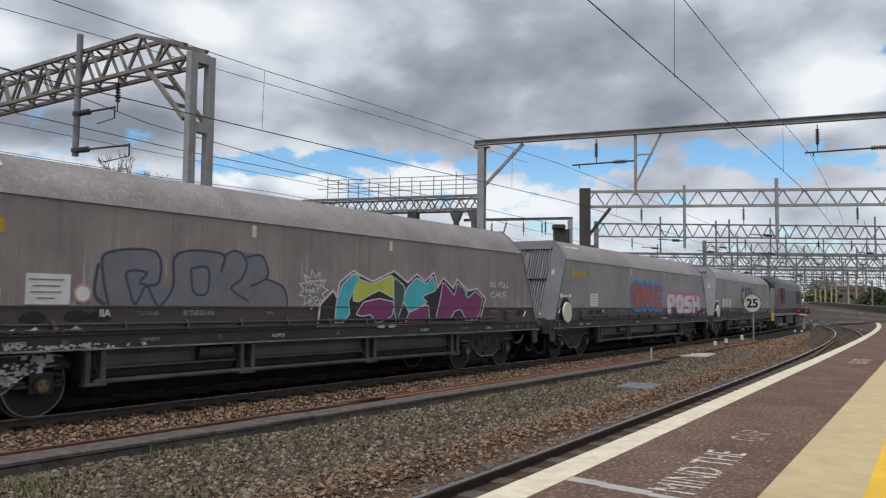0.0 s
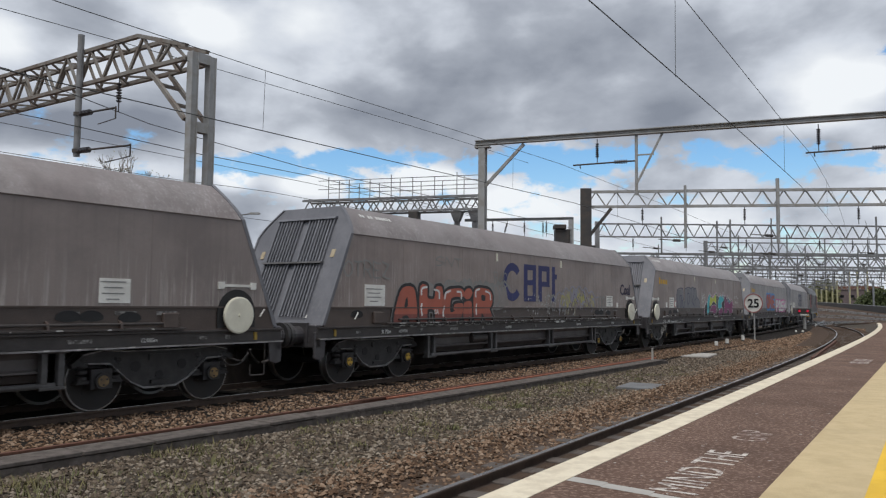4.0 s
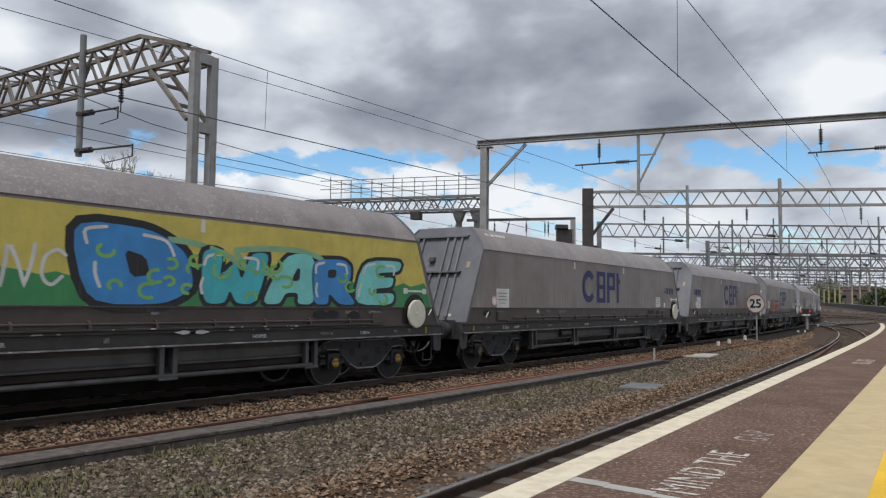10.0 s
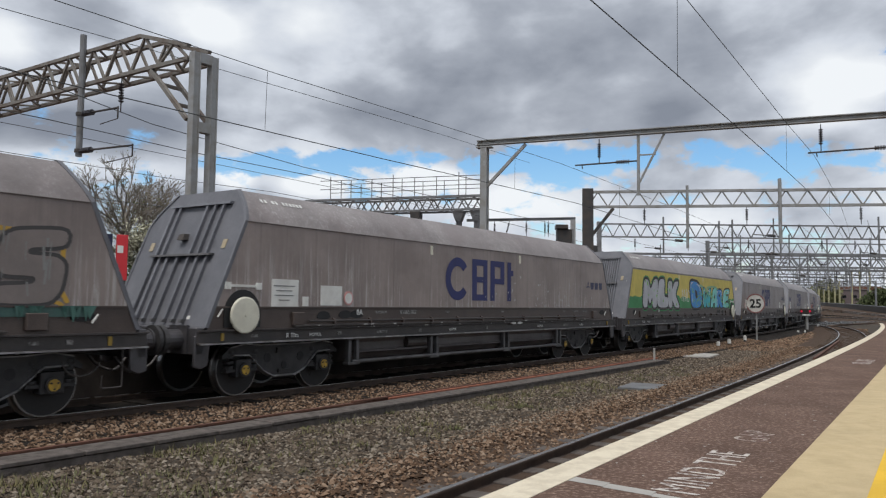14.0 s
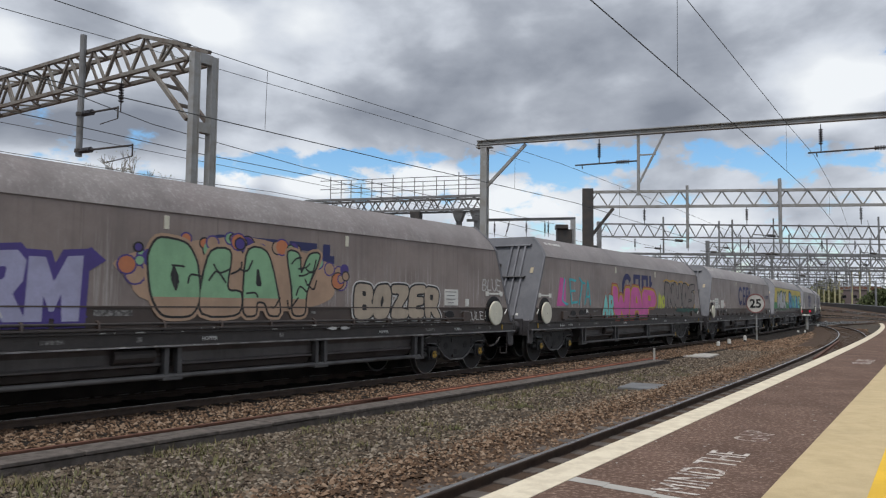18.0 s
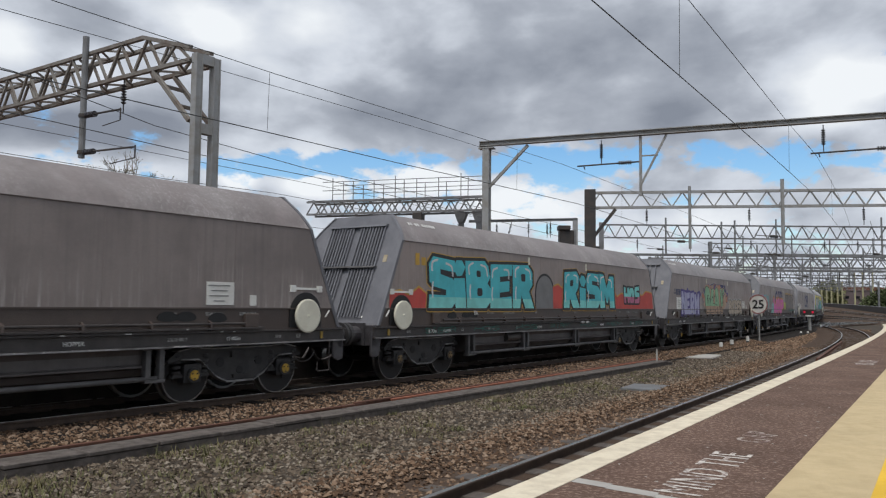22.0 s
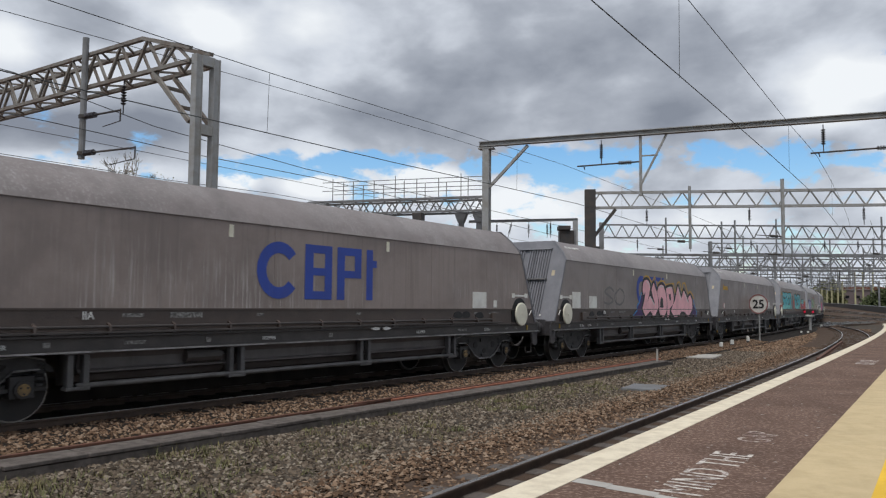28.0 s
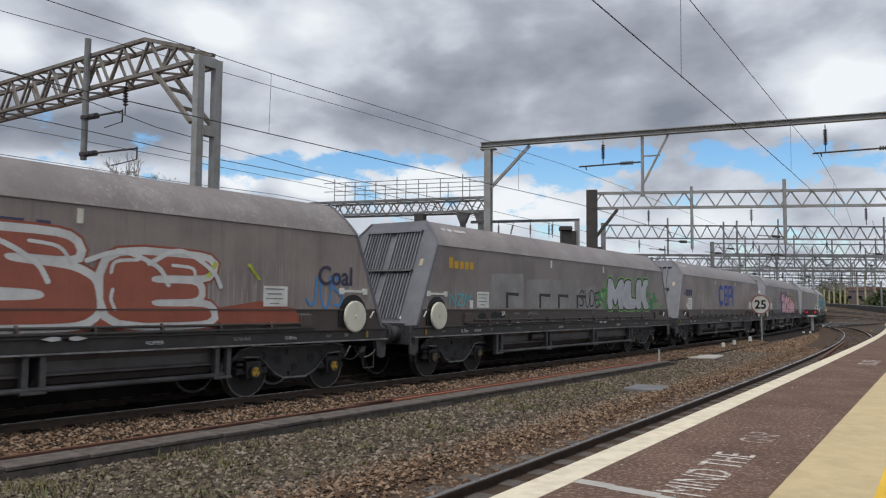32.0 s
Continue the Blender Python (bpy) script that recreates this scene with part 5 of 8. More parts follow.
def lime_specks(w, seed, n):
    """Pale droppings along the ledge, the sole bar's flange and the bottom tube."""
    rnd = random.Random(seed)
    b = Build()
    for _ in range(n):
        x, ln = rnd.uniform(-6.2, 6.2), 0.012 + 0.08 * rnd.random() ** 3
        y, z, h = rnd.choice(((-Y - 0.087, 1.272, 0.014), (-Y - 0.060, 1.006, 0.014), (-Y - 0.053, 1.222, 0.012)))
        b.add([(x - ln, y, z - h * 0.6), (x + ln, y, z - h * rnd.random()), (x + ln * 0.8, y, z + h), (x - ln * 0.7, y, z + h)], [(0, 1, 2, 3)])
    put("lime_specks", b.mesh("lime_specks", paint("lime_white", (0.48, 0.48, 0.46))), w, label="pale dried specks along the frame")


def dress(i, w):
    if i in (4, 6, 7, 9, 11, 14):
        lime_specks(w, 80 + i, 40)
    if i == 7:
        splatter(w, 31, 90, 4.0, 2.2, 1.7, 2.95)
    if i == 0:
        for x in (-6.2, -5.5, -4.7):
            data_plate(w, x, 2.1, 0.4, 0.4, False)
        company_mark(w, PFADE)
    elif i == 1:
        lessor_mark(w, PORANGE)
        data_plate(w, -5.5, 2.07)
        block(w, "ONE", (-1.9, 1.6, 1.75, 2.85), PBRICK, [(PSKY, 0.13)], 3, "brick orange and blue graffiti letter", 0.12, 1.0, 2)
        block(w, "POSH", (2.3, 7.2, 1.55, 2.45), PWHITE, [(PHOT, 0.10)], 4, "white and pink graffiti letter", 0.08, 0.98, 2)
    elif i == 2:
        lessor_mark(w, PORANGE)
        fur = [(-4.8, 1.80), (-4.8, 2.64), (-3.9, 2.71), (-3.84, 2.12), (-3.57, 2.13), (-3.51, 2.71), (-2.14, 2.82), (-1.7, 2.79), (-1.59, 2.33), (-1.2, 2.15), (-1.09, 1.80)]
        poly(w, fur, paint("washed_blue_grey", (0.195, 0.198, 0.215)), 0.0003, "washed_letters", "washed blue-grey graffiti letters")
        for pts in ([(-4.67, 1.80), (-4.78, 2.29), (-4.72, 2.65), (-3.9, 2.71), (-3.84, 2.19), (-4.17, 2.17), (-4.06, 2.35), (-4.39, 2.35), (-4.34, 2.06), (-4.23, 1.82), (-4.06, 2.13), (-3.9, 1.87), (-3.79, 1.8), (-3.57, 2.13), (-3.51, 2.71), (-2.63, 2.76), (-2.63, 2.43)],
                    [(-3.24, 2.46), (-2.91, 2.48), (-2.91, 2.04), (-3.18, 2.04), (-3.24, 2.46)], [(-2.63, 2.43), (-2.52, 2.76), (-2.25, 2.82), (-2.08, 2.6), (-2.19, 2.31), (-2.41, 2.12), (-2.03, 1.89)],
                    [(-2.08, 2.73), (-1.75, 2.78), (-1.59, 2.51), (-1.64, 2.33), (-1.97, 2.18)], [(-1.64, 2.33), (-1.2, 2.17), (-1.09, 1.80)], [(-4.86, 2.45), (-4.90, 2.0), (-4.74, 1.82)]):
            put("letter_line", brush([smooth_line(pts, 4)], 0.022, 0.0022, [PFADE, PFADE], "letter_line"), w, label="faded blue graffiti outline")
        star = []
        for k in range(22):
            r = 0.42 if k % 2 == 0 else 0.27
            star.append((-0.42 + r * math.cos(k * math.pi / 11), 2.14 + r * 1.05 * math.sin(k * math.pi / 11)))
        star2 = [(-0.42 + (x + 0.42) * 0.86, 2.14 + (z - 2.14) * 0.86) for x, z in star]
        put("star_outline", on_side(star + star2, [(k, (k + 1) % 22, 22 + (k + 1) % 22, 22 + k) for k in range(22)], 0.002).mesh("star_outline", PWHITE), w)
        plum, dull_green = paint("plum", (0.24, 0.035, 0.15)), paint("bottle_green", (0.055, 0.10, 0.085))
        word_ = [(-0.27, 1.40), (-0.21, 1.83), (0.12, 2.11), (0.23, 1.96), (0.34, 2.32), (0.72, 2.57), (0.89, 2.49), (1.33, 2.35), (2.04, 2.62), (2.54, 2.36), (2.87, 2.58), (3.2, 2.42), (3.53, 2.64), (3.7, 2.26), (3.92, 2.52), (4.36, 2.26), (4.52, 2.50), (5.02, 2.21), (5.4, 2.28), (5.79, 2.03), (5.57, 1.5), (5.02, 1.40), (2.43, 1.38), (0.67, 1.40)]
        shape(w, [word_], [], PBLACK, [(PHOT, 0.06), (PWHITE, 0.045)], 0, "word_ground", "black graffiti ground with white and pink edge")
        for k, (pts, p) in enumerate((
                ([(0.20, 1.45), (0.23, 1.88), (0.39, 2.27), (0.72, 2.52), (0.89, 2.44), (0.67, 2.07), (0.56, 1.91), (0.61, 1.65), (0.39, 1.42)], PTEAL), ([(0.72, 1.94), (0.83, 2.41), (1.33, 2.3), (1.99, 2.55), (2.04, 2.01), (1.55, 2.19), (1.27, 2.09), (0.89, 1.92)], PLIME),
                ([(0.83, 1.63), (1.05, 1.89), (1.55, 1.97), (2.04, 1.9), (1.99, 1.58), (1.49, 1.42), (1.27, 1.63), (1.0, 1.59)], plum), ([(2.04, 2.49), (2.43, 2.27), (2.37, 1.9), (2.15, 1.45), (2.06, 1.8)], dull_green),
                ([(2.37, 1.96), (2.54, 2.26), (2.87, 2.51), (3.26, 2.35), (3.48, 2.57), (3.64, 2.24), (3.04, 2.05), (3.26, 1.91), (2.6, 1.67)], PTEAL), ([(2.6, 1.65), (3.31, 1.85), (3.37, 1.41), (2.49, 1.42)], plum),
                ([(3.64, 1.52), (3.81, 2.0), (3.92, 2.44), (4.41, 2.07), (4.52, 2.42), (4.8, 2.3), (4.96, 2.02), (5.35, 2.22), (5.68, 2.03), (5.51, 1.56), (4.96, 1.41), (4.69, 1.75), (4.41, 1.7), (4.25, 1.52)], plum), ([(4.52, 2.42), (4.96, 2.18), (4.8, 2.02)], PTEAL))):
            put("letter", brush(closed(cut_corners(pts, 1, 0.1)), 0.028, 0.0068, [PWHITE, PWHITE], "letter"), w)
            poly(w, cut_corners(pts, 1, 0.1), p, 0.0080, "letter_fill", "plum, teal and yellow graffiti letter")
        for wd, xa, xb, za in (("YFCZ", -0.64, -0.16, 2.22), ("H4T", -0.64, -0.24, 2.06), ("20", -0.58, -0.28, 1.90)):
            spray(w, wd, (xa, xb, za, za + 0.13), [(PWHITE, 0.0, 0, 0)], 8, "tag", 0.05)
        rnd = random.Random(17)
        for k in range(70):
            x, z = rnd.gauss(-5.5, 0.7), rnd.uniform(1.13, 1.19)
            r = rnd.uniform(0.008, 0.035)
            poly(w, [(x - r, z - r * 0.6), (x + r * 1.3, z - r * 0.5), (x + r, z + r * 0.7), (x - r * 0.4, z + r)], PWHITE, 0.0 if z > 1.14 else 0.05, "paint_splash")
        for k in range(60):
            u_ = rnd.random()
            x, z, r = -6.0 + 0.55 * u_ + rnd.gauss(0, 0.09), 0.58 + 0.32 * u_ + rnd.gauss(0, 0.05), rnd.uniform(0.012, 0.05)
            b = Build().prism([(x - r, z - r * 0.7), (x + r, z - r * 0.5), (x + r * 1.2, z + r * 0.6), (x - r * 0.7, z + r)], -1.025, -1.013)
            put("paint_splash", b.mesh("paint_splash", PWHITE), w)
        spray(w, "NO FULL", (6.05, 7.05, 2.36, 2.52), [(PWHITE, 0.0, 0, 0)], 2, "tag", 0.05)
        spray(w, "CANS", (6.1, 6.9, 2.06, 2.24), [(PWHITE, 0.0, 0, 0)], 3, "tag", 0.05)
        data_plate(w, -5.58, 2.04)
        round_label(w, -5.08)
        data_plate(w, -6.3, 1.93, 0.16, 0.2, False)
        rnd = random.Random(5)
        for k in range(26):
            x = rnd.uniform(-7.0, -5.2)
            poly(w, [(x, 1.39), (x + rnd.uniform(0.05, 0.22), 1.38), (x + 0.12, 1.40 + rnd.uniform(0.02, 0.09)), (x + 0.03, 1.42)], PWHITE, 0.05, "paint_splash")
    elif i == 3:
        company_mark(w, PBLUE)
        put("cargo_word", text_mesh("Coal", 0.36, PVIOLET, 0.008, 0.004), w, Matrix.Translation((7.2, -Y - 0.012, 2.5 * UP)) @ UPR, label="violet painted word")
        rust = paint("washed_red", (0.40, 0.105, 0.065))
        hazy = [(-5.3 + 0.32 * k, 2.38 + 0.10 * math.sin(2.1 * k) + 0.06 * math.sin(5.3 * k)) for k in range(13)]
        poly(w, [(-5.4, 1.84), (-1.3, 1.84)] + list(reversed(hazy)), paint("pale_haze", (0.27, 0.24, 0.225)), 0.0003, "haze_patch")
        block(w, "AHGiR", (-6.35, -2.2, 1.40, 2.36), rust, [(PSMEAR, 0.10), (PBLACK, 0.075)], 12, "washed red graffiti letter with dark and pale edges", 0.1, 1.04, 2, (1.62, paint("dull_red_foot", (0.21, 0.06, 0.045))), True)
        puff_rnd = random.Random(61)
        for k in range(26):
            x = puff_rnd.uniform(-5.3, -1.2)
            c_ = [(x - 0.12, puff_rnd.uniform(2.3, 2.5)), (x, puff_rnd.uniform(2.4, 2.6)), (x + 0.15, puff_rnd.uniform(2.25, 2.5))]
            put("haze_stroke", brush([smooth_line(c_, 4)], 0.03, 0.0012, [PSMEAR, PSMEAR], "haze_stroke"), w)
        for k, (x0_, x1_) in enumerate(((-2.5, -2.05), (-2.2, -1.8))):
            put("pale_scrawl", brush([smooth_line([(x0_, 1.9), (x0_ + 0.1, 2.35), (x1_ - 0.1, 2.4), (x1_, 2.0), (x0_ + 0.2, 1.75), (x1_ + 0.2, 1.8)], 6)], 0.035, 0.0016, [PSMEAR, PSMEAR], "pale_scrawl"), w, label="pale pinkish sprayed scrawl")
        washed(w, 1.5, 4.75)
        spray(w, "RAD", (-2.1, -1.35, 2.5, 2.8), [(PSMEAR, 0.0, 0, 0)], 2, "tag")
        spray(w, "OTREZ", (-8.0, -6.5, 2.45, 2.85), [(PSMEAR, 0.0, 0, 0)], 4, "tag")
        spray(w, "SNT", (-4.8, -3.6, 2.85, 3.1), [(PSMEAR, 0.0, 0, 0)], 6, "tag")
        splatter(w, 15, 190, 0.9, 0.75, 1.45, 2.35)
        lime_specks(w, 16, 240)
        data_plate(w, -7.0, 2.06, 0.66, 0.44)
        data_plate(w, 5.75, 2.04, 0.52, 0.36)
        data_plate(w, 6.45, 1.9, 0.14, 0.16, False)
    elif i == 4:
        company_mark(w, PBLUE)
        owner_mark(w, PBLUE, -7.0, 2.58, 1.25, 0.30)
        data_plate(w, -6.75, 2.06, 0.66, 0.5)
        round_label(w, -7.22)
        data_plate(w, 5.4, 2.04, 0.5, 0.36)
        spray(w, "BLK", (-5.2, -4.1, 1.85, 2.2), [(PSMEAR, 0.0, 0, 0)], 4, "tag")
    elif i == 5:
        company_mark(w, PBLUE)
        owner_mark(w, PFADE, 7.0, 2.55, 1.25, 0.26)
        data_plate(w, -6.75, 2.06, 0.66, 0.5)
        round_label(w, -7.22)
        data_plate(w, 5.70, 2.05, 0.52, 0.38)
        data_plate(w, 6.5, 1.93, 0.14, 0.18, False)
    elif i == 6:
        hi = ragged(-8.0, 8.0, 2.32, 0.09, 0.25, 4)
        poly(w, [(-8.28, 1.80), (8.28, 1.80)] + [(8.12, 2.2)] + list(reversed(hi)) + [(-8.12, 2.2)], PGREEN, 0.0005, "green_field", "sprayed green field along the lower side")
        poly(w, [(-8.1, 2.26)] + hi + [(8.1, 2.26), (7.72, 3.36), (-7.72, 3.36)], PYEL, 0.0002, "yellow_field", "sprayed yellow field along the upper side")
        block(w, "MLK", (-6.6, -2.0, 1.82, 3.1), PSILVER, [(PGREEN, 0.16), (PBLACK, 0.11)], 21, "silver bubble graffiti letter with black edges", 0.05, 1.02, 2)
        spray(w, "NVC", (-1.55, -0.35, 2.1, 2.7), [(PWHITE, 0.01, 0, 0)], 5, "tag")
        block(w, "D", (-0.15, 1.75, 1.82, 3.2), PSKY, [(PBLACK, 0.13)], 24, "bright blue graffiti letter with black edges", 0.25, 1.0, 2, None, True)
        for ch, xa, xb, p in (("W", 1.8, 3.3, PTEAL), ("A", 3.25, 4.6, PTEAL2), ("R", 4.55, 5.7, PSKY), ("E", 5.65, 6.95, PTEAL2)):
            block(w, ch, (xa, xb, 1.84, 2.88), p, [(PBLACK, 0.085)], 22 + ord(ch), "teal and blue graffiti letter with black edges", 0.22, 1.0, 2, None, True)
        curl = random.Random(28)
        for k in range(22):
            x, z, r = curl.uniform(0.2, 6.8), curl.uniform(1.95, 2.7), curl.uniform(0.07, 0.16)
            a0 = curl.uniform(0, 6.28)
            put("green_curl", brush([[(x + r * 1.3 * math.cos(a0 + 0.5 * j), z + r * math.sin(a0 + 0.5 * j)) for j in range(9)]], 0.03, 0.0088, [PGLOW, PGLOW], "green_curl"), w, label="green sprayed curl on a letter")
        rnd = random.Random(27)
        for k in range(16):
            x, z, r = rnd.uniform(-6.4, -2.2), rnd.uniform(1.95, 2.95), rnd.uniform(0.03, 0.08)
            poly(w, [(x + r * math.cos(a), z + r * math.sin(a)) for a in np.linspace(0, 6.28, 10, endpoint=False)], PGLOW, 0.0075, "green_dot", "round dot of green spray")
        spray(w, "DP", (0.25, 5.0, 2.0, 3.0), [(PMINT, 0.0, 0, 0)], 22, "tag")
    elif i == 7:
        company_mark(w, PBLUE)
        owner_mark(w, PFADE, 7.0, 2.57, 1.3, 0.24)
        data_plate(w, -6.8, 2.06, 0.66, 0.5)
        data_plate(w, -6.28, 1.9, 0.15, 0.18, False)
        data_plate(w, -5.57, 2.03, 0.6, 0.38, False)
        round_label(w, -5.07)
    elif i == 8:
        company_mark(w, PBLUE, z1=3.15)
        block(w, "WAP", (-2.5, 1.95, 1.42, 2.62), PHOT, [(PBRICK, 0.13), (PGOLD, 0.08)], 31, "hot pink graffiti letter edged in gold", 0.06, 1.1, 1)
        poly(w, [(-7.0, 1.85), (-6.35, 1.85), (-6.35, 2.75), (-6.75, 2.8)], PHOT, 0.0008, "pink_patch")
        spray(w, "LETA", (-6.6, -4.4, 1.9, 2.8), [(PTEAL, 0.02, 0, 0)], 32, "tag", 0.3)
        spray(w, "AR", (-3.4, -2.4, 1.45, 2.3), [(PBRICK, 0.08, 0, 0), (PTEAL2, 0.0, 0, 0)], 33)
        wave = smooth_line([(3.05, 2.98), (3.4, 3.06), (3.9, 3.0), (4.3, 3.05), (4.85, 2.96), (5.0, 2.84), (5.15, 3.0), (5.5, 3.03), (5.75, 2.94), (6.1, 3.0), (6.55, 2.9), (7.0, 2.93), (7.3, 2.86), (7.34, 2.5), (7.32, 2.1), (7.42, 1.86)], 5)
        put("gold_edge", brush([wave], 0.035, 0.0018, [PGOLD, PGOLD], "gold_edge"), w, label="gold sprayed wavy outline")
        block(w, "INUOS", (3.1, 7.35, 1.82, 2.98), paint("bare_paint_fill", (0.225, 0.19, 0.175)), [(paint("dull_black", (0.06, 0.056, 0.055)), 0.06)], 34, "dark outlined graffiti letter on bare paint", 0.12, 1.0, 2)
        wash = random.Random(64)
        for k in range(46):
            x, z = wash.uniform(3.2, 7.2), wash.uniform(1.9, 2.7)
            put("washed_run", brush([[(x, z), (x + wash.uniform(-0.03, 0.03), z + wash.uniform(0.1, 0.35))]], wash.uniform(0.006, 0.02), 0.0072, [PSMEAR, PSMEAR], "washed_run"), w)
        for x in (4.3, 5.2, 6.3, 7.1):
            put("gold_edge", brush([smooth_line([(x - 0.2, 1.82), (x, 1.90), (x + 0.25, 1.81)], 5)], 0.03, 0.0018, [PGOLD, PGOLD], "gold_edge"), w)
        spray(w, "MO", (2.35, 3.2, 1.76, 2.4), [(PLIME, 0.05, 0, 0)], 35)
        rnd = random.Random(36)
        poly(w, [(4.6, 1.64), (7.75, 1.62), (7.8, 1.78), (4.9, 1.785)], paint("teal_wash", (0.05, 0.115, 0.10)), 0.001, "teal_band", "washed teal band below the letters")
        for k in range(40):
            x = rnd.uniform(4.7, 7.7)
            poly(w, [(x, 1.79), (x + rnd.uniform(0.04, 0.16), 1.79), (x + 0.05, 1.79 - rnd.uniform(0.1, 0.28))], paint("drip_green", (0.06, 0.16, 0.13)) if k == 0 else MATS["drip_green"], 0.03, "paint_drip")
    elif i == 9:
        company_mark(w, PBLUE)
        owner_mark(w, PFADE, -6.9, 2.58, 1.25, 0.28)
        data_plate(w, -6.75, 2.06, 0.66, 0.5)
        block(w, "NERM", (-6.4, -3.55, 1.55, 2.62), PLILAC, [(PINDIGO, 0.105)], 41, "lilac graffiti letter with deep purple edges", 0.16, 0.98, 0)
        for x, z in ((-6.3, 1.62), (-5.5, 2.6), (-4.7, 1.6), (-3.75, 1.6), (-3.5, 2.5)):
            poly(w, [(x - 0.22, z), (x + 0.05, z - 0.16), (x + 0.30, z + 0.02), (x + 0.06, z + 0.22)], PINDIGO, 0.0004, "purple_spike", "deep purple sprayed spike")
        hz = [(-0.55 + 2.45 * math.cos(a) * (1 + 0.06 * math.sin(7 * a)), 2.36 + 0.70 * math.sin(a) * (1 + 0.08 * math.sin(5 * a))) for a in np.linspace(0, 2 * math.pi, 40, endpoint=False)]
        poly(w, hz, PPEACH, 0.0008, "haze_patch")
        rnd = random.Random(47)
        for k in range(34):
            a = rnd.uniform(-0.3, 3.4)
            x, z, r = -0.45 + 2.25 * math.cos(a) + rnd.gauss(0, 0.15), 2.42 + 0.58 * math.sin(a) + rnd.gauss(0, 0.06), rnd.uniform(0.06, 0.17)
            ring = [(x + r * math.cos(q), z + r * math.sin(q)) for q in np.linspace(0, 2 * math.pi, 12, endpoint=False)]
            edge = [(x + (r + 0.03) * math.cos(q), z + (r + 0.03) * math.sin(q)) for q in np.linspace(0, 2 * math.pi, 12, endpoint=False)]
            poly(w, edge, PINDIGO if k % 3 else PBLACK, 0.0010 + 0.00003 * k, "bubble_edge")
            poly(w, ring, (PPEACH, PORANGE2, PPEACH, PINDIGO, PMINT)[k % 5], 0.0011 + 0.00003 * k, "paint_bubble", "small sprayed bubble round the letters")
        block(w, "OLAY", (-2.45, 1.15, 1.62, 2.95), PMINT, [(PPEACH, 0.09), (PBLACK, 0.04)], 42, "mint green graffiti letter with dark edges", 0.10, 1.02, 2, (1.95, PPEACH))
        for k in range(16):
            x, z = rnd.uniform(-2.3, 1.1), rnd.uniform(1.75, 2.7)
            put("inner_line", brush([smooth_line([(x, z), (x + rnd.uniform(0.05, 0.2), z + rnd.uniform(-0.2, 0.2)), (x + rnd.uniform(0.2, 0.35), z + rnd.uniform(-0.1, 0.25))], 4)], 0.018, 0.0082, [PBLACK, PBLACK], "inner_line"), w)
        block(w, "BOZER", (2.2, 5.25, 1.52, 2.35), PBEIGE, [(PWHITE, 0.075), (PBLACK, 0.045)], 43, "beige graffiti letter with black and white edges", 0.08, 0.97, 2)
        data_plate(w, 5.72, 2.05, 0.56, 0.38)
        data_plate(w, 6.4, 1.92, 0.14, 0.18, False)
        spray(w, "BLUE", (7.1, 8.0, 2.25, 2.6), [(PWHITE, 0.0, 0, 0)], 4, "tag", 0.2)
        spray(w, "ZULE!", (6.4, 7.35, 1.45, 1.68), [(PWHITE, 0.0, 0, 0)], 5, "tag", 0.15)
    elif i == 10:
        lessor_mark(w, PGOLD)
        for x0, x1, zz, sd in ((-8.2, -6.7, 2.2, 1), (-2.6, -1.6, 2.45, 2), (-0.45, 0.4, 2.45, 3), (4.2, 8.15, 2.35, 4)):
            top_ = ragged(x0, x1, zz, 0.16, 0.35, 50 + sd)
            poly(w, [(x0, 1.80), (x1, 1.80)] + [(x, z + 0.05) for x, z in reversed(top_)], PGOLD, 0.0005, "gold_edge")
            poly(w, [(x0, 1.80), (x1, 1.80)] + list(reversed(top_)), PRED, 0.0012, "red_field", "sprayed red field with a jagged gold edge")
        block(w, "SiBER", (-6.82, -1.72, 1.80, 3.12), PTEAL, [(PGOLD, 0.108), (PBLACK, 0.085)], 51, "teal graffiti letter with black edges over red", 0.13, 1.0, 0, (2.08, PTEAL2), True)
        tomb = [(-1.5, 1.8), (-0.42, 1.8)] + [(-0.96 + 0.54 * math.cos(a), 2.28 + 0.55 * math.sin(a)) for a in np.linspace(0, math.pi, 16)]
        poly(w, [(x * 1.0 + (x + 0.96) * 0.12, z + (z - 1.8) * 0.07) for x, z in tomb], PBLACK, 0.0008, "arch_edge")
        poly(w, tomb, PGREY, 0.0014, "grey_arch", "grey sprayed arch with black edge")
        block(w, "RiSM", (0.35, 4.25, 1.82, 3.05), PTEAL, [(PGOLD, 0.108), (PBLACK, 0.09)], 52, "teal graffiti letter with black edges over red", 0.05, 1.0, 0, (2.08, PTEAL2), True)
        block(w, "HOS", (5.2, 6.75, 2.02, 2.82), PTEAL2, [(PBLACK, 0.07)], 53, "small teal and pink graffiti letter with black edges", 0.3, 0.95, 0, (2.27, PROSE), False, 0.25)
        for k, wd in enumerate(("SIBER", "HOS", "HOS", "RIRM", "HOS", "MEM", "SIBER")):
            spray(w, wd, (-6.9 + 2.1 * k, -5.6 + 2.1 * k, 1.17, 1.31), [(PTAG, 0.0, 0, 0)], 60 + k, "tag")
    elif i == 11:
        lessor_mark(w, PORANGE)
        round_label(w, -7.1)
        data_plate(w, 5.70, 2.05, 0.56, 0.38)
        data_plate(w, 6.4, 1.93, 0.14, 0.18, False)
    elif i == 12:
        company_mark(w, PBLUE2, z0=2.0, z1=3.15)
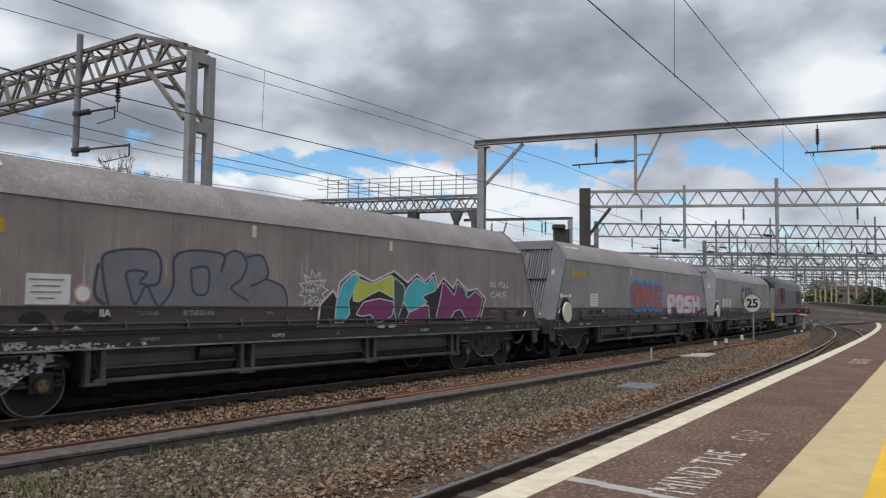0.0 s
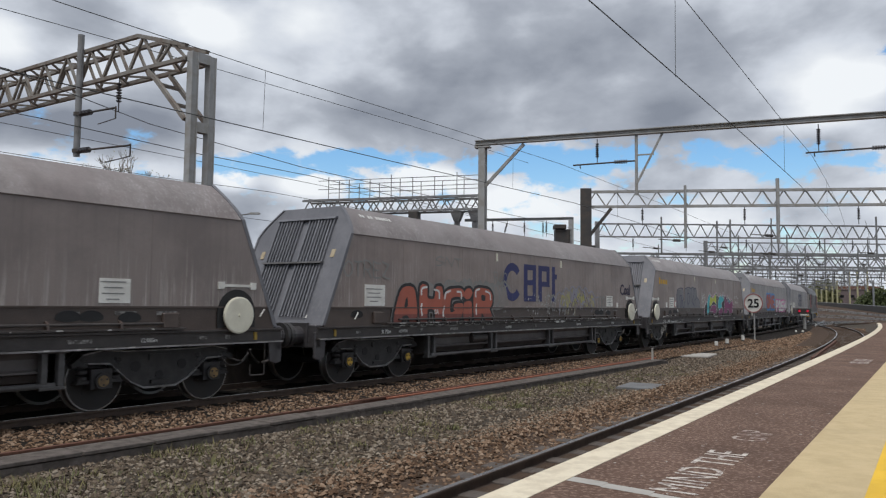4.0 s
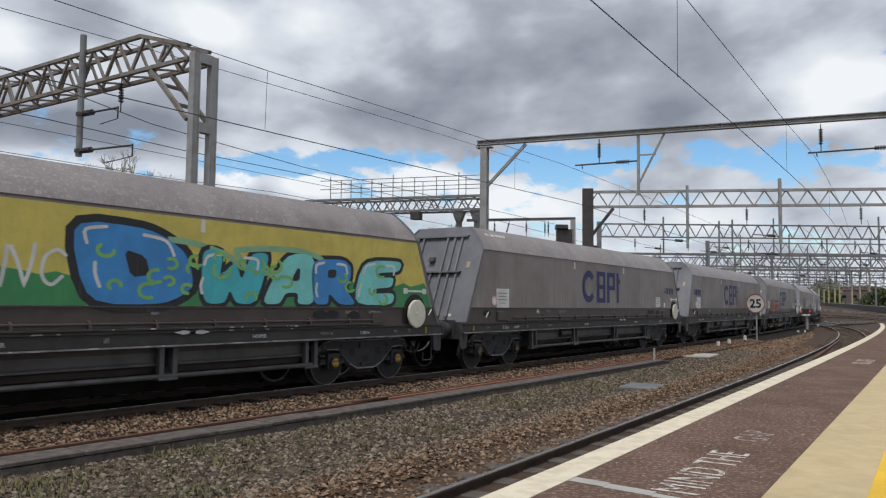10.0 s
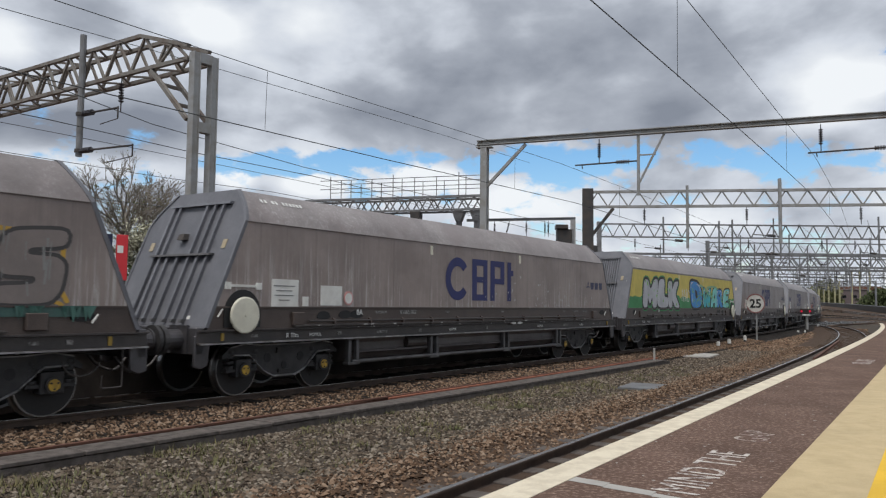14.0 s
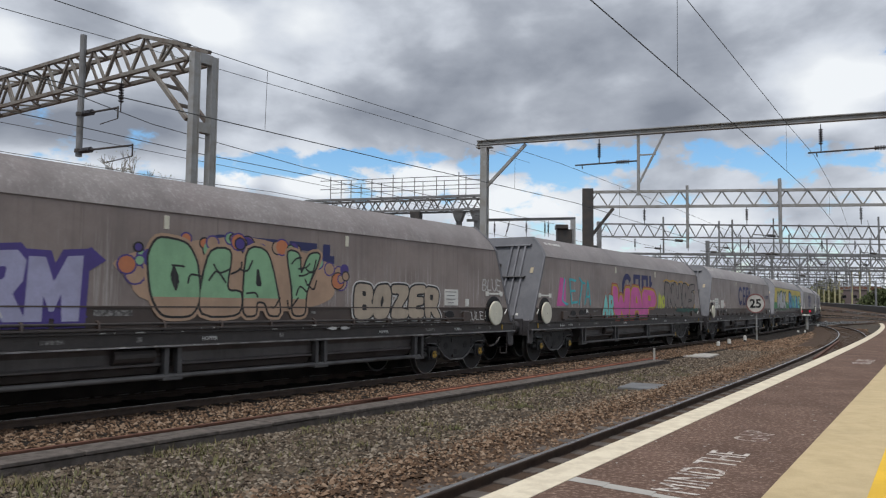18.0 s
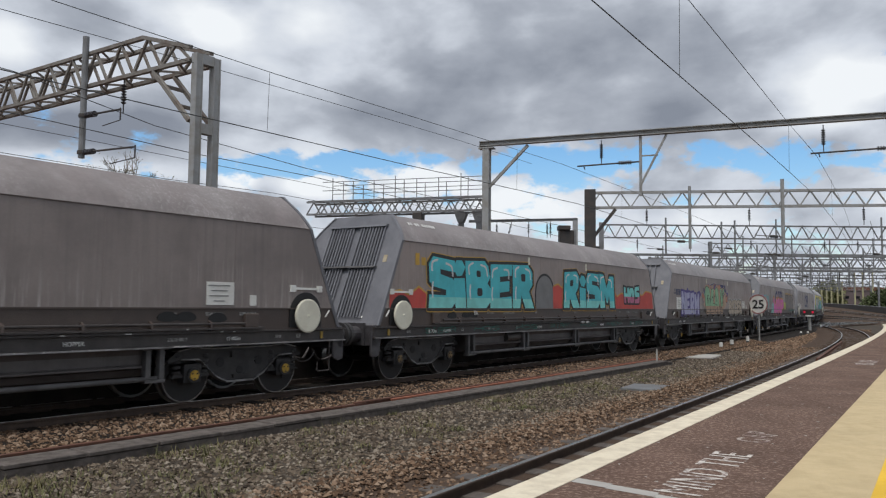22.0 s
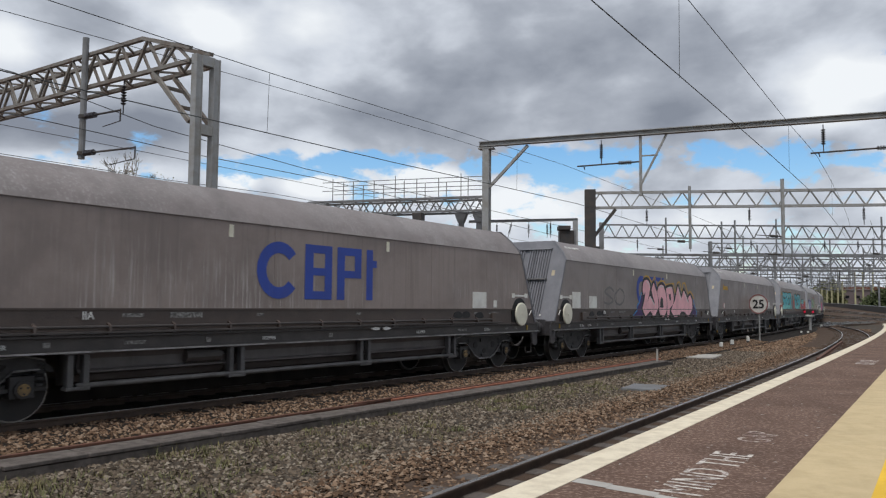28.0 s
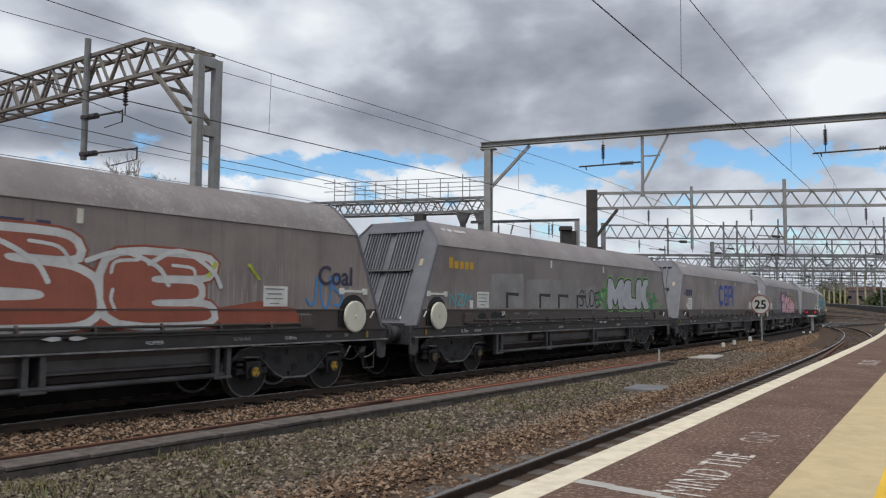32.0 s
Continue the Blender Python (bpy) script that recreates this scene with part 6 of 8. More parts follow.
        poly(w, [(-1.98, 1.45), (-1.59, 1.69), (-1.54, 1.88), (-1.26, 2.06), (-1.10, 2.37), (-0.48, 2.33), (-0.08, 1.45)], PPURPLE, 0.0008, "purple_shadow", "deep purple sprayed shadow")
        poly(w, [(5.02, 1.43), (5.32, 2.23), (5.78, 1.87), (6.05, 1.63), (6.00, 1.43)], PPURPLE, 0.0008, "purple_shadow", "deep purple sprayed shadow")
        for pts in ([(-1.98, 1.53), (-1.59, 1.74), (-1.59, 1.91), (-1.32, 2.08), (-1.15, 2.42), (-0.99, 2.45)], [(5.61, 2.29), (5.78, 1.95), (6.11, 1.64), (6.05, 1.41)]):
            put("blue_edge", brush([straight_line(pts, 3)], 0.032, 0.0016, [PSKY, PSKY], "blue_edge"), w, label="sky blue sprayed edge line")
        put("gold_edge", brush([straight_line([(-0.99, 2.43), (-1.04, 2.71), (-0.88, 3.03), (-0.60, 3.16), (-0.27, 3.13), (0.11, 2.90), (0.39, 3.16), (0.55, 3.05), (0.72, 2.79), (1.10, 3.01), (1.49, 3.01), (1.76, 2.86), (2.81, 2.95), (2.97, 2.52), (3.36, 3.02), (3.63, 3.04), (3.96, 2.60), (4.07, 3.00), (4.40, 3.01), (4.84, 2.50), (5.17, 2.64), (5.56, 2.45), (5.72, 2.26)], 3)], 0.04, 0.0018, [PGOLD, PGOLD], "gold_edge"), w, label="gold sprayed edge line")
        for k, (pts, holes, sh) in enumerate((
                ([(-1.04, 1.81), (-0.82, 2.12), (-0.66, 2.52), (-0.88, 2.35), (-0.99, 2.56), (-0.93, 2.82), (-0.77, 2.97), (-0.44, 3.01), (-0.22, 2.91), (-0.11, 2.69), (-0.27, 2.38), (-0.49, 2.05), (-0.16, 2.38), (0.44, 1.95), (0.00, 2.58), (0.28, 2.94), (0.72, 2.40), (0.88, 1.86), (0.28, 1.43), (-0.11, 1.72), (-0.71, 1.48)], [], [[(-0.50, 2.93), (-0.30, 2.85), (-0.22, 2.69)], [(-0.16, 2.31), (0.07, 2.17), (0.32, 1.98)]]),
                ([(0.66, 2.51), (0.88, 2.77), (1.21, 2.86), (1.49, 2.80), (1.71, 2.56), (1.87, 2.16), (1.84, 1.70), (1.49, 1.43), (1.10, 1.48), (0.90, 1.70), (0.92, 2.08)], [[(1.02, 1.85), (1.07, 2.19), (1.22, 2.33), (1.38, 2.22), (1.45, 1.85)]], [[(0.97, 2.73), (1.22, 2.79), (1.47, 2.73)]]),
                ([(1.78, 2.72), (2.59, 2.82), (2.81, 2.32), (2.70, 1.99), (2.26, 1.84), (2.20, 1.48), (1.90, 1.41), (1.92, 1.98), (1.84, 2.47)], [[(2.12, 2.44), (2.37, 2.48), (2.42, 2.22), (2.26, 2.14)]], [[(2.02, 2.72), (2.32, 2.77), (2.54, 2.71)]]),
                ([(2.37, 1.73), (2.97, 2.20), (3.36, 2.90), (3.85, 2.25), (4.18, 2.72), (4.95, 2.08), (4.79, 2.32), (5.12, 2.48), (5.45, 2.21), (5.45, 1.80), (4.84, 1.41), (4.29, 1.65), (3.80, 1.69), (3.47, 1.41), (2.86, 1.41)], [], [[(3.37, 2.81), (3.57, 2.51), (3.80, 2.23)], [(4.22, 2.61), (4.47, 2.39), (4.82, 2.09)]]))):
            shape(w, [cut_corners(pts, 2, 0.12)], holes, PPINK, [(PBLACK, 0.12)], k, "letter", "pink graffiti letter with black edges", None, sh)
        data_plate(w, -7.0, 2.09, 0.6, 0.5, False)
        data_plate(w, -5.7, 2.03, 0.6, 0.38, False)
        spray(w, "SO", (-4.8, -2.8, 1.9, 2.6), [(paint("faint_smear", (0.16, 0.155, 0.15)), 0.02, 0, 0)], 73, "smear")
    elif i == 13:
        company_mark(w, PBLUE2)
        owner_mark(w, PBLUE, -7.0, 2.58, 1.25, 0.30)
        data_plate(w, -6.75, 2.06, 0.66, 0.5)
        round_label(w, -7.22)
        data_plate(w, 5.65, 2.03, 0.62, 0.4, False)
        data_plate(w, 6.4, 1.93, 0.14, 0.18, False)
    elif i == 14:
        lessor_mark(w, PORANGE)
        PATCH = mat("pale_grey_patch", (0.30, 0.295, 0.29), 0.6, 0.0, (0.22, 0.205, 0.195), 1.6, 0.9, 0.05, 30, 0.5, (0.40, 0.385, 0.375), low=0.38, high=0.6)
        for x0, x1, z1, p in ((-5.4, -3.6, 2.85, PATCH), (-3.5, -2.0, 2.75, PATCH), (-1.9, 0.2, 2.8, PATCH), (0.3, 1.3, 2.6, PATCH)):
            poly(w, [(x0, 1.82), (x1, 1.82), (x1 - 0.05, z1), (x0 + 0.08, z1 - 0.06)], p, 0.0006, "grey_patch", "washed grey overpainted patch")
        for x in (-4.6, -2.7, -1.5, -0.2):
            put("dark_outline", on_side([(x, 1.83), (x + 0.12, 1.83), (x + 0.12, 2.2), (x, 2.28), (x + 0.7, 2.28), (x + 0.7, 2.18)], [(0, 1, 2, 3), (3, 2, 5, 4)], 0.004).mesh("dark_outline", PBLACK), w)
        spray(w, "SUDE", (0.0, 1.6, 1.85, 2.45), [(PBLACK, 0.02, 0, 0)], 81, "tag")
        rnd = random.Random(88)
        for k in range(70):
            x = rnd.choice((rnd.gauss(2.0, 0.35), rnd.gauss(6.5, 0.4)))
            z, r = rnd.uniform(1.84, 2.5), rnd.uniform(0.03, 0.11)
            poly(w, [(x - r, z - r), (x + r, z - r), (x + r, z + r), (x - r, z + r)], PGREEN if k % 5 else PGLOW, 0.0004 + 0.00002 * k, "green_dab", "square dab of green spray")
        block(w, "MLK", (2.25, 6.2, 1.80, 3.0), PSILVER, [(PGLOW, 0.11), (PBLACK, 0.06)], 82, "silver bubble graffiti letter with black and green edges", 0.06, 1.03, 2)
        spray(w, "JUK NVC", (6.6, 7.8, 1.80, 2.07), [(PGLOW, 0.0, 0, 0)], 83, "tag")
        spray(w, "NZM", (-7.3, -6.3, 1.9, 2.2), [(PTEAL, 0.0, 0, 0)], 84, "tag")
        data_plate(w, -5.75, 2.05, 0.56, 0.4)
        data_plate(w, -6.3, 1.92, 0.14, 0.2, False)
    elif i == 15:
        put("cargo_word", text_mesh("Coal", 0.36, PVIOLET, 0.008, 0.004), w, Matrix.Translation((7.15, -Y - 0.012, 2.5 * UP)) @ UPR, label="violet painted word")
        company_mark(w, PFADE)
        poly(w, [(-5.8, 1.47), (6.3, 1.47), (6.1, 1.80), (5.3, 1.95), (4.4, 1.82), (-5.7, 1.82)], PBROWN, 0.0004, "brown_field", "sprayed red-brown field")
        fox = paint("fox_red", (0.36, 0.105, 0.065))
        block(w, "ZUESE", (-5.6, 4.25, 1.56, 2.90), fox, [(PBROWN, 0.17), (PWHITE, 0.13)], 94, "red-brown graffiti letter with white edges", 0.30, 0.98, 2, (1.80, PBROWN), True, 0.16)
        for k, x in enumerate((-5.4, -3.5, -1.3, 0.7, 2.6, 3.6)):
            put("white_sweep", brush([smooth_line([(x - 0.55, 2.55), (x, 2.72 + 0.08 * (k % 2)), (x + 0.6, 2.5), (x + 0.8, 2.2)], 6)], 0.04, 0.0086, [PWHITE, PWHITE], "white_sweep"), w, label="white sprayed sweep over the letters")
        spray(w, "JUS", (6.35, 7.4, 1.82, 2.45), [(PSKY, 0.035, 0, 0)], 92, "tag", 0.3)
        data_plate(w, 5.62, 2.04, 0.56, 0.36)
        for x, sgn in ((4.1, 1), (5.2, -1)):
            put("yellow_stroke", on_side([(x, 2.35), (x + 0.08, 2.35), (x + 0.25 * sgn, 2.62), (x + 0.17 * sgn, 2.66)], [(0, 1, 2, 3)], 0.004).mesh("yellow_stroke", PLIME), w)
    else:
        company_mark(w, PBLUE)

TRAIN = []
SPEC = [  # hand wheel at the front, dense grille ends, yellow axle caps
    (0, 1, 0), (0, 1, 0), (0, 1, 0), (1, 1, 1), (1, 0, 0), (1, 0, 0), (1, 1, 1), (0, 0, 1),
    (0, 0, 1), (1, 0, 1), (0, 1, 0), (1, 1, 1), (0, 1, 0), (1, 0, 0), (0, 1, 0), (1, 1, 1), (0, 0, 0)]
LABELS = ["dusty brown-grey bogie hopper wagon behind the locomotive", "grey hopper wagon with orange and pink graffiti", "brown hopper wagon with a bright multicoloured graffiti word",
          "dusty brown hopper wagon with a blue mark and red graffiti", "dusty brown hopper wagon with blue marks", "plain dusty brown hopper wagon with a blue mark",
          "hopper wagon sprayed yellow and green with bubble letters", "brown hopper wagon with a blue mark and white streaks", "brown hopper wagon with pink graffiti and gold outlines",
          "brown hopper wagon with purple, green and beige graffiti", "brown hopper wagon with teal letters over red spray", "plain dark brown hopper wagon with pale streaks",
          "grey-brown hopper wagon with a big pink graffiti word", "grey-brown hopper wagon with a bright blue mark", "grey hopper wagon with silver bubble graffiti and grey patches",
          "dark brown hopper wagon with brown and white graffiti", "dusty brown hopper wagon at the tail of the train"]
TONES = ("grey", "grey", "brown", "brown", "mid", "mid", "brown", "brown", "brown", "brown", "brown", "mid", "mid", "brown", "mid", "brown", "mid")
for i, (fw, dense, caps) in enumerate(SPEC):
    TRAIN.append(wagon(fw, dense, caps, LABELS[i], TONES[i]))
    stencils(TRAIN[-1][0], 7.66 if fw else -7.79)
    dress(i, TRAIN[-1][0])

# ---- locomotive ----
engine = thing("diesel_locomotive", "dark diesel locomotive with a red cab panel leading the train", "locomotive")
prof = [(-1.32, 1.25), (-1.36, 1.6), (-1.36, 3.0), (-1.2, 3.55), (-0.8, 3.9), (0.8, 3.9), (1.2, 3.55), (1.36, 3.0), (1.36, 1.6), (1.32, 1.25)]
put("body", Build().prism(prof, -8.6, 8.6, "x").mesh("body", LOCO, 0.02), engine)
for sx in (-1, 1):
    cabm = Build()
    a, c = 8.6 * sx, 10.1 * sx
    v = [(a, y, z) for y, z in prof] + [(c - (0.75 * sx if z > 2.6 else 0), y * 0.97, z if z < 3.4 else z - 0.25) for y, z in prof]
    n = len(prof)
    cabm.add(v, [(i, (i + 1) % n, n + (i + 1) % n, n + i) for i in range(n)] + [tuple(range(n)), tuple(range(2 * n - 1, n - 1, -1))])
    put("cab", cabm.mesh("cab", LOCO), engine)
    for y in (-1, 1):
        put("cab_window", Build().box(min(a, c) + 0.55, max(a, c) - 0.45, 1.352 * y - 0.02, 1.352 * y + 0.02, 2.45, 3.0).mesh("cab_window", GLASSD), engine)
    put("windscreen", Build().box(9.50 * sx - 0.05, 9.50 * sx + 0.05, -1.0, 1.0, 2.6, 3.15).mesh("windscreen", GLASSD), engine)
    put("headstock", Build().box(10.0 * sx - 0.1, 10.0 * sx + 0.1, -1.3, 1.3, 0.75, 1.3).mesh("headstock", YELLOW), engine)
    for y in (-0.88, 0.88):
        put("buffer", Build().rod((10.1 * sx, y, 1.08), (10.62 * sx, y, 1.08), 0.13, 12).rod((10.58 * sx, y, 1.08), (10.66 * sx, y, 1.08), 0.23, 14).mesh("buffer", BUFFER), engine)
    g = put("bogie", None, engine, Matrix.Translation((6.6 * sx, 0, 0)))
    for y in (-1.12, 1.12):
        put("side_frame", Build().prism([(-2.6, 0.95), (2.6, 0.95), (2.4, 0.5), (-2.4, 0.5)], y - 0.08, y + 0.08).mesh("side_frame", BOGIE), g)
    for x in (-2.0, 0.0, 2.0):
        put("wheelset", WM["wheelset"], g, Matrix.Translation((x, 0, WHEEL_R + RISE)))
REDC = paint("cab_red", (0.24, 0.075, 0.07))
for x0, x1 in ((-8.5, -5.6), (5.6, 8.5)):
    put("side_panel", Build().box(x0, x1, -1.372, -1.355, 1.7, 3.0).mesh("side_panel", REDC), engine)
    put("side_grille", Build().box(x0 + 1.7 * (1 if x0 < 0 else -1), x1 + 1.7 * (1 if x0 < 0 else -1), -1.372, -1.355, 2.0, 3.1).mesh("side_grille", STEEL_DARK), engine)
put("fuel_tank", Build().prism([(-2.6, 1.2), (2.6, 1.2), (2.3, 0.45), (-2.3, 0.45)], -1.25, 1.25).mesh("fuel_tank", UNDER), engine)
put("sole_bar", Build().box(-10.0, 10.0, -1.36, -1.30, 1.08, 1.25).mesh("sole_bar", EDGE), engine)
put("roof_fan", Build().rod((-3.5, 0, 3.84), (-3.5, 0, 3.95), 0.6, 18).mesh("roof_fan", STEEL_DARK), engine)
put("exhaust", Build().box(0.5, 1.6, -0.3, 0.3, 3.8, 4.0).mesh("exhaust", STEEL_DARK), engine)

# ---- the strip between the tracks ----
MARKERS = ((36.1, 1.95, 0.46, 0.11), (38.3, 1.95, 0.52, 0.11), (42.0, 1.95, 0.60, 0.11), (62.7, 2.05, 0.32, 0.10), (63.2, 2.5, 0.32, 0.10), (84.5, 1.95, 0.45, 0.12))
trough = thing("cable_trough", "grey concrete cable trough with weathered lids beside the track", "cable trough")
put("channel", sweep(FREIGHT, [(2.56, -0.34), (3.02, -0.34), (3.02, -0.19), (2.56, -0.19)], -6, 25.5, 1.0).mesh("channel", CONCRETE), trough)
lid_mesh = Build().box(-0.49, 0.49, -0.24, 0.24, 0.0, 0.055).mesh("lid", CONCRETE, 0.008)
for k in range(31):
    put("lid", lid_mesh, trough, at(-5.5 + k, 2.79, -0.188 + random.uniform(0, 0.012), random.uniform(-0.012, 0.012)))
spare = thing("spare_rail", "rusty spare rail lying beside the track", "rail")
for s0, s1, low in ((-6, 9.4, 0.115), (9.45, 25.8, 0.085)):
    put("rail_length", sweep(FREIGHT, [(o * 0.9 + 2.36, z - low) for o, z in rail_profile(0)], s0, s1, 1.5).mesh("rail_length", RUST), spare)
put("rail_length", sweep(FREIGHT, [(o * 0.85 + 2.487, z - 0.095) for o, z in rail_profile(0)], 10.4, 25.6, 1.5).mesh("rail_length", ORANGE_RUST), spare, label="orange rusted second rail")
put("fishplate", sweep(FREIGHT, [(2.385, -0.19), (2.41, -0.19), (2.41, -0.12), (2.385, -0.12)], 9.1, 9.75, 0.3).mesh("fishplate", RUST), spare)

for s, off, ln, wd, material, label, turn in ((17.3, 5.2, 1.25, 0.95, TILEGREY, "grey inspection cover set in gravel", 0.12), (30.2, 2.55, 2.3, 1.5, SLABM, "pale concrete slab lying beside the track", 0.1), (40.5, 5.6, 1.8, 1.1, SLABM, "pale concrete slab set in gravel", 0.2)):
    c = thing("concrete_cover", label, "cover", at(s, off, -0.30, turn))
    put("slab", Build().box(-ln / 2, ln / 2, -wd / 2, wd / 2, -0.05, 0.075).mesh("slab", material, 0.015), c)
    put("rim", Build().box(-ln / 2 - 0.06, ln / 2 + 0.06, -wd / 2 - 0.06, wd / 2 + 0.06, -0.05, 0.03).mesh("rim", CONCRETE, 0.01), c)

tagged(put("walkway", sweep(FREIGHT, [(2.0, -0.33), (2.4, -0.33), (2.4, -0.23), (2.0, -0.23)], 31.6, 50, 1.0).mesh("walkway", CONCRETE)), "narrow grey concrete cable route beside the track", "cable route", kind="structure")

for s, off, hgt, r in MARKERS:
    p = thing("marker_post", "short white-topped marker post in gravel", "marker post", at(s, off, -0.32), group="white marker posts")
    put("shaft", Build().rod((0, 0, 0), (0, 0, hgt * 0.5), r * 0.7, 10).mesh("shaft", STEEL_DARK), p)
    put("cap", Build().rod((0, 0, hgt * 0.45), (0, 0, hgt * 0.85), r * 0.82, 12).rod((0, 0, hgt * 0.85), (0, 0, hgt * 0.85 + 0.03), r * 0.65, 12).mesh("cap", WHITE), p)
p = thing("stake", "thin pale stake beside the cable trough", "stake", at(24.6, 2.75, -0.3))
put("stick", Build().box(-0.03, 0.03, -0.03, 0.03, 0, 0.62).mesh("stick", SLABM, 0.006), p)

sgn = thing("speed_sign", "round white speed sign with red rim and black numerals", "sign", at(45.3, 1.95, -0.3, -0.42))
put("post", Build().rod((0, 0, 0), (0, 0, 2.25), 0.045, 10).mesh("post", STEEL), sgn)
disc = put("disc", Build().rod((-0.02, 0, 0), (-0.045, 0, 0), 0.60, 40).mesh("disc", WHITE), sgn, Matrix.Translation((-0.03, 0, 2.41)))
ring = Build()
for k in range(48):
    a, c = 2 * math.pi * k / 48, 2 * math.pi * (k + 1) / 48
    ring.add([(x, r * math.cos(t), r * math.sin(t)) for x in (-0.044, -0.058) for t in (a, c) for r in (0.535, 0.61)],
             [(0, 1, 3, 2), (4, 6, 7, 5), (0, 4, 5, 1), (2, 3, 7, 6), (0, 2, 6, 4), (1, 5, 7, 3)])
put("rim", ring.mesh("rim", paint("faded_red", (0.33, 0.15, 0.14))), disc)
put("number", text_mesh("25", 0.52, BLACK, 0.018), disc, Matrix.Translation((-0.055, 0, 0)) @ Matrix(((0, 0, -1, 0), (-1, 0, 0, 0), (0, 1, 0, 0), (0, 0, 0, 1))))

dw = thing("ground_signal", "low signal with two red lamps on a pale grey post", "signal", at(70.7, 1.95, -0.3, -0.42))
put("post", Build().rod((0, 0, 0), (0, 0, 1.45), 0.12, 10).mesh("post", STEEL), dw)
put("collar", Build().box(-0.2, 0.2, -0.30, 0.30, 1.40, 1.56).mesh("collar", WHITE, 0.02), dw)
hd = put("head", Build().box(-0.16, 0.16, -0.52, 0.52, 1.6, 2.08).box(-0.08, 0.08, -0.1, 0.1, 1.5, 1.65).mesh("head", STEEL_DARK, 0.03), dw)
glow = bpy.data.materials.new("red_lamp")
glow.use_nodes = True
gb = glow.node_tree.nodes["Principled BSDF"]
gb.inputs["Base Color"].default_value = (0.5, 0.01, 0.03, 1)
gb.inputs["Emission Color"].default_value, gb.inputs["Emission Strength"].default_value = (1, 0.03, 0.10, 1), 0.35
for y in (-0.36, 0.36):
    put("lamp", Build().rod((-0.16, y, 1.84), (-0.18, y, 1.84), 0.10, 14).mesh("lamp", glow), hd, label="glowing red lamp")

# stones: a loose layer over the strip, and along the beds
def scatter(name, track, region, count, size, material, label, seed, keep=None):
    rnd = np.random.RandomState(seed)
    v, f = [], []
    octa = np.array([(1, 0, 0), (-1, 0, 0), (0, 1, 0), (0, -1, 0), (0, 0, 1), (0, 0, -1)], float)
    tri = [(0, 2, 4), (2, 1, 4), (1, 3, 4), (3, 0, 4), (2, 0, 5), (1, 2, 5), (3, 1, 5), (0, 3, 5)]
    s0, s1, o0, o1, zf = region
    for _ in range(count):
        s = s0 + (s1 - s0) * rnd.rand() ** 1.5
        o = o0 + (o1 - o0) * rnd.rand()
        p = on(track, s, o)[0]
        r = size * (0.5 + rnd.rand() ** 2)
        a = rnd.rand() * 6.28
        ca, sa = math.cos(a), math.sin(a)
        k = octa * (0.6 + 0.8 * rnd.rand(6, 1)) * np.array([r, r * 0.8, r * 0.62])
        k = np.stack([k[:, 0] * ca - k[:, 1] * sa, k[:, 0] * sa + k[:, 1] * ca, k[:, 2] + k[:, 0] * rnd.uniform(-0.4, 0.4)], 1) + np.array([p.x, p.y, zf(o) * UP + r * 0.15])
        n = len(v)
        v += k.tolist()
        f += [tuple(i + n for i in t) for t in tri]
    me = bpy.data.meshes.new(name)
    me.from_pydata(v, [], f)
    me.materials.append(material)
    return tagged(put(name, me), label, "stones", kind="stuff")


def stone_mat(name, shades):
    """Each stone takes its own shade."""
    m = mat(name, shades[1], 0.95, 0.0, shades[0], 30.0, 0.5, 0.3, 60)
    nt = m.node_tree
    geo = nt.nodes.new("ShaderNodeNewGeometry")
    r = nt.nodes.new("ShaderNodeValToRGB")
    while len(r.color_ramp.elements) < len(shades):
        r.color_ramp.elements.new(0.5)
    for i, (e, c) in enumerate(zip(r.color_ramp.elements, shades)):
        e.position, e.color = i / (len(shades) - 1), (*c, 1)
    nt.links.new(geo.outputs["Random Per Island"], r.inputs[0])
    nt.links.new(r.outputs[0], nt.nodes["Principled BSDF"].inputs["Base Color"])
    return m


STONES = stone_mat("loose_stone", [(0.032, 0.025, 0.019), (0.086, 0.067, 0.050), (0.145, 0.114, 0.085), (0.26, 0.225, 0.18)])
STONES_B = stone_mat("rusty_stone", [(0.038, 0.025, 0.017), (0.112, 0.070, 0.045), (0.19, 0.125, 0.082), (0.29, 0.215, 0.155)])
scatter("gravel", PLATFORM, (1.5, 40, -6.0, -2.2, lambda o: -0.30 + max(0, (o + 3.1) * 0.10)), 44000, 0.031, STONES, "loose grey-brown gravel between the tracks", 3)
scatter("ballast_stones", PLATFORM, (1.5, 40, -3.2, -0.86, lambda o: -0.30 + min(0.165, max(0, (o + 3.0) * 0.15))), 20000, 0.030, STONES_B, "rusty brown ballast stones along the platform track", 4)
scatter("ballast_stones", FREIGHT, (1.5, 45, 0.85, 2.5, lambda o: -0.085 - max(0, (o - 1.45) * 0.12)), 24000, 0.031, STONES_B, "rusty brown ballast stones along the freight track", 5)
scatter("gravel", FREIGHT, (36, 82, 2.4, 6.6, lambda o: -0.31), 15000, 0.065, STONES_B, "brown gravel farther down the line", 7)
scatter("ballast_stones", PLATFORM, (38, 76, -1.3, 1.5, lambda o: -0.135), 5000, 0.055, BALLAST, "brown ballast on the farther platform track", 9)
loose = thing("loose_rail", "rusty loose rail lying beside the platform track", "rail")
put("rail_length", Build().bar(plan(14.05, 25.9, -0.06), plan(22.9, 39.6, -0.06), 0.09, 0.12).bar(plan(14.05, 25.9, -0.11), plan(22.9, 39.6, -0.11), 0.15, 0.03).mesh("rail_length", RUST), loose)
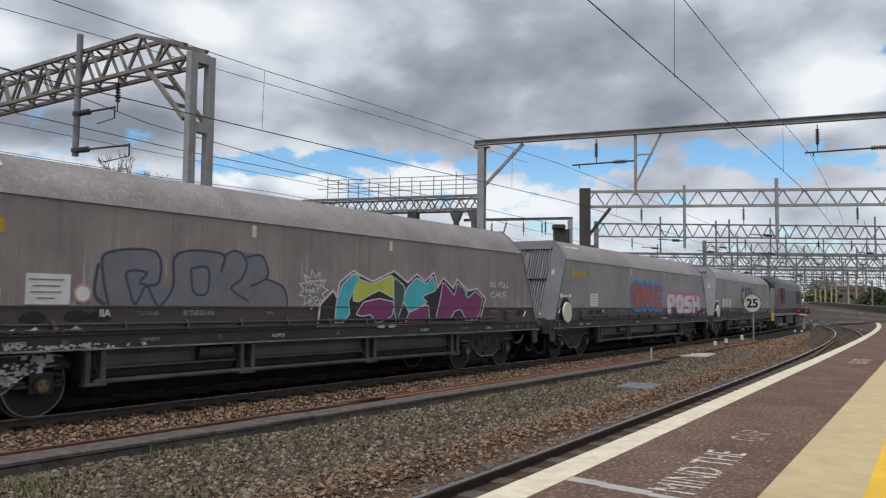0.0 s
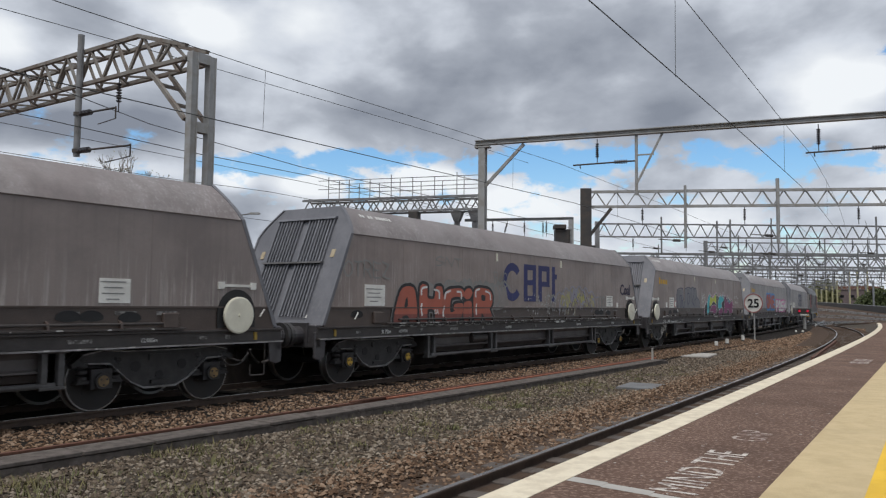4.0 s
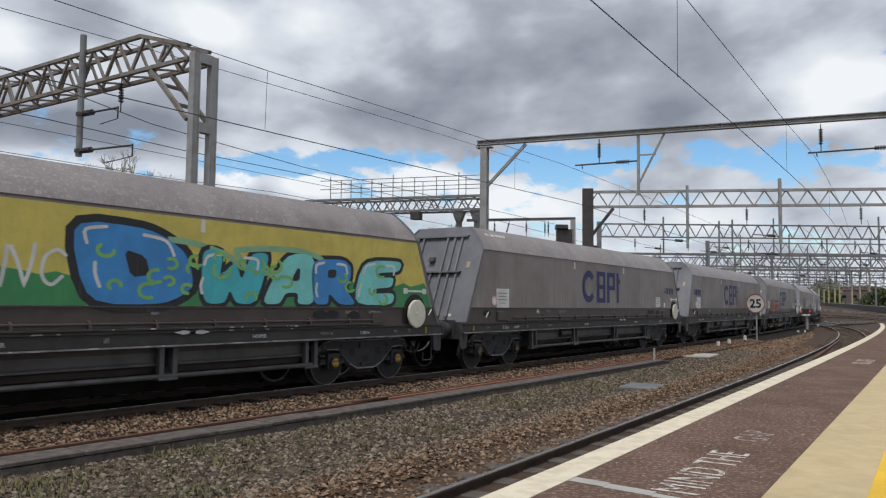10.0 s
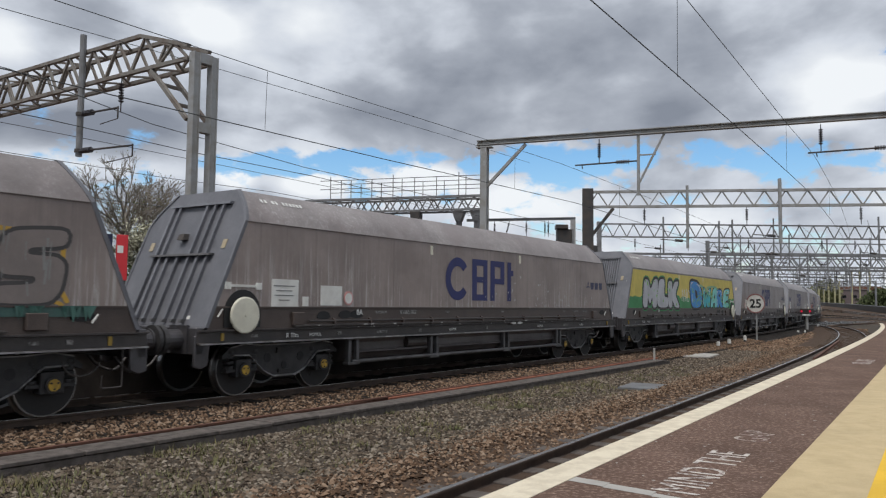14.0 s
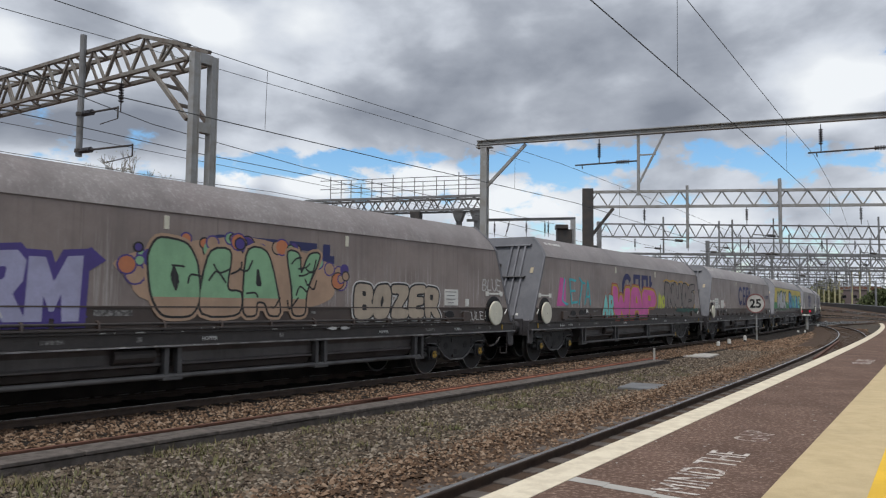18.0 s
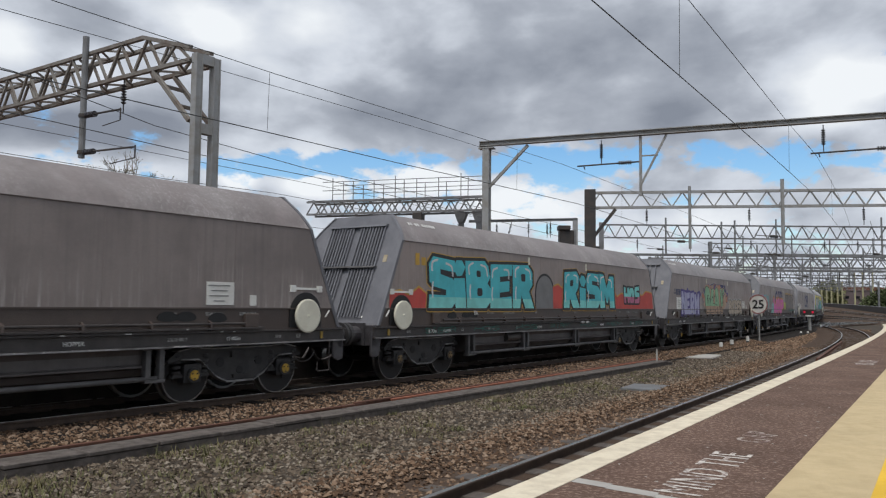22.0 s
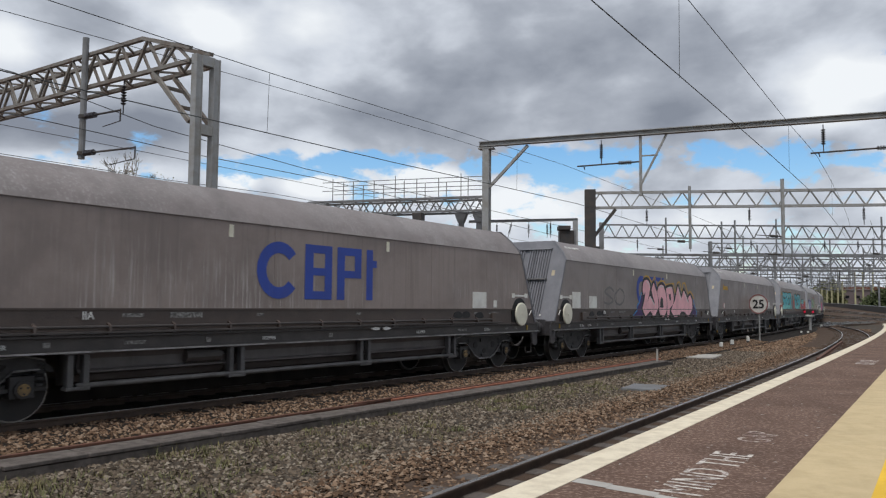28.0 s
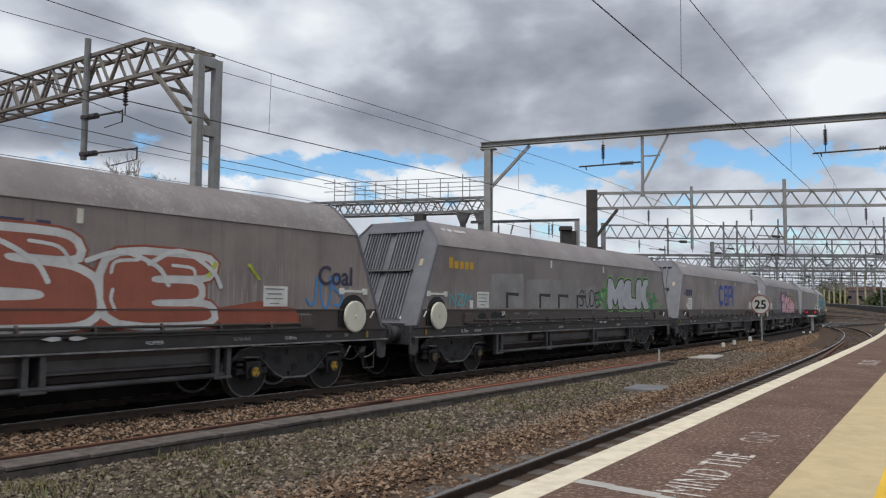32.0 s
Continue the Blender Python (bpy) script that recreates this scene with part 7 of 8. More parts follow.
scatter("ballast_stones", PLATFORM, (2, 40, -0.6, 1.4, lambda o: -0.135), 5000, 0.034, BALLAST, "dark ballast between the rails", 6)

# weeds: tufts of thin blades in the gravel
rw = random.Random(8)
wv, wf = [], []
for _ in range(120):
    s, o = 3 + 22 * rw.random() ** 1.3, rw.uniform(-5.6, -3.2)
    c = on(PLATFORM, s, o, -0.30)[0]
    spread, tall = rw.uniform(0.06, 0.26), rw.choice((0.5, 0.6, 0.8, 1.3))
    for _ in range(rw.randint(20, 70)):
        a, l = rw.uniform(0, 6.28), rw.uniform(0.03, 0.11) * tall
        p = c + Vector((rw.gauss(0, spread), rw.gauss(0, spread), 0.01))
        t = p + Vector((math.cos(a) * l * 0.8, math.sin(a) * l * 0.8, l))
        wd = Vector((-math.sin(a), math.cos(a), 0)) * rw.uniform(0.004, 0.010)
        n = len(wv)
        wv += [p - wd, p + wd, t]
        wf.append((n, n + 1, n + 2))
me = bpy.data.meshes.new("weeds")
me.from_pydata(wv, [], wf)
me.materials.append(WEED)
tagged(put("weeds", me), "low yellowish-green weeds in the gravel", "weeds", kind="stuff")

# ---- platform markings ----
FAINT = mat("faint_white", (0.45, 0.40, 0.35), 0.85, 0.0, (0.15, 0.09, 0.075), 15.0, 1.0, 0.2, 80, low=0.40, high=0.54)
for wds, s, o, size, material, label in (("MIND THE", 4.20, EDGE_OFF + 0.73, 0.235, WORN, "worn white platform lettering"), ("GAP", 5.50, EDGE_OFF + 0.73, 0.22, FAINT, "almost worn away white platform lettering")):
    g = put("platform_lettering", text_mesh(wds, size, material, 0.0, 0.0006, 0.80), None, at(s, o, PZ + 0.0022, 0, PLATFORM))
    tagged(g, label, "lettering", kind="structure")
for s0_, s1_, o0_, o1_ in ((3.465, 3.56, 0.20, 0.40), (3.45, 3.54, 0.402, 0.66), (3.44, 3.505, 0.662, 0.95)):
    put_line = sweep(PLATFORM, [(EDGE_OFF + o0_, PZ + 0.001), (EDGE_OFF + o1_, PZ + 0.001), (EDGE_OFF + o1_, PZ + 0.0025), (EDGE_OFF + o0_, PZ + 0.0025)], s0_, s1_, 0.1)
    tagged(put("platform_joint_line", put_line.mesh("platform_joint_line", SLABM)), "pale grey line across the platform tarmac", "marking", kind="structure")
for s in (13.9, 14.6):
    q = Build()
    for k in range(5):
        q.box(-0.25 + 0.11 * k, -0.18 + 0.11 * k, -0.14, 0.14, 0, 0.004)
    tagged(put("worn_marking", q.mesh("worn_marking", FAINT), None, at(s, EDGE_OFF + 0.76, PZ + 0.003, 0, PLATFORM)), "worn white lettering bars on the platform", "marking", kind="structure")
rf = np.random.RandomState(12)
fb = Build()
for _ in range(260):
    s, o = 2.5 + 24 * rf.rand() ** 1.4, EDGE_OFF + 0.2 + 0.85 * rf.rand()
    r = 0.003 + 0.007 * rf.rand() ** 2
    m = at(s, o, PZ + 0.0022, rf.rand() * 6, PLATFORM)
    fb.add([m @ Vector((x * r * (1 + rf.rand()), y * r, 0)) for x, y in ((-1, -1), (1, -0.7), (1.2, 0.8), (-0.6, 1))], [(0, 1, 2, 3)])
tagged(put("grit", fb.mesh("grit", SLABM)), "pale grit scattered on the tarmac", "grit", kind="stuff")
# ---- far platforms beyond the freight track ----
for o0, o1, name in ((-5.3, -1.62, "dark platform behind the freight train"), (-19.0, -9.4, "grey platform beyond the farther track")):
    tagged(put("far_platform", sweep(FREIGHT, [(o0, -0.5), (o1, -0.5), (o1, 0.88), (o0, 0.88)], -60, 60, 2.0).mesh("far_platform", BRICK)), name, "platform", kind="structure")
    tagged(put("far_coping", sweep(FREIGHT, [(o0, 0.88), (o1 + 0.06, 0.88), (o1 + 0.06, 0.94), (o0, 0.94)], -60, 60, 2.0).mesh("far_coping", TARMAC)), "tarmac surface of the farther platform", "platform", kind="structure")
track_thing(tuple((FREIGHT[0], *[np.array(v) for v in zip(*[drawn(FREIGHT, s, -7.4)[:2] for s in FREIGHT[0]])], FREIGHT[3])), -60, 200, "farther track between two platforms", (5, 40))

# ---- overhead line structures ----


def beam_i(b, a, c, w, h, t=0.03):
    """A rolled steel joist from a to c."""
    a, c = Vector(a), Vector(c)
    up_ = Vector((0, 0, 1)) if abs((c - a).normalized().z) < 0.9 else Vector((0, 1, 0))
    b.bar(a + up_ * (h / 2 - t / 2), c + up_ * (h / 2 - t / 2), w, t)
    b.bar(a - up_ * (h / 2 - t / 2), c - up_ * (h / 2 - t / 2), w, t)
    b.bar(a, c, t, h - 2 * t)


def warren(parent, x0, x1, z0, z1, y, panel, material, chord=0.11, web=0.065, taper=0.0):
    """One lattice face along local x: two chords and zigzag webs, each a part."""
    put("chord", Build().bar((x0, y, z0), (x1, y, z0), chord, chord).mesh("chord", material), parent)
    if taper:
        put("chord", Build().bar((x0 + taper, y, z1), (x1, y, z1), chord, chord).mesh("chord", material), parent)
        put("chord", Build().bar((x0, y, z0 + (z1 - z0) * 0.35), (x0 + taper, y, z1), chord, chord).mesh("chord", material), parent)
    else:
        put("chord", Build().bar((x0, y, z1), (x1, y, z1), chord, chord).mesh("chord", material), parent)
    n = max(1, round((x1 - x0) / panel))
    dx = (x1 - x0) / n

    def roof(x):
        return z1 if not taper or x - x0 >= taper else z0 + (z1 - z0) * (0.35 + 0.65 * (x - x0) / taper)
    for k in range(n):
        xa, xm, xc = x0 + k * dx, x0 + (k + 0.5) * dx, x0 + (k + 1) * dx
        put("web", Build().bar((xa, y, z0), (xm, y, roof(xm)), web, web).mesh("web", material), parent)
        put("web", Build().bar((xm, y, roof(xm)), (xc, y, z0), web, web).mesh("web", material), parent)


def insulator(length=0.55):
    b = Build().rod((0, 0, 0), (0, 0, -0.18), 0.018, 6)
    for k in range(7):
        z = -0.18 - k * length / 7
        b.rod((0, 0, z), (0, 0, z - 0.045), 0.075, 10, 0, 0.04)
    return b.rod((0, 0, -0.18), (0, 0, -0.40 - length), 0.018, 6).mesh("insulator", CERAMIC)


INS = insulator()


def drop_tube(name, label, m, top, bottom, r, arms):
    """A tube hung on a girder, with insulated arms: (height, reach, lift)."""
    d = thing(name, label, "mast", m)
    put("tube", Build().rod((0, 0, bottom), (0, 0, top), r, 12).mesh("tube", STEEL_FAR), d)
    for z, reach, lift in arms:
        sg = 1 if reach > 0 else -1
        arm = put("arm", Build().rod((0, 0, z), (reach, 0, z + lift), 0.028, 8).rod((0, 0, z - 0.05), (0, 0, z + 0.05), r + 0.03, 10).mesh("arm", STEEL_DARK), d)
        ins = Build()
        for k in range(6):
            x = sg * (0.18 + 0.07 * k)
            ins.rod((x, 0, z + lift * x / reach), (x + sg * 0.04, 0, z + lift * (x + sg * 0.04) / reach), 0.085, 10)
        put("insulator", ins.mesh("insulator", CERAMIC), arm)
        put("clamp", Build().rod((reach, 0, z + lift + 0.04), (reach, 0, z + lift - 0.30), 0.022, 6).rod((reach, 0, z + lift - 0.30), (reach * 0.55, 0, z + lift - 0.36), 0.015, 6).mesh("clamp", STEEL_DARK), arm)
    return d


# lattice portal nearest the train; its local x runs away over the farther tracks
T1 = radians(149.5)
por = thing("lattice_portal", "grey steel lattice portal carrying overhead wires", "gantry", site(-6.48, 17.16, 0, T1))
GAP = 0.60
for y in (0.0, -GAP):
    lb, yl = Build(), y - 0.09 if y == 0 else y
    lb.box(-0.10, 0.10, yl - 0.095, yl - 0.07, 0.92, 8.28).box(-0.10, 0.10, yl + 0.07, yl + 0.095, 0.92, 8.28).box(-0.075, 0.075, yl - 0.075, yl + 0.075, 0.92, 8.28)
    put("leg", lb.mesh("leg", STEEL), por)
    put("foot", Build().box(-0.26, 0.26, yl - 0.24, yl + 0.24, 0.93, 1.04).mesh("foot", CONCRETE, 0.02), por)
    warren(por, 0.14, 26.0, 8.12, 9.08, y, 1.15, STEEL_RUSTY, 0.10, 0.062, 1.95)
    put("knee_brace", Build().bar((0.12, y, 6.52), (1.62, y, 8.06), 0.10, 0.10).mesh("knee_brace", STEEL_RUSTY), por)
for z in (6.35, 8.16):
    put("tie", Build().box(-0.09, 0.09, -GAP + 0.09, -0.18, z - 0.13, z + 0.13).mesh("tie", STEEL), por)
for k in range(22):
    x = 0.6 + 1.15 * k
    put("cross_brace", Build().bar((x, 0, 8.11), (x + 0.55, -GAP, 8.11), 0.05, 0.05).bar((x + 0.55, -GAP, 8.11), (x + 1.15, 0, 8.11), 0.05, 0.05).mesh("cross_brace", STEEL_RUSTY), por)
    if x > 1.9:
        put("top_brace", Build().bar((x, 0, 9.09), (x + 0.55, -GAP, 9.09), 0.05, 0.05).bar((x + 0.55, -GAP, 9.09), (x + 1.15, 0, 9.09), 0.05, 0.05).mesh("top_brace", STEEL_RUSTY), por)
for f_ in (0.3, 0.7):
    put("rung", Build().bar((0.12 + 1.5 * f_, 0, 6.52 + 1.54 * f_), (0.12 + 1.5 * f_, -GAP, 6.52 + 1.54 * f_), 0.06, 0.09).mesh("rung", STEEL_RUSTY), por)
PM = por.matrix_basis
drop_tube("drop_tube", "grey steel drop tube with insulated arms on the lattice portal", PM @ Matrix.Translation((4.56, 0.12, 0)), 9.55, 5.99, 0.085, [(7.22, -1.75, -0.05), (6.15, -2.45, -0.10)])
drop_tube("drop_tube", "grey steel drop tube with insulated arms on the lattice portal", PM @ Matrix.Translation((13.5, 0.12, 0)), 9.60, 5.99, 0.085, [(7.22, 1.75, -0.05), (6.15, 2.3, -0.10)])
ih = thing("hanging_insulator", "dark ribbed insulator hanging from the lattice portal", "insulator", PM @ Matrix.Translation((3.05, -0.1, 8.1)), group="hanging insulators")
put("insulator_body", INS, ih)

# single-beam portal across the freight and platform tracks
T2 = radians(-18.4)
G2 = site(1.62, 26.85, 0, T2)
b2 = thing("beam_portal", "grey steel beam portal over the tracks", "gantry", G2)
lb = Build()
lb.box(-0.13, 0.13, -0.15, -0.12, 0.92, 8.12).box(-0.13, 0.13, 0.12, 0.15, 0.92, 8.12).box(-0.09, 0.09, -0.12, 0.12, 0.92, 8.12)
put("post", lb.mesh("post", STEEL), b2)
put("post", Build().box(14.35, 14.65, -0.15, 0.15, 0.93, 8.12).mesh("post", STEEL), b2)
lb = Build()
beam_i(lb, (-0.3, 0, 8.29), (15.0, 0, 8.345), 0.22, 0.20, 0.03)
put("beam", lb.mesh("beam", STEEL), b2)
put("knee_brace", Build().bar((0.1, 0, 6.55), (1.66, 0, 8.14), 0.09, 0.11).mesh("knee_brace", STEEL), b2)
put("cap_plate", Build().box(-0.3, 0.3, -0.16, 0.16, 8.08, 8.13).mesh("cap_plate", STEEL), b2)
put("hanger", Build().rod((5.88, 0, 8.2), (5.88, 0, 5.95), 0.055, 10).mesh("hanger", STEEL), b2)
put("hanger_brace", Build().bar((5.9, 0, 6.40), (6.80, 0, 8.2), 0.07, 0.07).bar((5.9, 0, 7.45), (6.5, 0, 7.45), 0.05, 0.05).mesh("hanger_brace", STEEL), b2)
for x, z in ((4.46, 8.14), (11.9, 8.16)):
    ih = thing("hanging_insulator", "dark ribbed insulator hanging from the beam portal", "insulator", G2 @ Matrix.Translation((x, 0, z)), group="hanging insulators")
    put("insulator_body", INS, ih)
for x0, x1, z0, z1, iy in ((3.56, 5.84, 7.19, 7.24, 5.1), (11.5, 14.3, 7.19, 7.25, 13.5)):
    ar = thing("registration_arm", "thin steel registration arm with a dark insulator", "arm", G2, group="registration arms")
    put("rod", Build().rod((x0, 0, z0), (x1, 0, z1), 0.03, 8).rod((x0 + 0.25, 0, z0), (x0 + 0.28, 0, z0 - 0.14), 0.02, 6).mesh("rod", STEEL_DARK), ar)
    q = Build()
    for k in range(6):
        q.rod((iy + 0.08 * k, 0, z1 - 0.01), (iy + 0.08 * k + 0.045, 0, z1 - 0.01), 0.075, 10)
    put("insulator", q.mesh("insulator", CERAMIC), ar)


def truss_portal(label, p, turn, length, z0, z1, panel, tubes, hangers, material, column=0.0, chord=0.10, web=0.055, left=None, depth=0.0):
    """A flat lattice girder with hung tubes and insulators."""
    g = thing("truss_portal", label, "gantry", site(*p, 0, turn), group="lattice portals down the line")
    x0 = 0.0 if left is None else left
    warren(g, x0, length, z0, z1, 0.0, panel, material, chord, web)
    if depth:
        warren(g, x0, length, z0, z1, depth, panel, material, chord, web)
    for x in ([0.0] if left is None else [left, length * 0.5]) + [length]:
        w_ = column or 0.14
        put("column", Build().box(x - w_, x + w_, -w_, w_, -0.3, z1 + 0.15).mesh("column", STEEL_DARK if column else material), g)
    for x, top, bot, r in tubes:
        put("tube", Build().rod((x, -0.12, top), (x, -0.12, bot), r, 8).mesh("tube", material), g)
        put("arm", Build().rod((x, -0.12, bot + 0.35), (x - 1.3, -0.12, bot + 0.45), 0.022, 6).rod((x - 0.25, -0.12, bot + 0.37), (x - 0.6, -0.12, bot + 0.39), 0.07, 8).mesh("arm", STEEL_DARK), g)
    for x in hangers:
        put("insulator", INS, g, Matrix.Translation((x, 0, z0)))
    return g


g3 = truss_portal("grey lattice girder portal on a dark steel column", (7.30, 34.29), radians(-7.4), 20.0, 6.84, 7.60, 1.02, [(4.83, 7.86, 4.74, 0.07), (9.18, 8.15, 4.97, 0.085)], [2.78, 7.66, 12.9], STEEL, 0.27, 0.13, 0.06)
put("knee_brace", Build().bar((0.2, 0, 5.4), (1.26, 0, 6.76), 0.16, 0.16).mesh("knee_brace", STEEL_DARK), g3)
truss_portal("weathered lattice girder portal down the line", (10.9, 47.5), radians(-0.4), 26.0, 6.68, 7.58, 0.95, [(4.45, 8.09, 5.5, 0.06), (8.32, 7.85, 5.3, 0.06), (9.24, 7.94, 5.6, 0.06), (12.1, 8.05, 5.2, 0.05), (12.58, 8.37, 5.2, 0.06), (19.4, 8.24, 5.3, 0.06)], [2.5, 6.2, 10.4, 15.5, 17.8], STEEL_FAR, 0, 0.10, 0.06)
truss_portal("weathered lattice girder portal down the line", (24.5, 63.0), 0.0, 30.0, 6.85, 7.8, 1.1, [(3.0, 8.5, 5.4, 0.06), (7.5, 8.6, 5.6, 0.06), (11.0, 8.3, 5.5, 0.06), (15.0, 8.4, 5.5, 0.06)], [1.5, 5.0, 9.5, 12.5], STEEL_FAR)
truss_portal("heavy lattice girder portal with walkway rails", (13.5, 58.0), 0.0, 36.0, 5.08, 6.34, 1.9, [(5, 7.1, 4.3, 0.05), (9, 7.0, 4.4, 0.06), (13, 7.2, 4.4, 0.06), (17.5, 7.1, 4.2, 0.05), (22, 7.0, 4.3, 0.06)], [4, 8, 15, 20], STEEL_FAR, 0, 0.15, 0.07, depth=0.7)
rr_, more = random.Random(21), random.Random(22)
for k, (x, y, z1) in enumerate(((24, 80, 7.6), (29, 94, 7.5), (36, 108, 7.7), (42, 125, 7.5), (50, 145, 7.6), (62, 170, 7.6))):
    truss_portal("distant lattice girder portal", (x, y), 0.0, 34.0 + 2 * k, z1 - 1.05, z1, 1.5, [(rr_.uniform(3, 34), z1 + rr_.uniform(0.3, 1.0), z1 - rr_.uniform(2.2, 2.8), 0.07) for _ in range(7)] + [(more.uniform(3, 34), z1 + more.uniform(0.2, 0.8), z1 - more.uniform(2.0, 2.7), 0.06) for _ in range(4)], [rr_.uniform(2, 34) for _ in range(6)] + [more.uniform(2, 34) for _ in range(4)], STEEL_FAR, 0, 0.13, 0.075)
# lone masts and hung tubes in the thicket of steel down the line
for k in range(14):
    x, y = rr_.uniform(20, 62), rr_.uniform(66, 130)
    if y * 0.42 - 6 < x:
        m_ = thing("line_mast", "thin weathered overhead line mast", "mast", site(x, y, -0.3), group="masts down the line")
        hgt = rr_.uniform(7.2, 8.6)
        put("shaft", Build().box(-0.10, 0.10, -0.10, 0.10, 0, hgt).mesh("shaft", STEEL_FAR), m_)
        put("arm", Build().rod((0, 0, hgt - 1.5), (-2.2, 0, hgt - 1.2), 0.03, 6).rod((0, 0, hgt - 0.4), (-2.2, 0, hgt - 1.2), 0.025, 6).mesh("arm", STEEL_DARK), m_)

# signal gantry with handrails, beyond the freight track
T5 = radians(165)
G5 = site(1.6, 35.0, 0, T5)
sg_ = thing("signal_gantry", "grey lattice signal gantry with walkway and handrails", "gantry", G5)
for y in (0.0, -0.9):
    warren(sg_, -0.4, 9.6, 6.78, 7.46, y, 0.85, STEEL_FAR, 0.10, 0.055)
put("walkway", Build().box(-0.4, 9.6, -0.80, -0.10, 7.52, 7.56).mesh("walkway", STEEL_FAR), sg_)
for y in (0.12, -1.08):
    for z in (8.05, 8.52):
        put("handrail", Build().rod((-0.4, y, z), (8.6, y, z), 0.02, 6).mesh("handrail", STEEL_FAR), sg_)
    for k in range(8):
        put("stanchion", Build().rod((-0.4 + 1.2 * k, y, 7.5), (-0.4 + 1.2 * k, y, 8.52 + (0.2 if k % 3 == 1 else 0)), 0.022, 6).mesh("stanchion", STEEL_FAR), sg_)
for x in (0.0, 0.95):
    put("column", Build().box(x - 0.12, x + 0.12, -0.55, -0.31, 0.9, 6.8).prism([(x - 0.35, 6.75), (x + 0.35, 6.75), (x + 0.14, 6.2), (x - 0.14, 6.2)], -0.6, -0.26).mesh("column", STEEL_FAR), sg_)
put("signal_box", Build().box(2.9, 3.4, -0.3, 0.2, 6.3, 6.72).mesh("signal_box", STEEL_DARK, 0.02), sg_)
lb = Build()
sb_ = thing("insulator_beam", "thin grey beam with hanging insulators on a post", "gantry", site(2.9, 41.0, 0, radians(-8)))
beam_i(lb, (-1.5, 0, 6.95), (5.0, 0, 7.02), 0.12, 0.16, 0.025)
put("beam", lb.mesh("beam", STEEL_FAR), sb_)
put("post", Build().box(4.7, 5.0, -0.12, 0.12, -0.3, 6.95).mesh("post", STEEL), sb_)
for x in (0.2, 1.1, 2.1, 3.2, 3.4):
    put("insulator", INS, sb_, Matrix.Translation((x, 0, 6.9)) @ Matrix.Rotation(0.25 if x == 1.1 else 0, 4, "Y"))
sh = thing("colour_signal", "dark colour-light signal head on a platform bracket", "signal", site(6.6, 37.0))
put("head", Build().box(-0.42, 0.35, -0.3, 0.3, 5.15, 5.98).mesh("head", STEEL_DARK, 0.03), sh)
put("hood", Build().box(-0.5, 0.15, -0.4, 0.2, 5.98, 6.22).mesh("hood", STEEL_DARK, 0.03), sh)
put("ladder_plate", Build().box(0.36, 0.46, -0.3, 0.3, 5.1, 6.0).mesh("ladder_plate", STEEL_FAR), sh)
put("bracket", Build().box(0.05, 1.7, -0.5, 0.5, 4.72, 5.1).mesh("bracket", STEEL_DARK, 0.03), sh)
put("post", Build().box(-0.1, 0.1, -0.1, 0.1, -0.3, 5.2).mesh("post", STEEL_DARK), sh)

# ---- wires ----


def wire(track, pts, r, label, samples=26, sag=0.0):
    """A wire through (s, offset, z) marks along a track."""
    b = Build()
    marks = []
    for (s0, o0, z0), (s1, o1, z1) in zip(pts, pts[1:]):
        n = max(2, int(abs(s1 - s0) / 2.5))
        for k in range(n):
            u = k / n
            marks.append(on(track, s0 + (s1 - s0) * u, o0 + (o1 - o0) * u, z0 + (z1 - z0) * u - sag * 4 * u * (1 - u))[0])
    marks.append(on(track, pts[-1][0], pts[-1][1], pts[-1][2])[0])
    v = []
    for k, p in enumerate(marks):
        d = (marks[min(k + 1, len(marks) - 1)] - marks[max(k - 1, 0)]).normalized()
        side = d.cross(Vector((0, 0, 1))).normalized()
        v += [p + (side * math.cos(a) + side.cross(d) * math.sin(a)) * r for a in (0.3, 1.56, 2.81, 4.07, 5.33)]
    b.add(v, [(5 * k + i, 5 * k + (i + 1) % 5, 5 * k + 5 + (i + 1) % 5, 5 * k + 5 + i) for k in range(len(marks) - 1) for i in range(5)])
    w_ = thing("overhead_wire", label, "wire", group="overhead wires")
    put("strand", b.mesh("strand", WIRE), w_)
    return w_


def dropper(track, s, off, z0, z1, parent):
    p = on(track, s, off, z0)[0]
    q = on(track, s - 0.03, off, z1)[0]
    put("dropper", Build().rod(p, q, 0.0045, 4).mesh("dropper", WIRE), parent)


wire(FREIGHT, [(-30, 0, 5.62), (5.5, 0, 5.63), (13.1, 0, 5.69), (23.5, 0.1, 5.84), (48, 0, 5.5), (120, 0, 5.4)], 0.010, "dark contact wire over the freight track")
wc = wire(FREIGHT, [(-30, 0, 7.3), (4.4, 0, 7.04), (9.1, 0, 7.02), (17.3, 0, 7.14), (22.5, 0, 7.22), (48, 0, 6.9), (120, 0, 6.5)], 0.0075, "dark catenary wire over the freight track")
for s, za, zb in ((8.95, 7.0, 5.68), (19.2, 7.12, 5.78), (28.0, 7.15, 5.75), (38, 7.0, 5.6)):
    dropper(FREIGHT, s, 0, za, zb, wc)
wire(PLATFORM, [(-25, 0.2, 5.3), (7.1, 0.2, 5.37), (13.6, 0.2, 5.43), (22.8, 0.2, 5.51), (45, 0, 5.3), (80, 0, 5.3)], 0.0075, "dark contact wire over the platform track")
wd_ = wire(PLATFORM, [(-25, 0.2, 7.4), (10.8, 0.2, 6.78), (20.0, 0.2, 6.80), (25.5, 0.2, 6.95), (45, 0, 6.6), (80, 0, 6.6)], 0.0065, "dark catenary wire over the platform track")
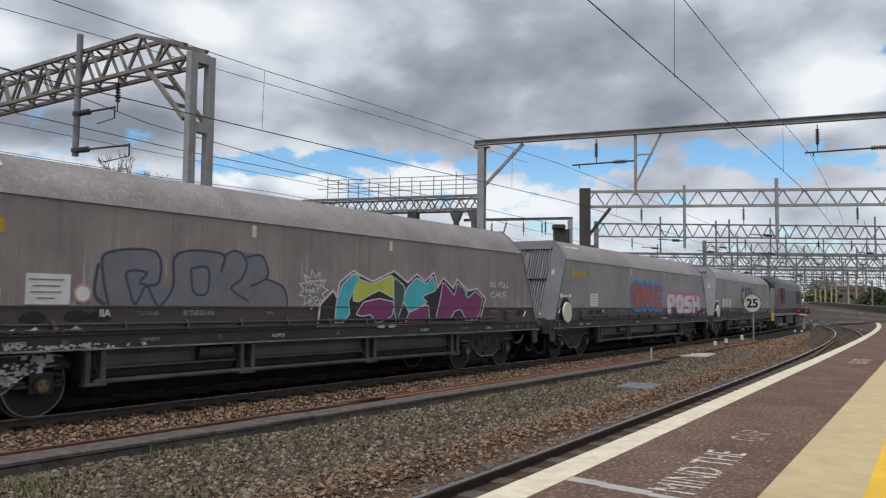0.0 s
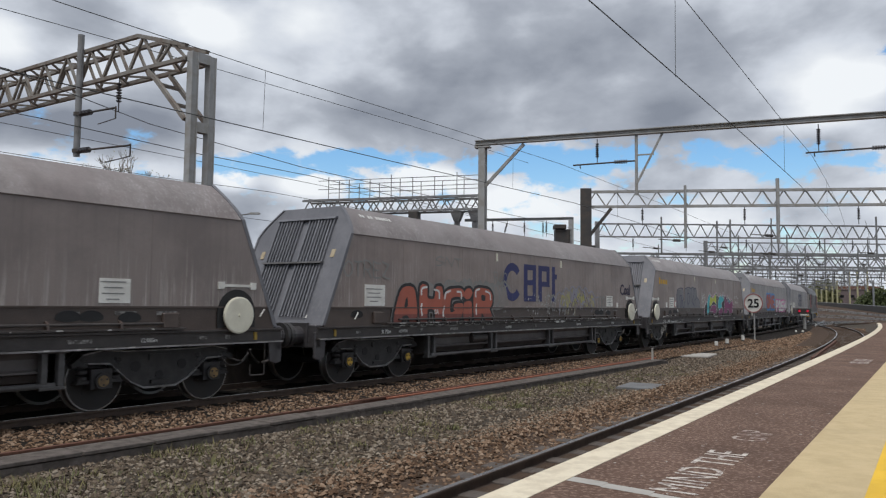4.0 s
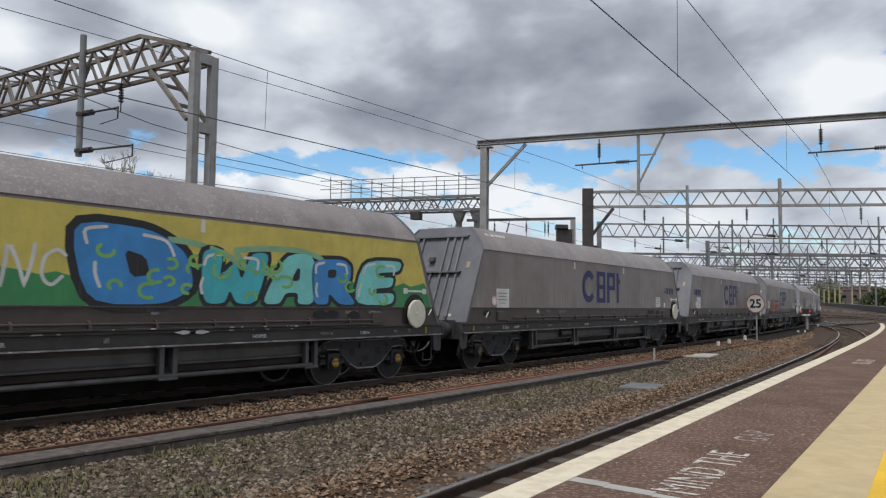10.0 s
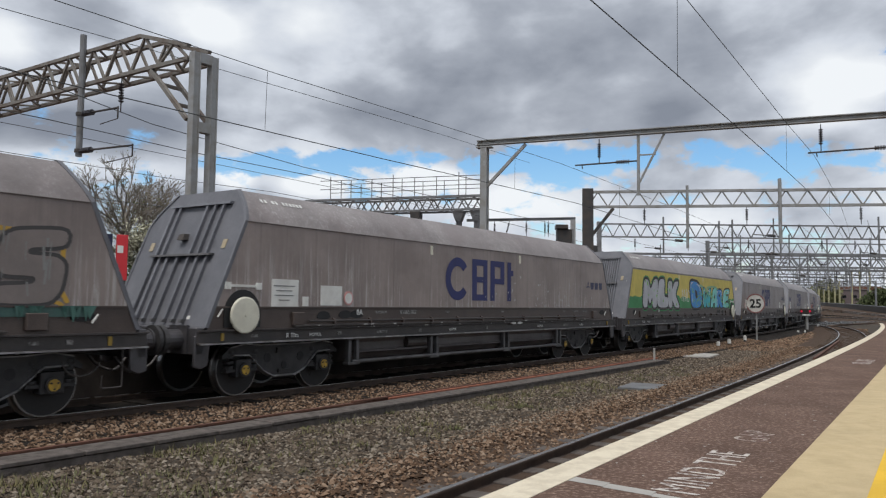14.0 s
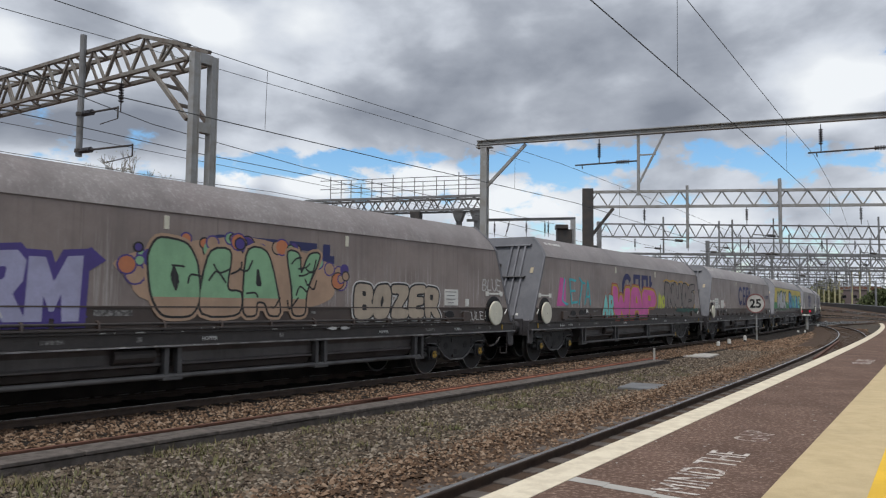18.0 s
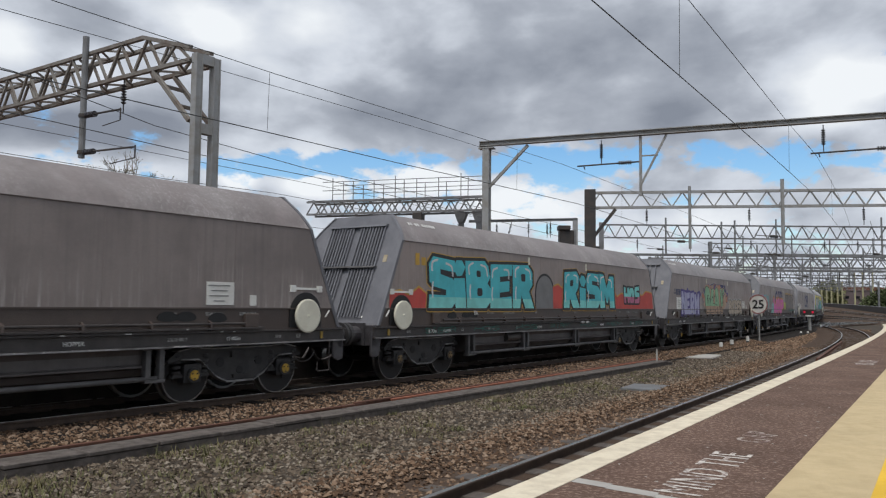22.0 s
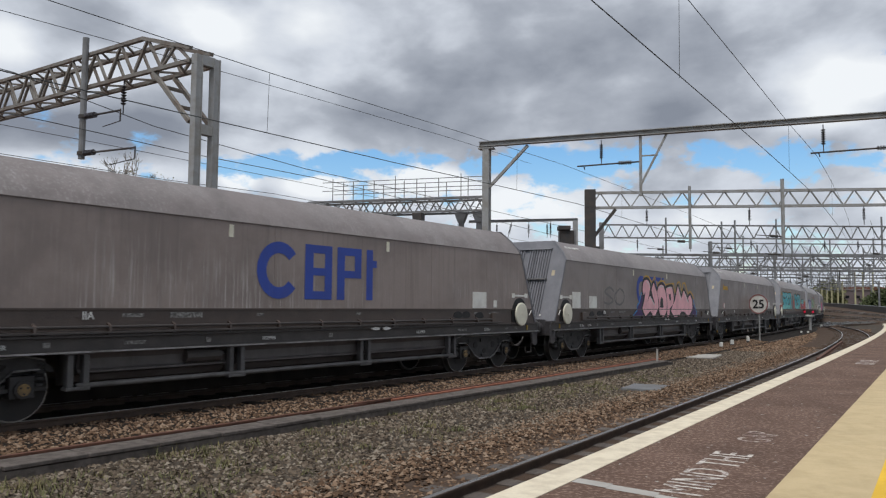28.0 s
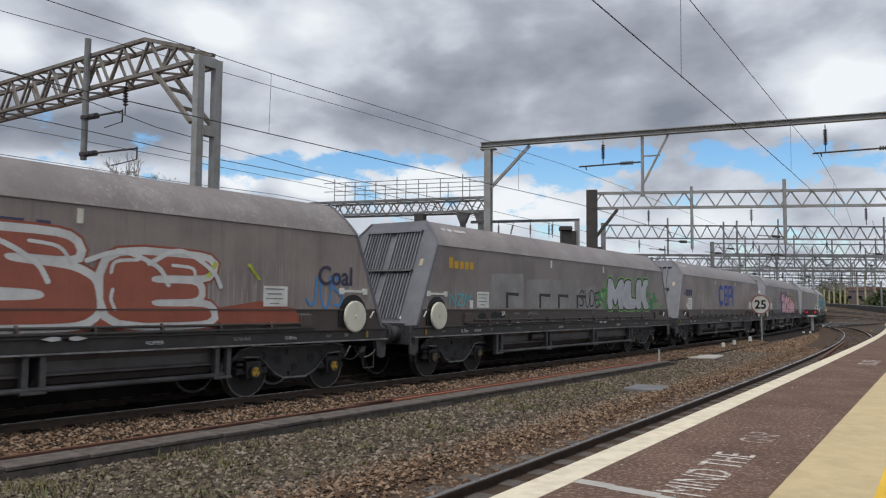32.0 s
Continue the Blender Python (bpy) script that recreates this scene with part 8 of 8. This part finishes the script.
for s, za, zb in ((10.4, 6.78, 5.37), (19.9, 6.8, 5.49), (30, 6.85, 5.45)):
    dropper(PLATFORM, s, 0.2, za, zb, wd_)
wire(FREIGHT, [(-40, -6.8, 9.0), (6.1, -6.8, 7.7), (9.9, -6.8, 7.1), (15.7, -6.8, 6.76), (30, -6.8, 6.6), (80, -6.8, 6.5)], 0.011, "dark catenary wire over the farther track")
wire(FREIGHT, [(-40, -6.8, 6.6), (6.9, -6.8, 6.62), (11.1, -6.8, 6.5), (16.2, -6.8, 6.5), (40, -6.8, 5.8)], 0.011, "dark contact wire over the farther track")
wire(FREIGHT, [(-40, -14, 7.0), (14.3, -14, 6.95), (19.9, -14, 7.1), (60, -14, 6.5)], 0.011, "dark wire over the outer tracks")
wire(FREIGHT, [(-40, -17, 6.0), (8, -17, 6.2), (40, -17, 6.1)], 0.011, "dark wire over the outer tracks")
wire(FREIGHT, [(-40, -15, 8.4), (8, -15, 8.2), (40, -15, 8.0)], 0.011, "dark wire over the outer tracks")
wire(FREIGHT, [(-30, -3.4, 7.8), (4.7, -3.4, 7.91), (9.9, -3.4, 8.04), (19.9, -3.4, 8.22), (26, -3.4, 8.25)], 0.0075, "dark earth wire along the masts")
for o, z in ((3.5, 5.6), (6.8, 5.6), (10, 5.6), (3.5, 6.9), (7.0, 6.9)):
    wire(FREIGHT, [(45, o + 1, z), (75, o, z - 0.1), (150, o - 4, z - 0.2)], 0.012, "dark wire down the line")

# ---- farther platform: station sign, red panels, trees, hedge ----


def facing(x, y, z=0.0, swing=0.0):
    """The pose of a board at x, y that faces the tracks: local x to its right, local -y out of it."""
    return site(x, y, z, math.atan2(-x, y) + swing)


ns = thing("station_sign", "long navy blue station sign with white lettering on posts", "sign", facing(-14.85, 26.3, 0.93))
put("board", Build().box(-1.9, 1.86, -0.04, 0.04, 2.56, 3.60).mesh("board", NAVY, 0.01), ns)
put("lettering", text_mesh("Stockport", 0.33, WHITE, 0.004), ns, Matrix.Translation((-0.35, -0.046, 3.10)) @ Matrix.Rotation(math.pi / 2, 4, "X"))
for x in (-1.5, 1.45):
    put("post", Build().rod((x, 0, 0), (x, 0, 3.6), 0.05, 8).mesh("post", STEEL), ns)
for x, y, w_, z0, z1, lab in ((-12.85, 27.25, 0.42, 1.75, 3.58, "tall narrow red panel with a white square"), (-13.0, 20.5, 1.05, 1.0, 3.1, "wide red notice panel with a white label")):
    rp = thing("red_panel", lab, "notice board", facing(x, y, 0.93))
    put("board", Build().box(-w_ / 2, w_ / 2, -0.06, 0.06, z0, z1).mesh("board", RED, 0.015), rp)
    put("label", Build().box(-w_ * 0.42, w_ * 0.1, -0.068, -0.058, z0 + (z1 - z0) * 0.60, z0 + (z1 - z0) * 0.76).mesh("label", WHITE), rp)
    for sx in (-w_ * 0.3, w_ * 0.3):
        put("post", Build().rod((sx, 0, 0), (sx, 0, z1 - 0.1), 0.035, 8).mesh("post", STEEL_DARK), rp)
    if w_ > 1:
        put("screen_case", Build().box(w_ / 2 + 0.01, w_ / 2 + 0.35, -0.12, 0.25, z1 - 0.7, z1 - 0.08).mesh("screen_case", STEEL_DARK, 0.02), rp)


def tree(name, label, p, height, spread, seed, leaf_count, leaf, leaf_size=0.10, base=0.0):
    """Trunk and limbs that fork again and again, with a thin crown of small leaves."""
    rnd = random.Random(seed)
    t = thing(name, label, "tree", site(*p, base))
    wood, tips = Build(), []

    def grow(a, d, length, r, level):
        n = 2
        for k in range(n):
            c = a + d * (length / n) + Vector((rnd.gauss(0, 1), rnd.gauss(0, 1), rnd.gauss(0, 0.5))) * length * 0.035
            wood.rod(a, c, r * (1 - 0.18 * k), (4 if level > 3 else 6) if level > 1 else 8, 0, r * (1 - 0.18 * (k + 1)))
            a = c
            if 1 <= level < 6 and k == 0:
                kid(a, d, length * 0.7, r * 0.55, level)
        if level >= 7 or r < 0.004:
            tips.append(a)
            return
        for _ in range(rnd.choice((2, 2, 3))):
            kid(a, d, length, r * 0.70, level)

    def kid(a, d, length, r, level):
        bend = Vector((rnd.gauss(0, 1), rnd.gauss(0, 1), rnd.gauss(0.25, 0.5))).normalized()
        grow(a, (d + bend * spread).normalized(), length * rnd.uniform(0.62, 0.82), r, level + 1)

    grow(Vector((0, 0, 0)), Vector((0, 0, 1)), height * 0.26, height * 0.014, 0)
    put("trunk", wood.mesh("trunk", BARK), t)
    crown = Build()
    for _ in range(leaf_count):
        c = rnd.choice(tips) + Vector((rnd.gauss(0, 0.22), rnd.gauss(0, 0.22), rnd.gauss(0, 0.2)))
        u = Vector((rnd.gauss(0, 1), rnd.gauss(0, 1), rnd.gauss(0, 1))).normalized() * leaf_size * rnd.uniform(0.5, 1.2)
        v_ = u.cross(Vector((rnd.gauss(0, 1), rnd.gauss(0, 1), rnd.gauss(0, 1)))).normalized() * leaf_size * rnd.uniform(0.3, 0.7)
        crown.add([c - u, c + v_, c + u, c - v_], [(0, 1, 2, 3)])
    put("crown", crown.mesh("crown", leaf), t)
    return t


BLOSSOM = mat("pale_blossom", (0.52, 0.50, 0.40), 0.8, 0.0, (0.30, 0.31, 0.16), 1.0, 0.8)
tree("tree", "bare spring tree with thin grey branches", (-25.2, 54.4), 16.4, 0.62, 5, 900, LEAF, 0.09)
tree("tree", "bare spring tree with thin spreading twigs", (-24.2, 53.6), 15.2, 0.72, 37, 700, LEAF, 0.07)
tree("tree", "bare spring tree with pale opening blossom", (-22.0, 52.0), 9.0, 0.7, 11, 5200, BLOSSOM, 0.12)
tree("tree", "spring tree with pale opening blossom", (-29.0, 50.0), 8.6, 0.7, 17, 3800, BLOSSOM, 0.12)
tree("tree", "bare spring tree behind the hedge", (-34.0, 49.0), 10.5, 0.62, 23, 600, LEAF, 0.09)
tree("tree", "bare spring tree behind the signal gantry", (-1.0, 62.0), 9.6, 0.6, 29, 400, LEAF, 0.09)


def bush(label, p, w_, h_, d_, count, seed, leaf, size=0.16, base=-0.3):
    rnd = random.Random(seed)
    t = thing("bush", label, "bush", site(*p, base), group="bushes")
    stems, leaves = Build(), Build()
    heads = [Vector((rnd.uniform(-w_, w_) / 2, rnd.uniform(-d_, d_) / 2, rnd.uniform(0.45, 0.9) * h_)) for _ in range(9)]
    for c in heads:
        stems.rod((c.x * 0.5, c.y * 0.5, 0), c, 0.05, 5, 0, 0.015)
    for _ in range(count):
        c = rnd.choice(heads) + Vector((rnd.gauss(0, w_ * 0.12), rnd.gauss(0, d_ * 0.14), rnd.gauss(-0.1, h_ * 0.16)))
        c.z = max(c.z, 0.05)
        u = Vector((rnd.gauss(0, 1), rnd.gauss(0, 1), rnd.gauss(0, 1))).normalized() * size * rnd.uniform(0.5, 1.2)
        v_ = u.cross(Vector((rnd.gauss(0, 1), rnd.gauss(0, 1), rnd.gauss(0, 1)))).normalized() * size * rnd.uniform(0.4, 0.8)
        leaves.add([c - u, c + v_, c + u, c - v_], [(0, 1, 2, 3)])
    put("stem", stems.mesh("stem", BARK), t)
    put("foliage", leaves.mesh("foliage", leaf), t)


for k, (x, y) in enumerate(((-36, 44), (-31, 46), (-26, 47.5), (-21, 48), (-16.5, 49), (-12, 50))):
    bush("dark green hedge bush behind the platform", (x, y), 5.6, 4.2, 2.5, 2600, 40 + k, HEDGE)
for k, (x, y, w_, h_) in enumerate(((101.4, 160.7, 8, 5.4), (102.7, 159.8, 8, 6.0), (104.2, 158.9, 8, 6.2))):
    bush("dark green bush beyond the tracks", (x, y), w_, h_, 4, 1900, 60 + k, HEDGE, 0.40)
# parapet with a row of pale masts, and a low building, far down the line
lp = thing("street_lamp", "slim pale street lamp far behind the train", "street lamp", site(-14.6, 49.0, -0.3))
put("pole", Build().rod((0, 0, 0), (0, 0, 8.4), 0.07, 8).rod((0, 0, 8.4), (0.9, 0, 8.55), 0.05, 6).mesh("pole", STEEL_FAR), lp)
put("lantern", Build().box(0.8, 1.5, -0.12, 0.12, 8.48, 8.62).mesh("lantern", STEEL), lp)
wl_ = thing("parapet", "low dark parapet wall far down the line", "wall")
run_ = [(plan(95.5, 175.7, -0.3), 3.28), (plan(88.7, 150.8, -0.3), 2.78), (plan(82.1, 125.5, -0.3), 2.09)]
for (a, za), (c, zc) in zip(run_, run_[1:]):
    side = (c - a).cross(Vector((0, 0, 1))).normalized() * 0.2
    v = [p + side * sg + Vector((0, 0, h_)) for p, z in ((a, za), (c, zc)) for sg in (-1, 1) for h_ in (0, (z + 0.3) * UP)]
    put("wall_body", Build().add(v, [(0, 1, 3, 2), (4, 6, 7, 5), (0, 4, 5, 1), (2, 3, 7, 6), (0, 2, 6, 4), (1, 5, 7, 3)]).mesh("wall_body", STEEL_DARK), wl_)
    put("wall_cap", Build().bar(a + Vector((0, 0, (za + 0.34) * UP)), c + Vector((0, 0, (zc + 0.34) * UP)), 0.5, 0.08).mesh("wall_cap", STEEL_FAR), wl_)
bank = Build()
crest = [(93.2, 177.0, 2.68), (95.5, 175.7, 2.70), (88.7, 150.8, 1.91), (82.1, 125.5, 0.86), (80.5, 114.5, 0.25)]
foot = [(50.2, 95.6, -0.29), (51.5, 94.9, -0.29), (54.7, 93.1, -0.29), (59.0, 90.4, -0.29), (62.1, 88.4, -0.29)]
for k in range(4):
    bank.add([plan(*foot[k]), plan(*foot[k + 1]), plan(*crest[k + 1]), plan(*crest[k])], [(0, 1, 2, 3)])
tagged(put("embankment", bank.mesh("embankment", BALLAST)), "brown ballast bank rising towards the parapet", "embankment", kind="structure")
for u0, u1 in ((0.15, 0.30), (0.24, 0.40), (0.50, 0.62), (0.60, 0.72)):
    fr = thing("railway_track", "distant rails crossing the station throat", "railway track", kind="structure")
    for k in range(4):
        a, c = (plan(*foot[j]).lerp(plan(*crest[j]), u0 + (u1 - u0) * j / 4) + Vector((0, 0, 0.12)) for j in (k, k + 1))
        put("rail", Build().bar(a, c, 0.12, 0.14).mesh("rail", RAILTOP), fr)
for x, y, top in ((98.9, 179.5, 7.0), (99.9, 179.0, 7.3), (100.9, 178.5, 8.1), (102.1, 177.8, 7.9), (103.0, 177.2, 8.8), (105.4, 175.8, 11.4), (106.9, 174.9, 11.6), (108.8, 173.8, 12.3)):
    m_ = thing("pale_mast", "pale yellowish mast standing in a row", "mast", site(x, y, -0.3), group="row of pale masts")
    put("shaft", Build().box(-0.15, 0.15, -0.15, 0.15, 0, top + 0.3).mesh("shaft", POSTY), m_)
    put("head", Build().box(-0.17, 0.17, -0.14, 0.14, top + 0.3, top + 0.42).mesh("head", STEEL_FAR), m_)
hb = thing("low_building", "low purplish-brown building with a dull red roof edge", "building", site(124.4, 205.3, -0.3, radians(-31)))
put("wall", Build().box(-7.2, 7.2, -3, 3, 0, 7.6).mesh("wall", mat("far_wall", (0.17, 0.135, 0.135), 0.9, 0.0, (0.125, 0.10, 0.10), 0.6, 0.6)), hb)
put("roof", Build().prism([(-7.4, 7.6), (7.4, 7.6), (7.0, 8.2), (5.6, 8.6), (-7.4, 8.6)], -3.2, 3.2).mesh("roof", BRICKRED), hb)
wm_ = Build().box(-0.5, 0.5, -0.06, 0.02, -0.4, 0.4).mesh("window", GLASSD)
for x in (-5.4, -2.7, 0.0, 2.7, 5.4):
    put("window", wm_, hb, Matrix.Translation((x, -3.0, 5.6)))
for k, (x, y) in enumerate(((107.9, 197.5), (109.5, 196.6), (111.1, 195.7))):
    bush("yellow-green bush beside the low building", (x, y), 6, 8.6, 4, 1200, 95 + k, LEAF, 0.5)
# tracks fanning out to the farther side of the station throat
for s0, turn, ln in ((92, -0.25, 120), (100, -0.36, 120), (78, 0.03, 180), (84, -0.1, 150)):
    m_ = at(s0, 1.5, 0.0, turn)
    ft = thing("railway_track", "distant track of the station throat", "railway track", m_, kind="structure")
    for y in (-0.7175, 0.7175):
        put("rail", Build().box(0, ln, y - 0.04, y + 0.04, -0.3, 0.0).mesh("rail", RAILTOP), ft)
    put("ballast_bed", Build().box(0, ln, -1.5, 1.5, -0.36, -0.13).mesh("ballast_bed", BALLAST), ft)


# ---- movement ----
RUN = [(0.0, 0.35), (2.0, 13.46), (4.0, 26.96), (6.0, 40.65), (8.0, 54.46), (10.0, 68.52), (12.0, 82.84), (14.0, 97.35), (16.0, 112.05), (18.0, 126.83), (20.0, 141.67), (22.0, 156.55), (24.0, 171.45), (26.0, 186.39), (28.0, 201.23), (30.0, 216.12), (32.0, 230.98)]


STEPS = [on(FREIGHT, s)[0] for s in FREIGHT[0]]
ARC = np.concatenate([[0.0], np.cumsum([(c - a).length for a, c in zip(STEPS, STEPS[1:])])])
ARC -= np.interp(0.0, FREIGHT[0], ARC)


def run(t):
    """How far the train has come at t seconds, smoothly between the known marks."""
    ts, ds = [r[0] for r in RUN], [r[1] for r in RUN]
    slope = np.gradient(np.array(ds), np.array(ts))
    k = min(max(int(np.searchsorted(ts, t)) - 1, 0), len(ts) - 2)
    w = ts[k + 1] - ts[k]
    u = (t - ts[k]) / w
    return float((2 * u ** 3 - 3 * u * u + 1) * ds[k] + (u ** 3 - 2 * u * u + u) * w * slope[k]
                 + (3 * u * u - 2 * u ** 3) * ds[k + 1] + (u ** 3 - u * u) * w * slope[k + 1])


def riding(s, half):
    """The pose of a vehicle whose bogies stand half a wheelbase before and behind s."""
    a, c = (on(FREIGHT, float(np.interp(s + sg * half, ARC, FREIGHT[0])))[0] for sg in (-1, 1))
    d = c - a
    return Matrix.Translation((a + c) / 2) @ Matrix.Rotation(math.atan2(d.y, d.x), 4, "Z")


def motions():
    for i, (w, wheels) in enumerate(TRAIN):
        back = WAGON * (2.5 - i)
        walk(w, [(float(t), riding(run(t) + back, PIVOT)) for t in range(33)])
        near = [t / 10 for t in range(321) if -12 < run(t / 10) + back < 34]
        if near:
            ts = sorted({0.0, 32.0, *near})
            for ob, ax in wheels:
                a0 = run(near[0])
                walk(ob, [(t, pose(ax, 0, WHEEL_R, 0, math.degrees((run(min(max(t, near[0]), near[-1])) - a0) / WHEEL_R) % 360, 0)) for t in ts])
    walk(engine, [(float(t), riding(run(t) + WAGON * 3 + 10.7, 6.6)) for t in range(33)])


motions()
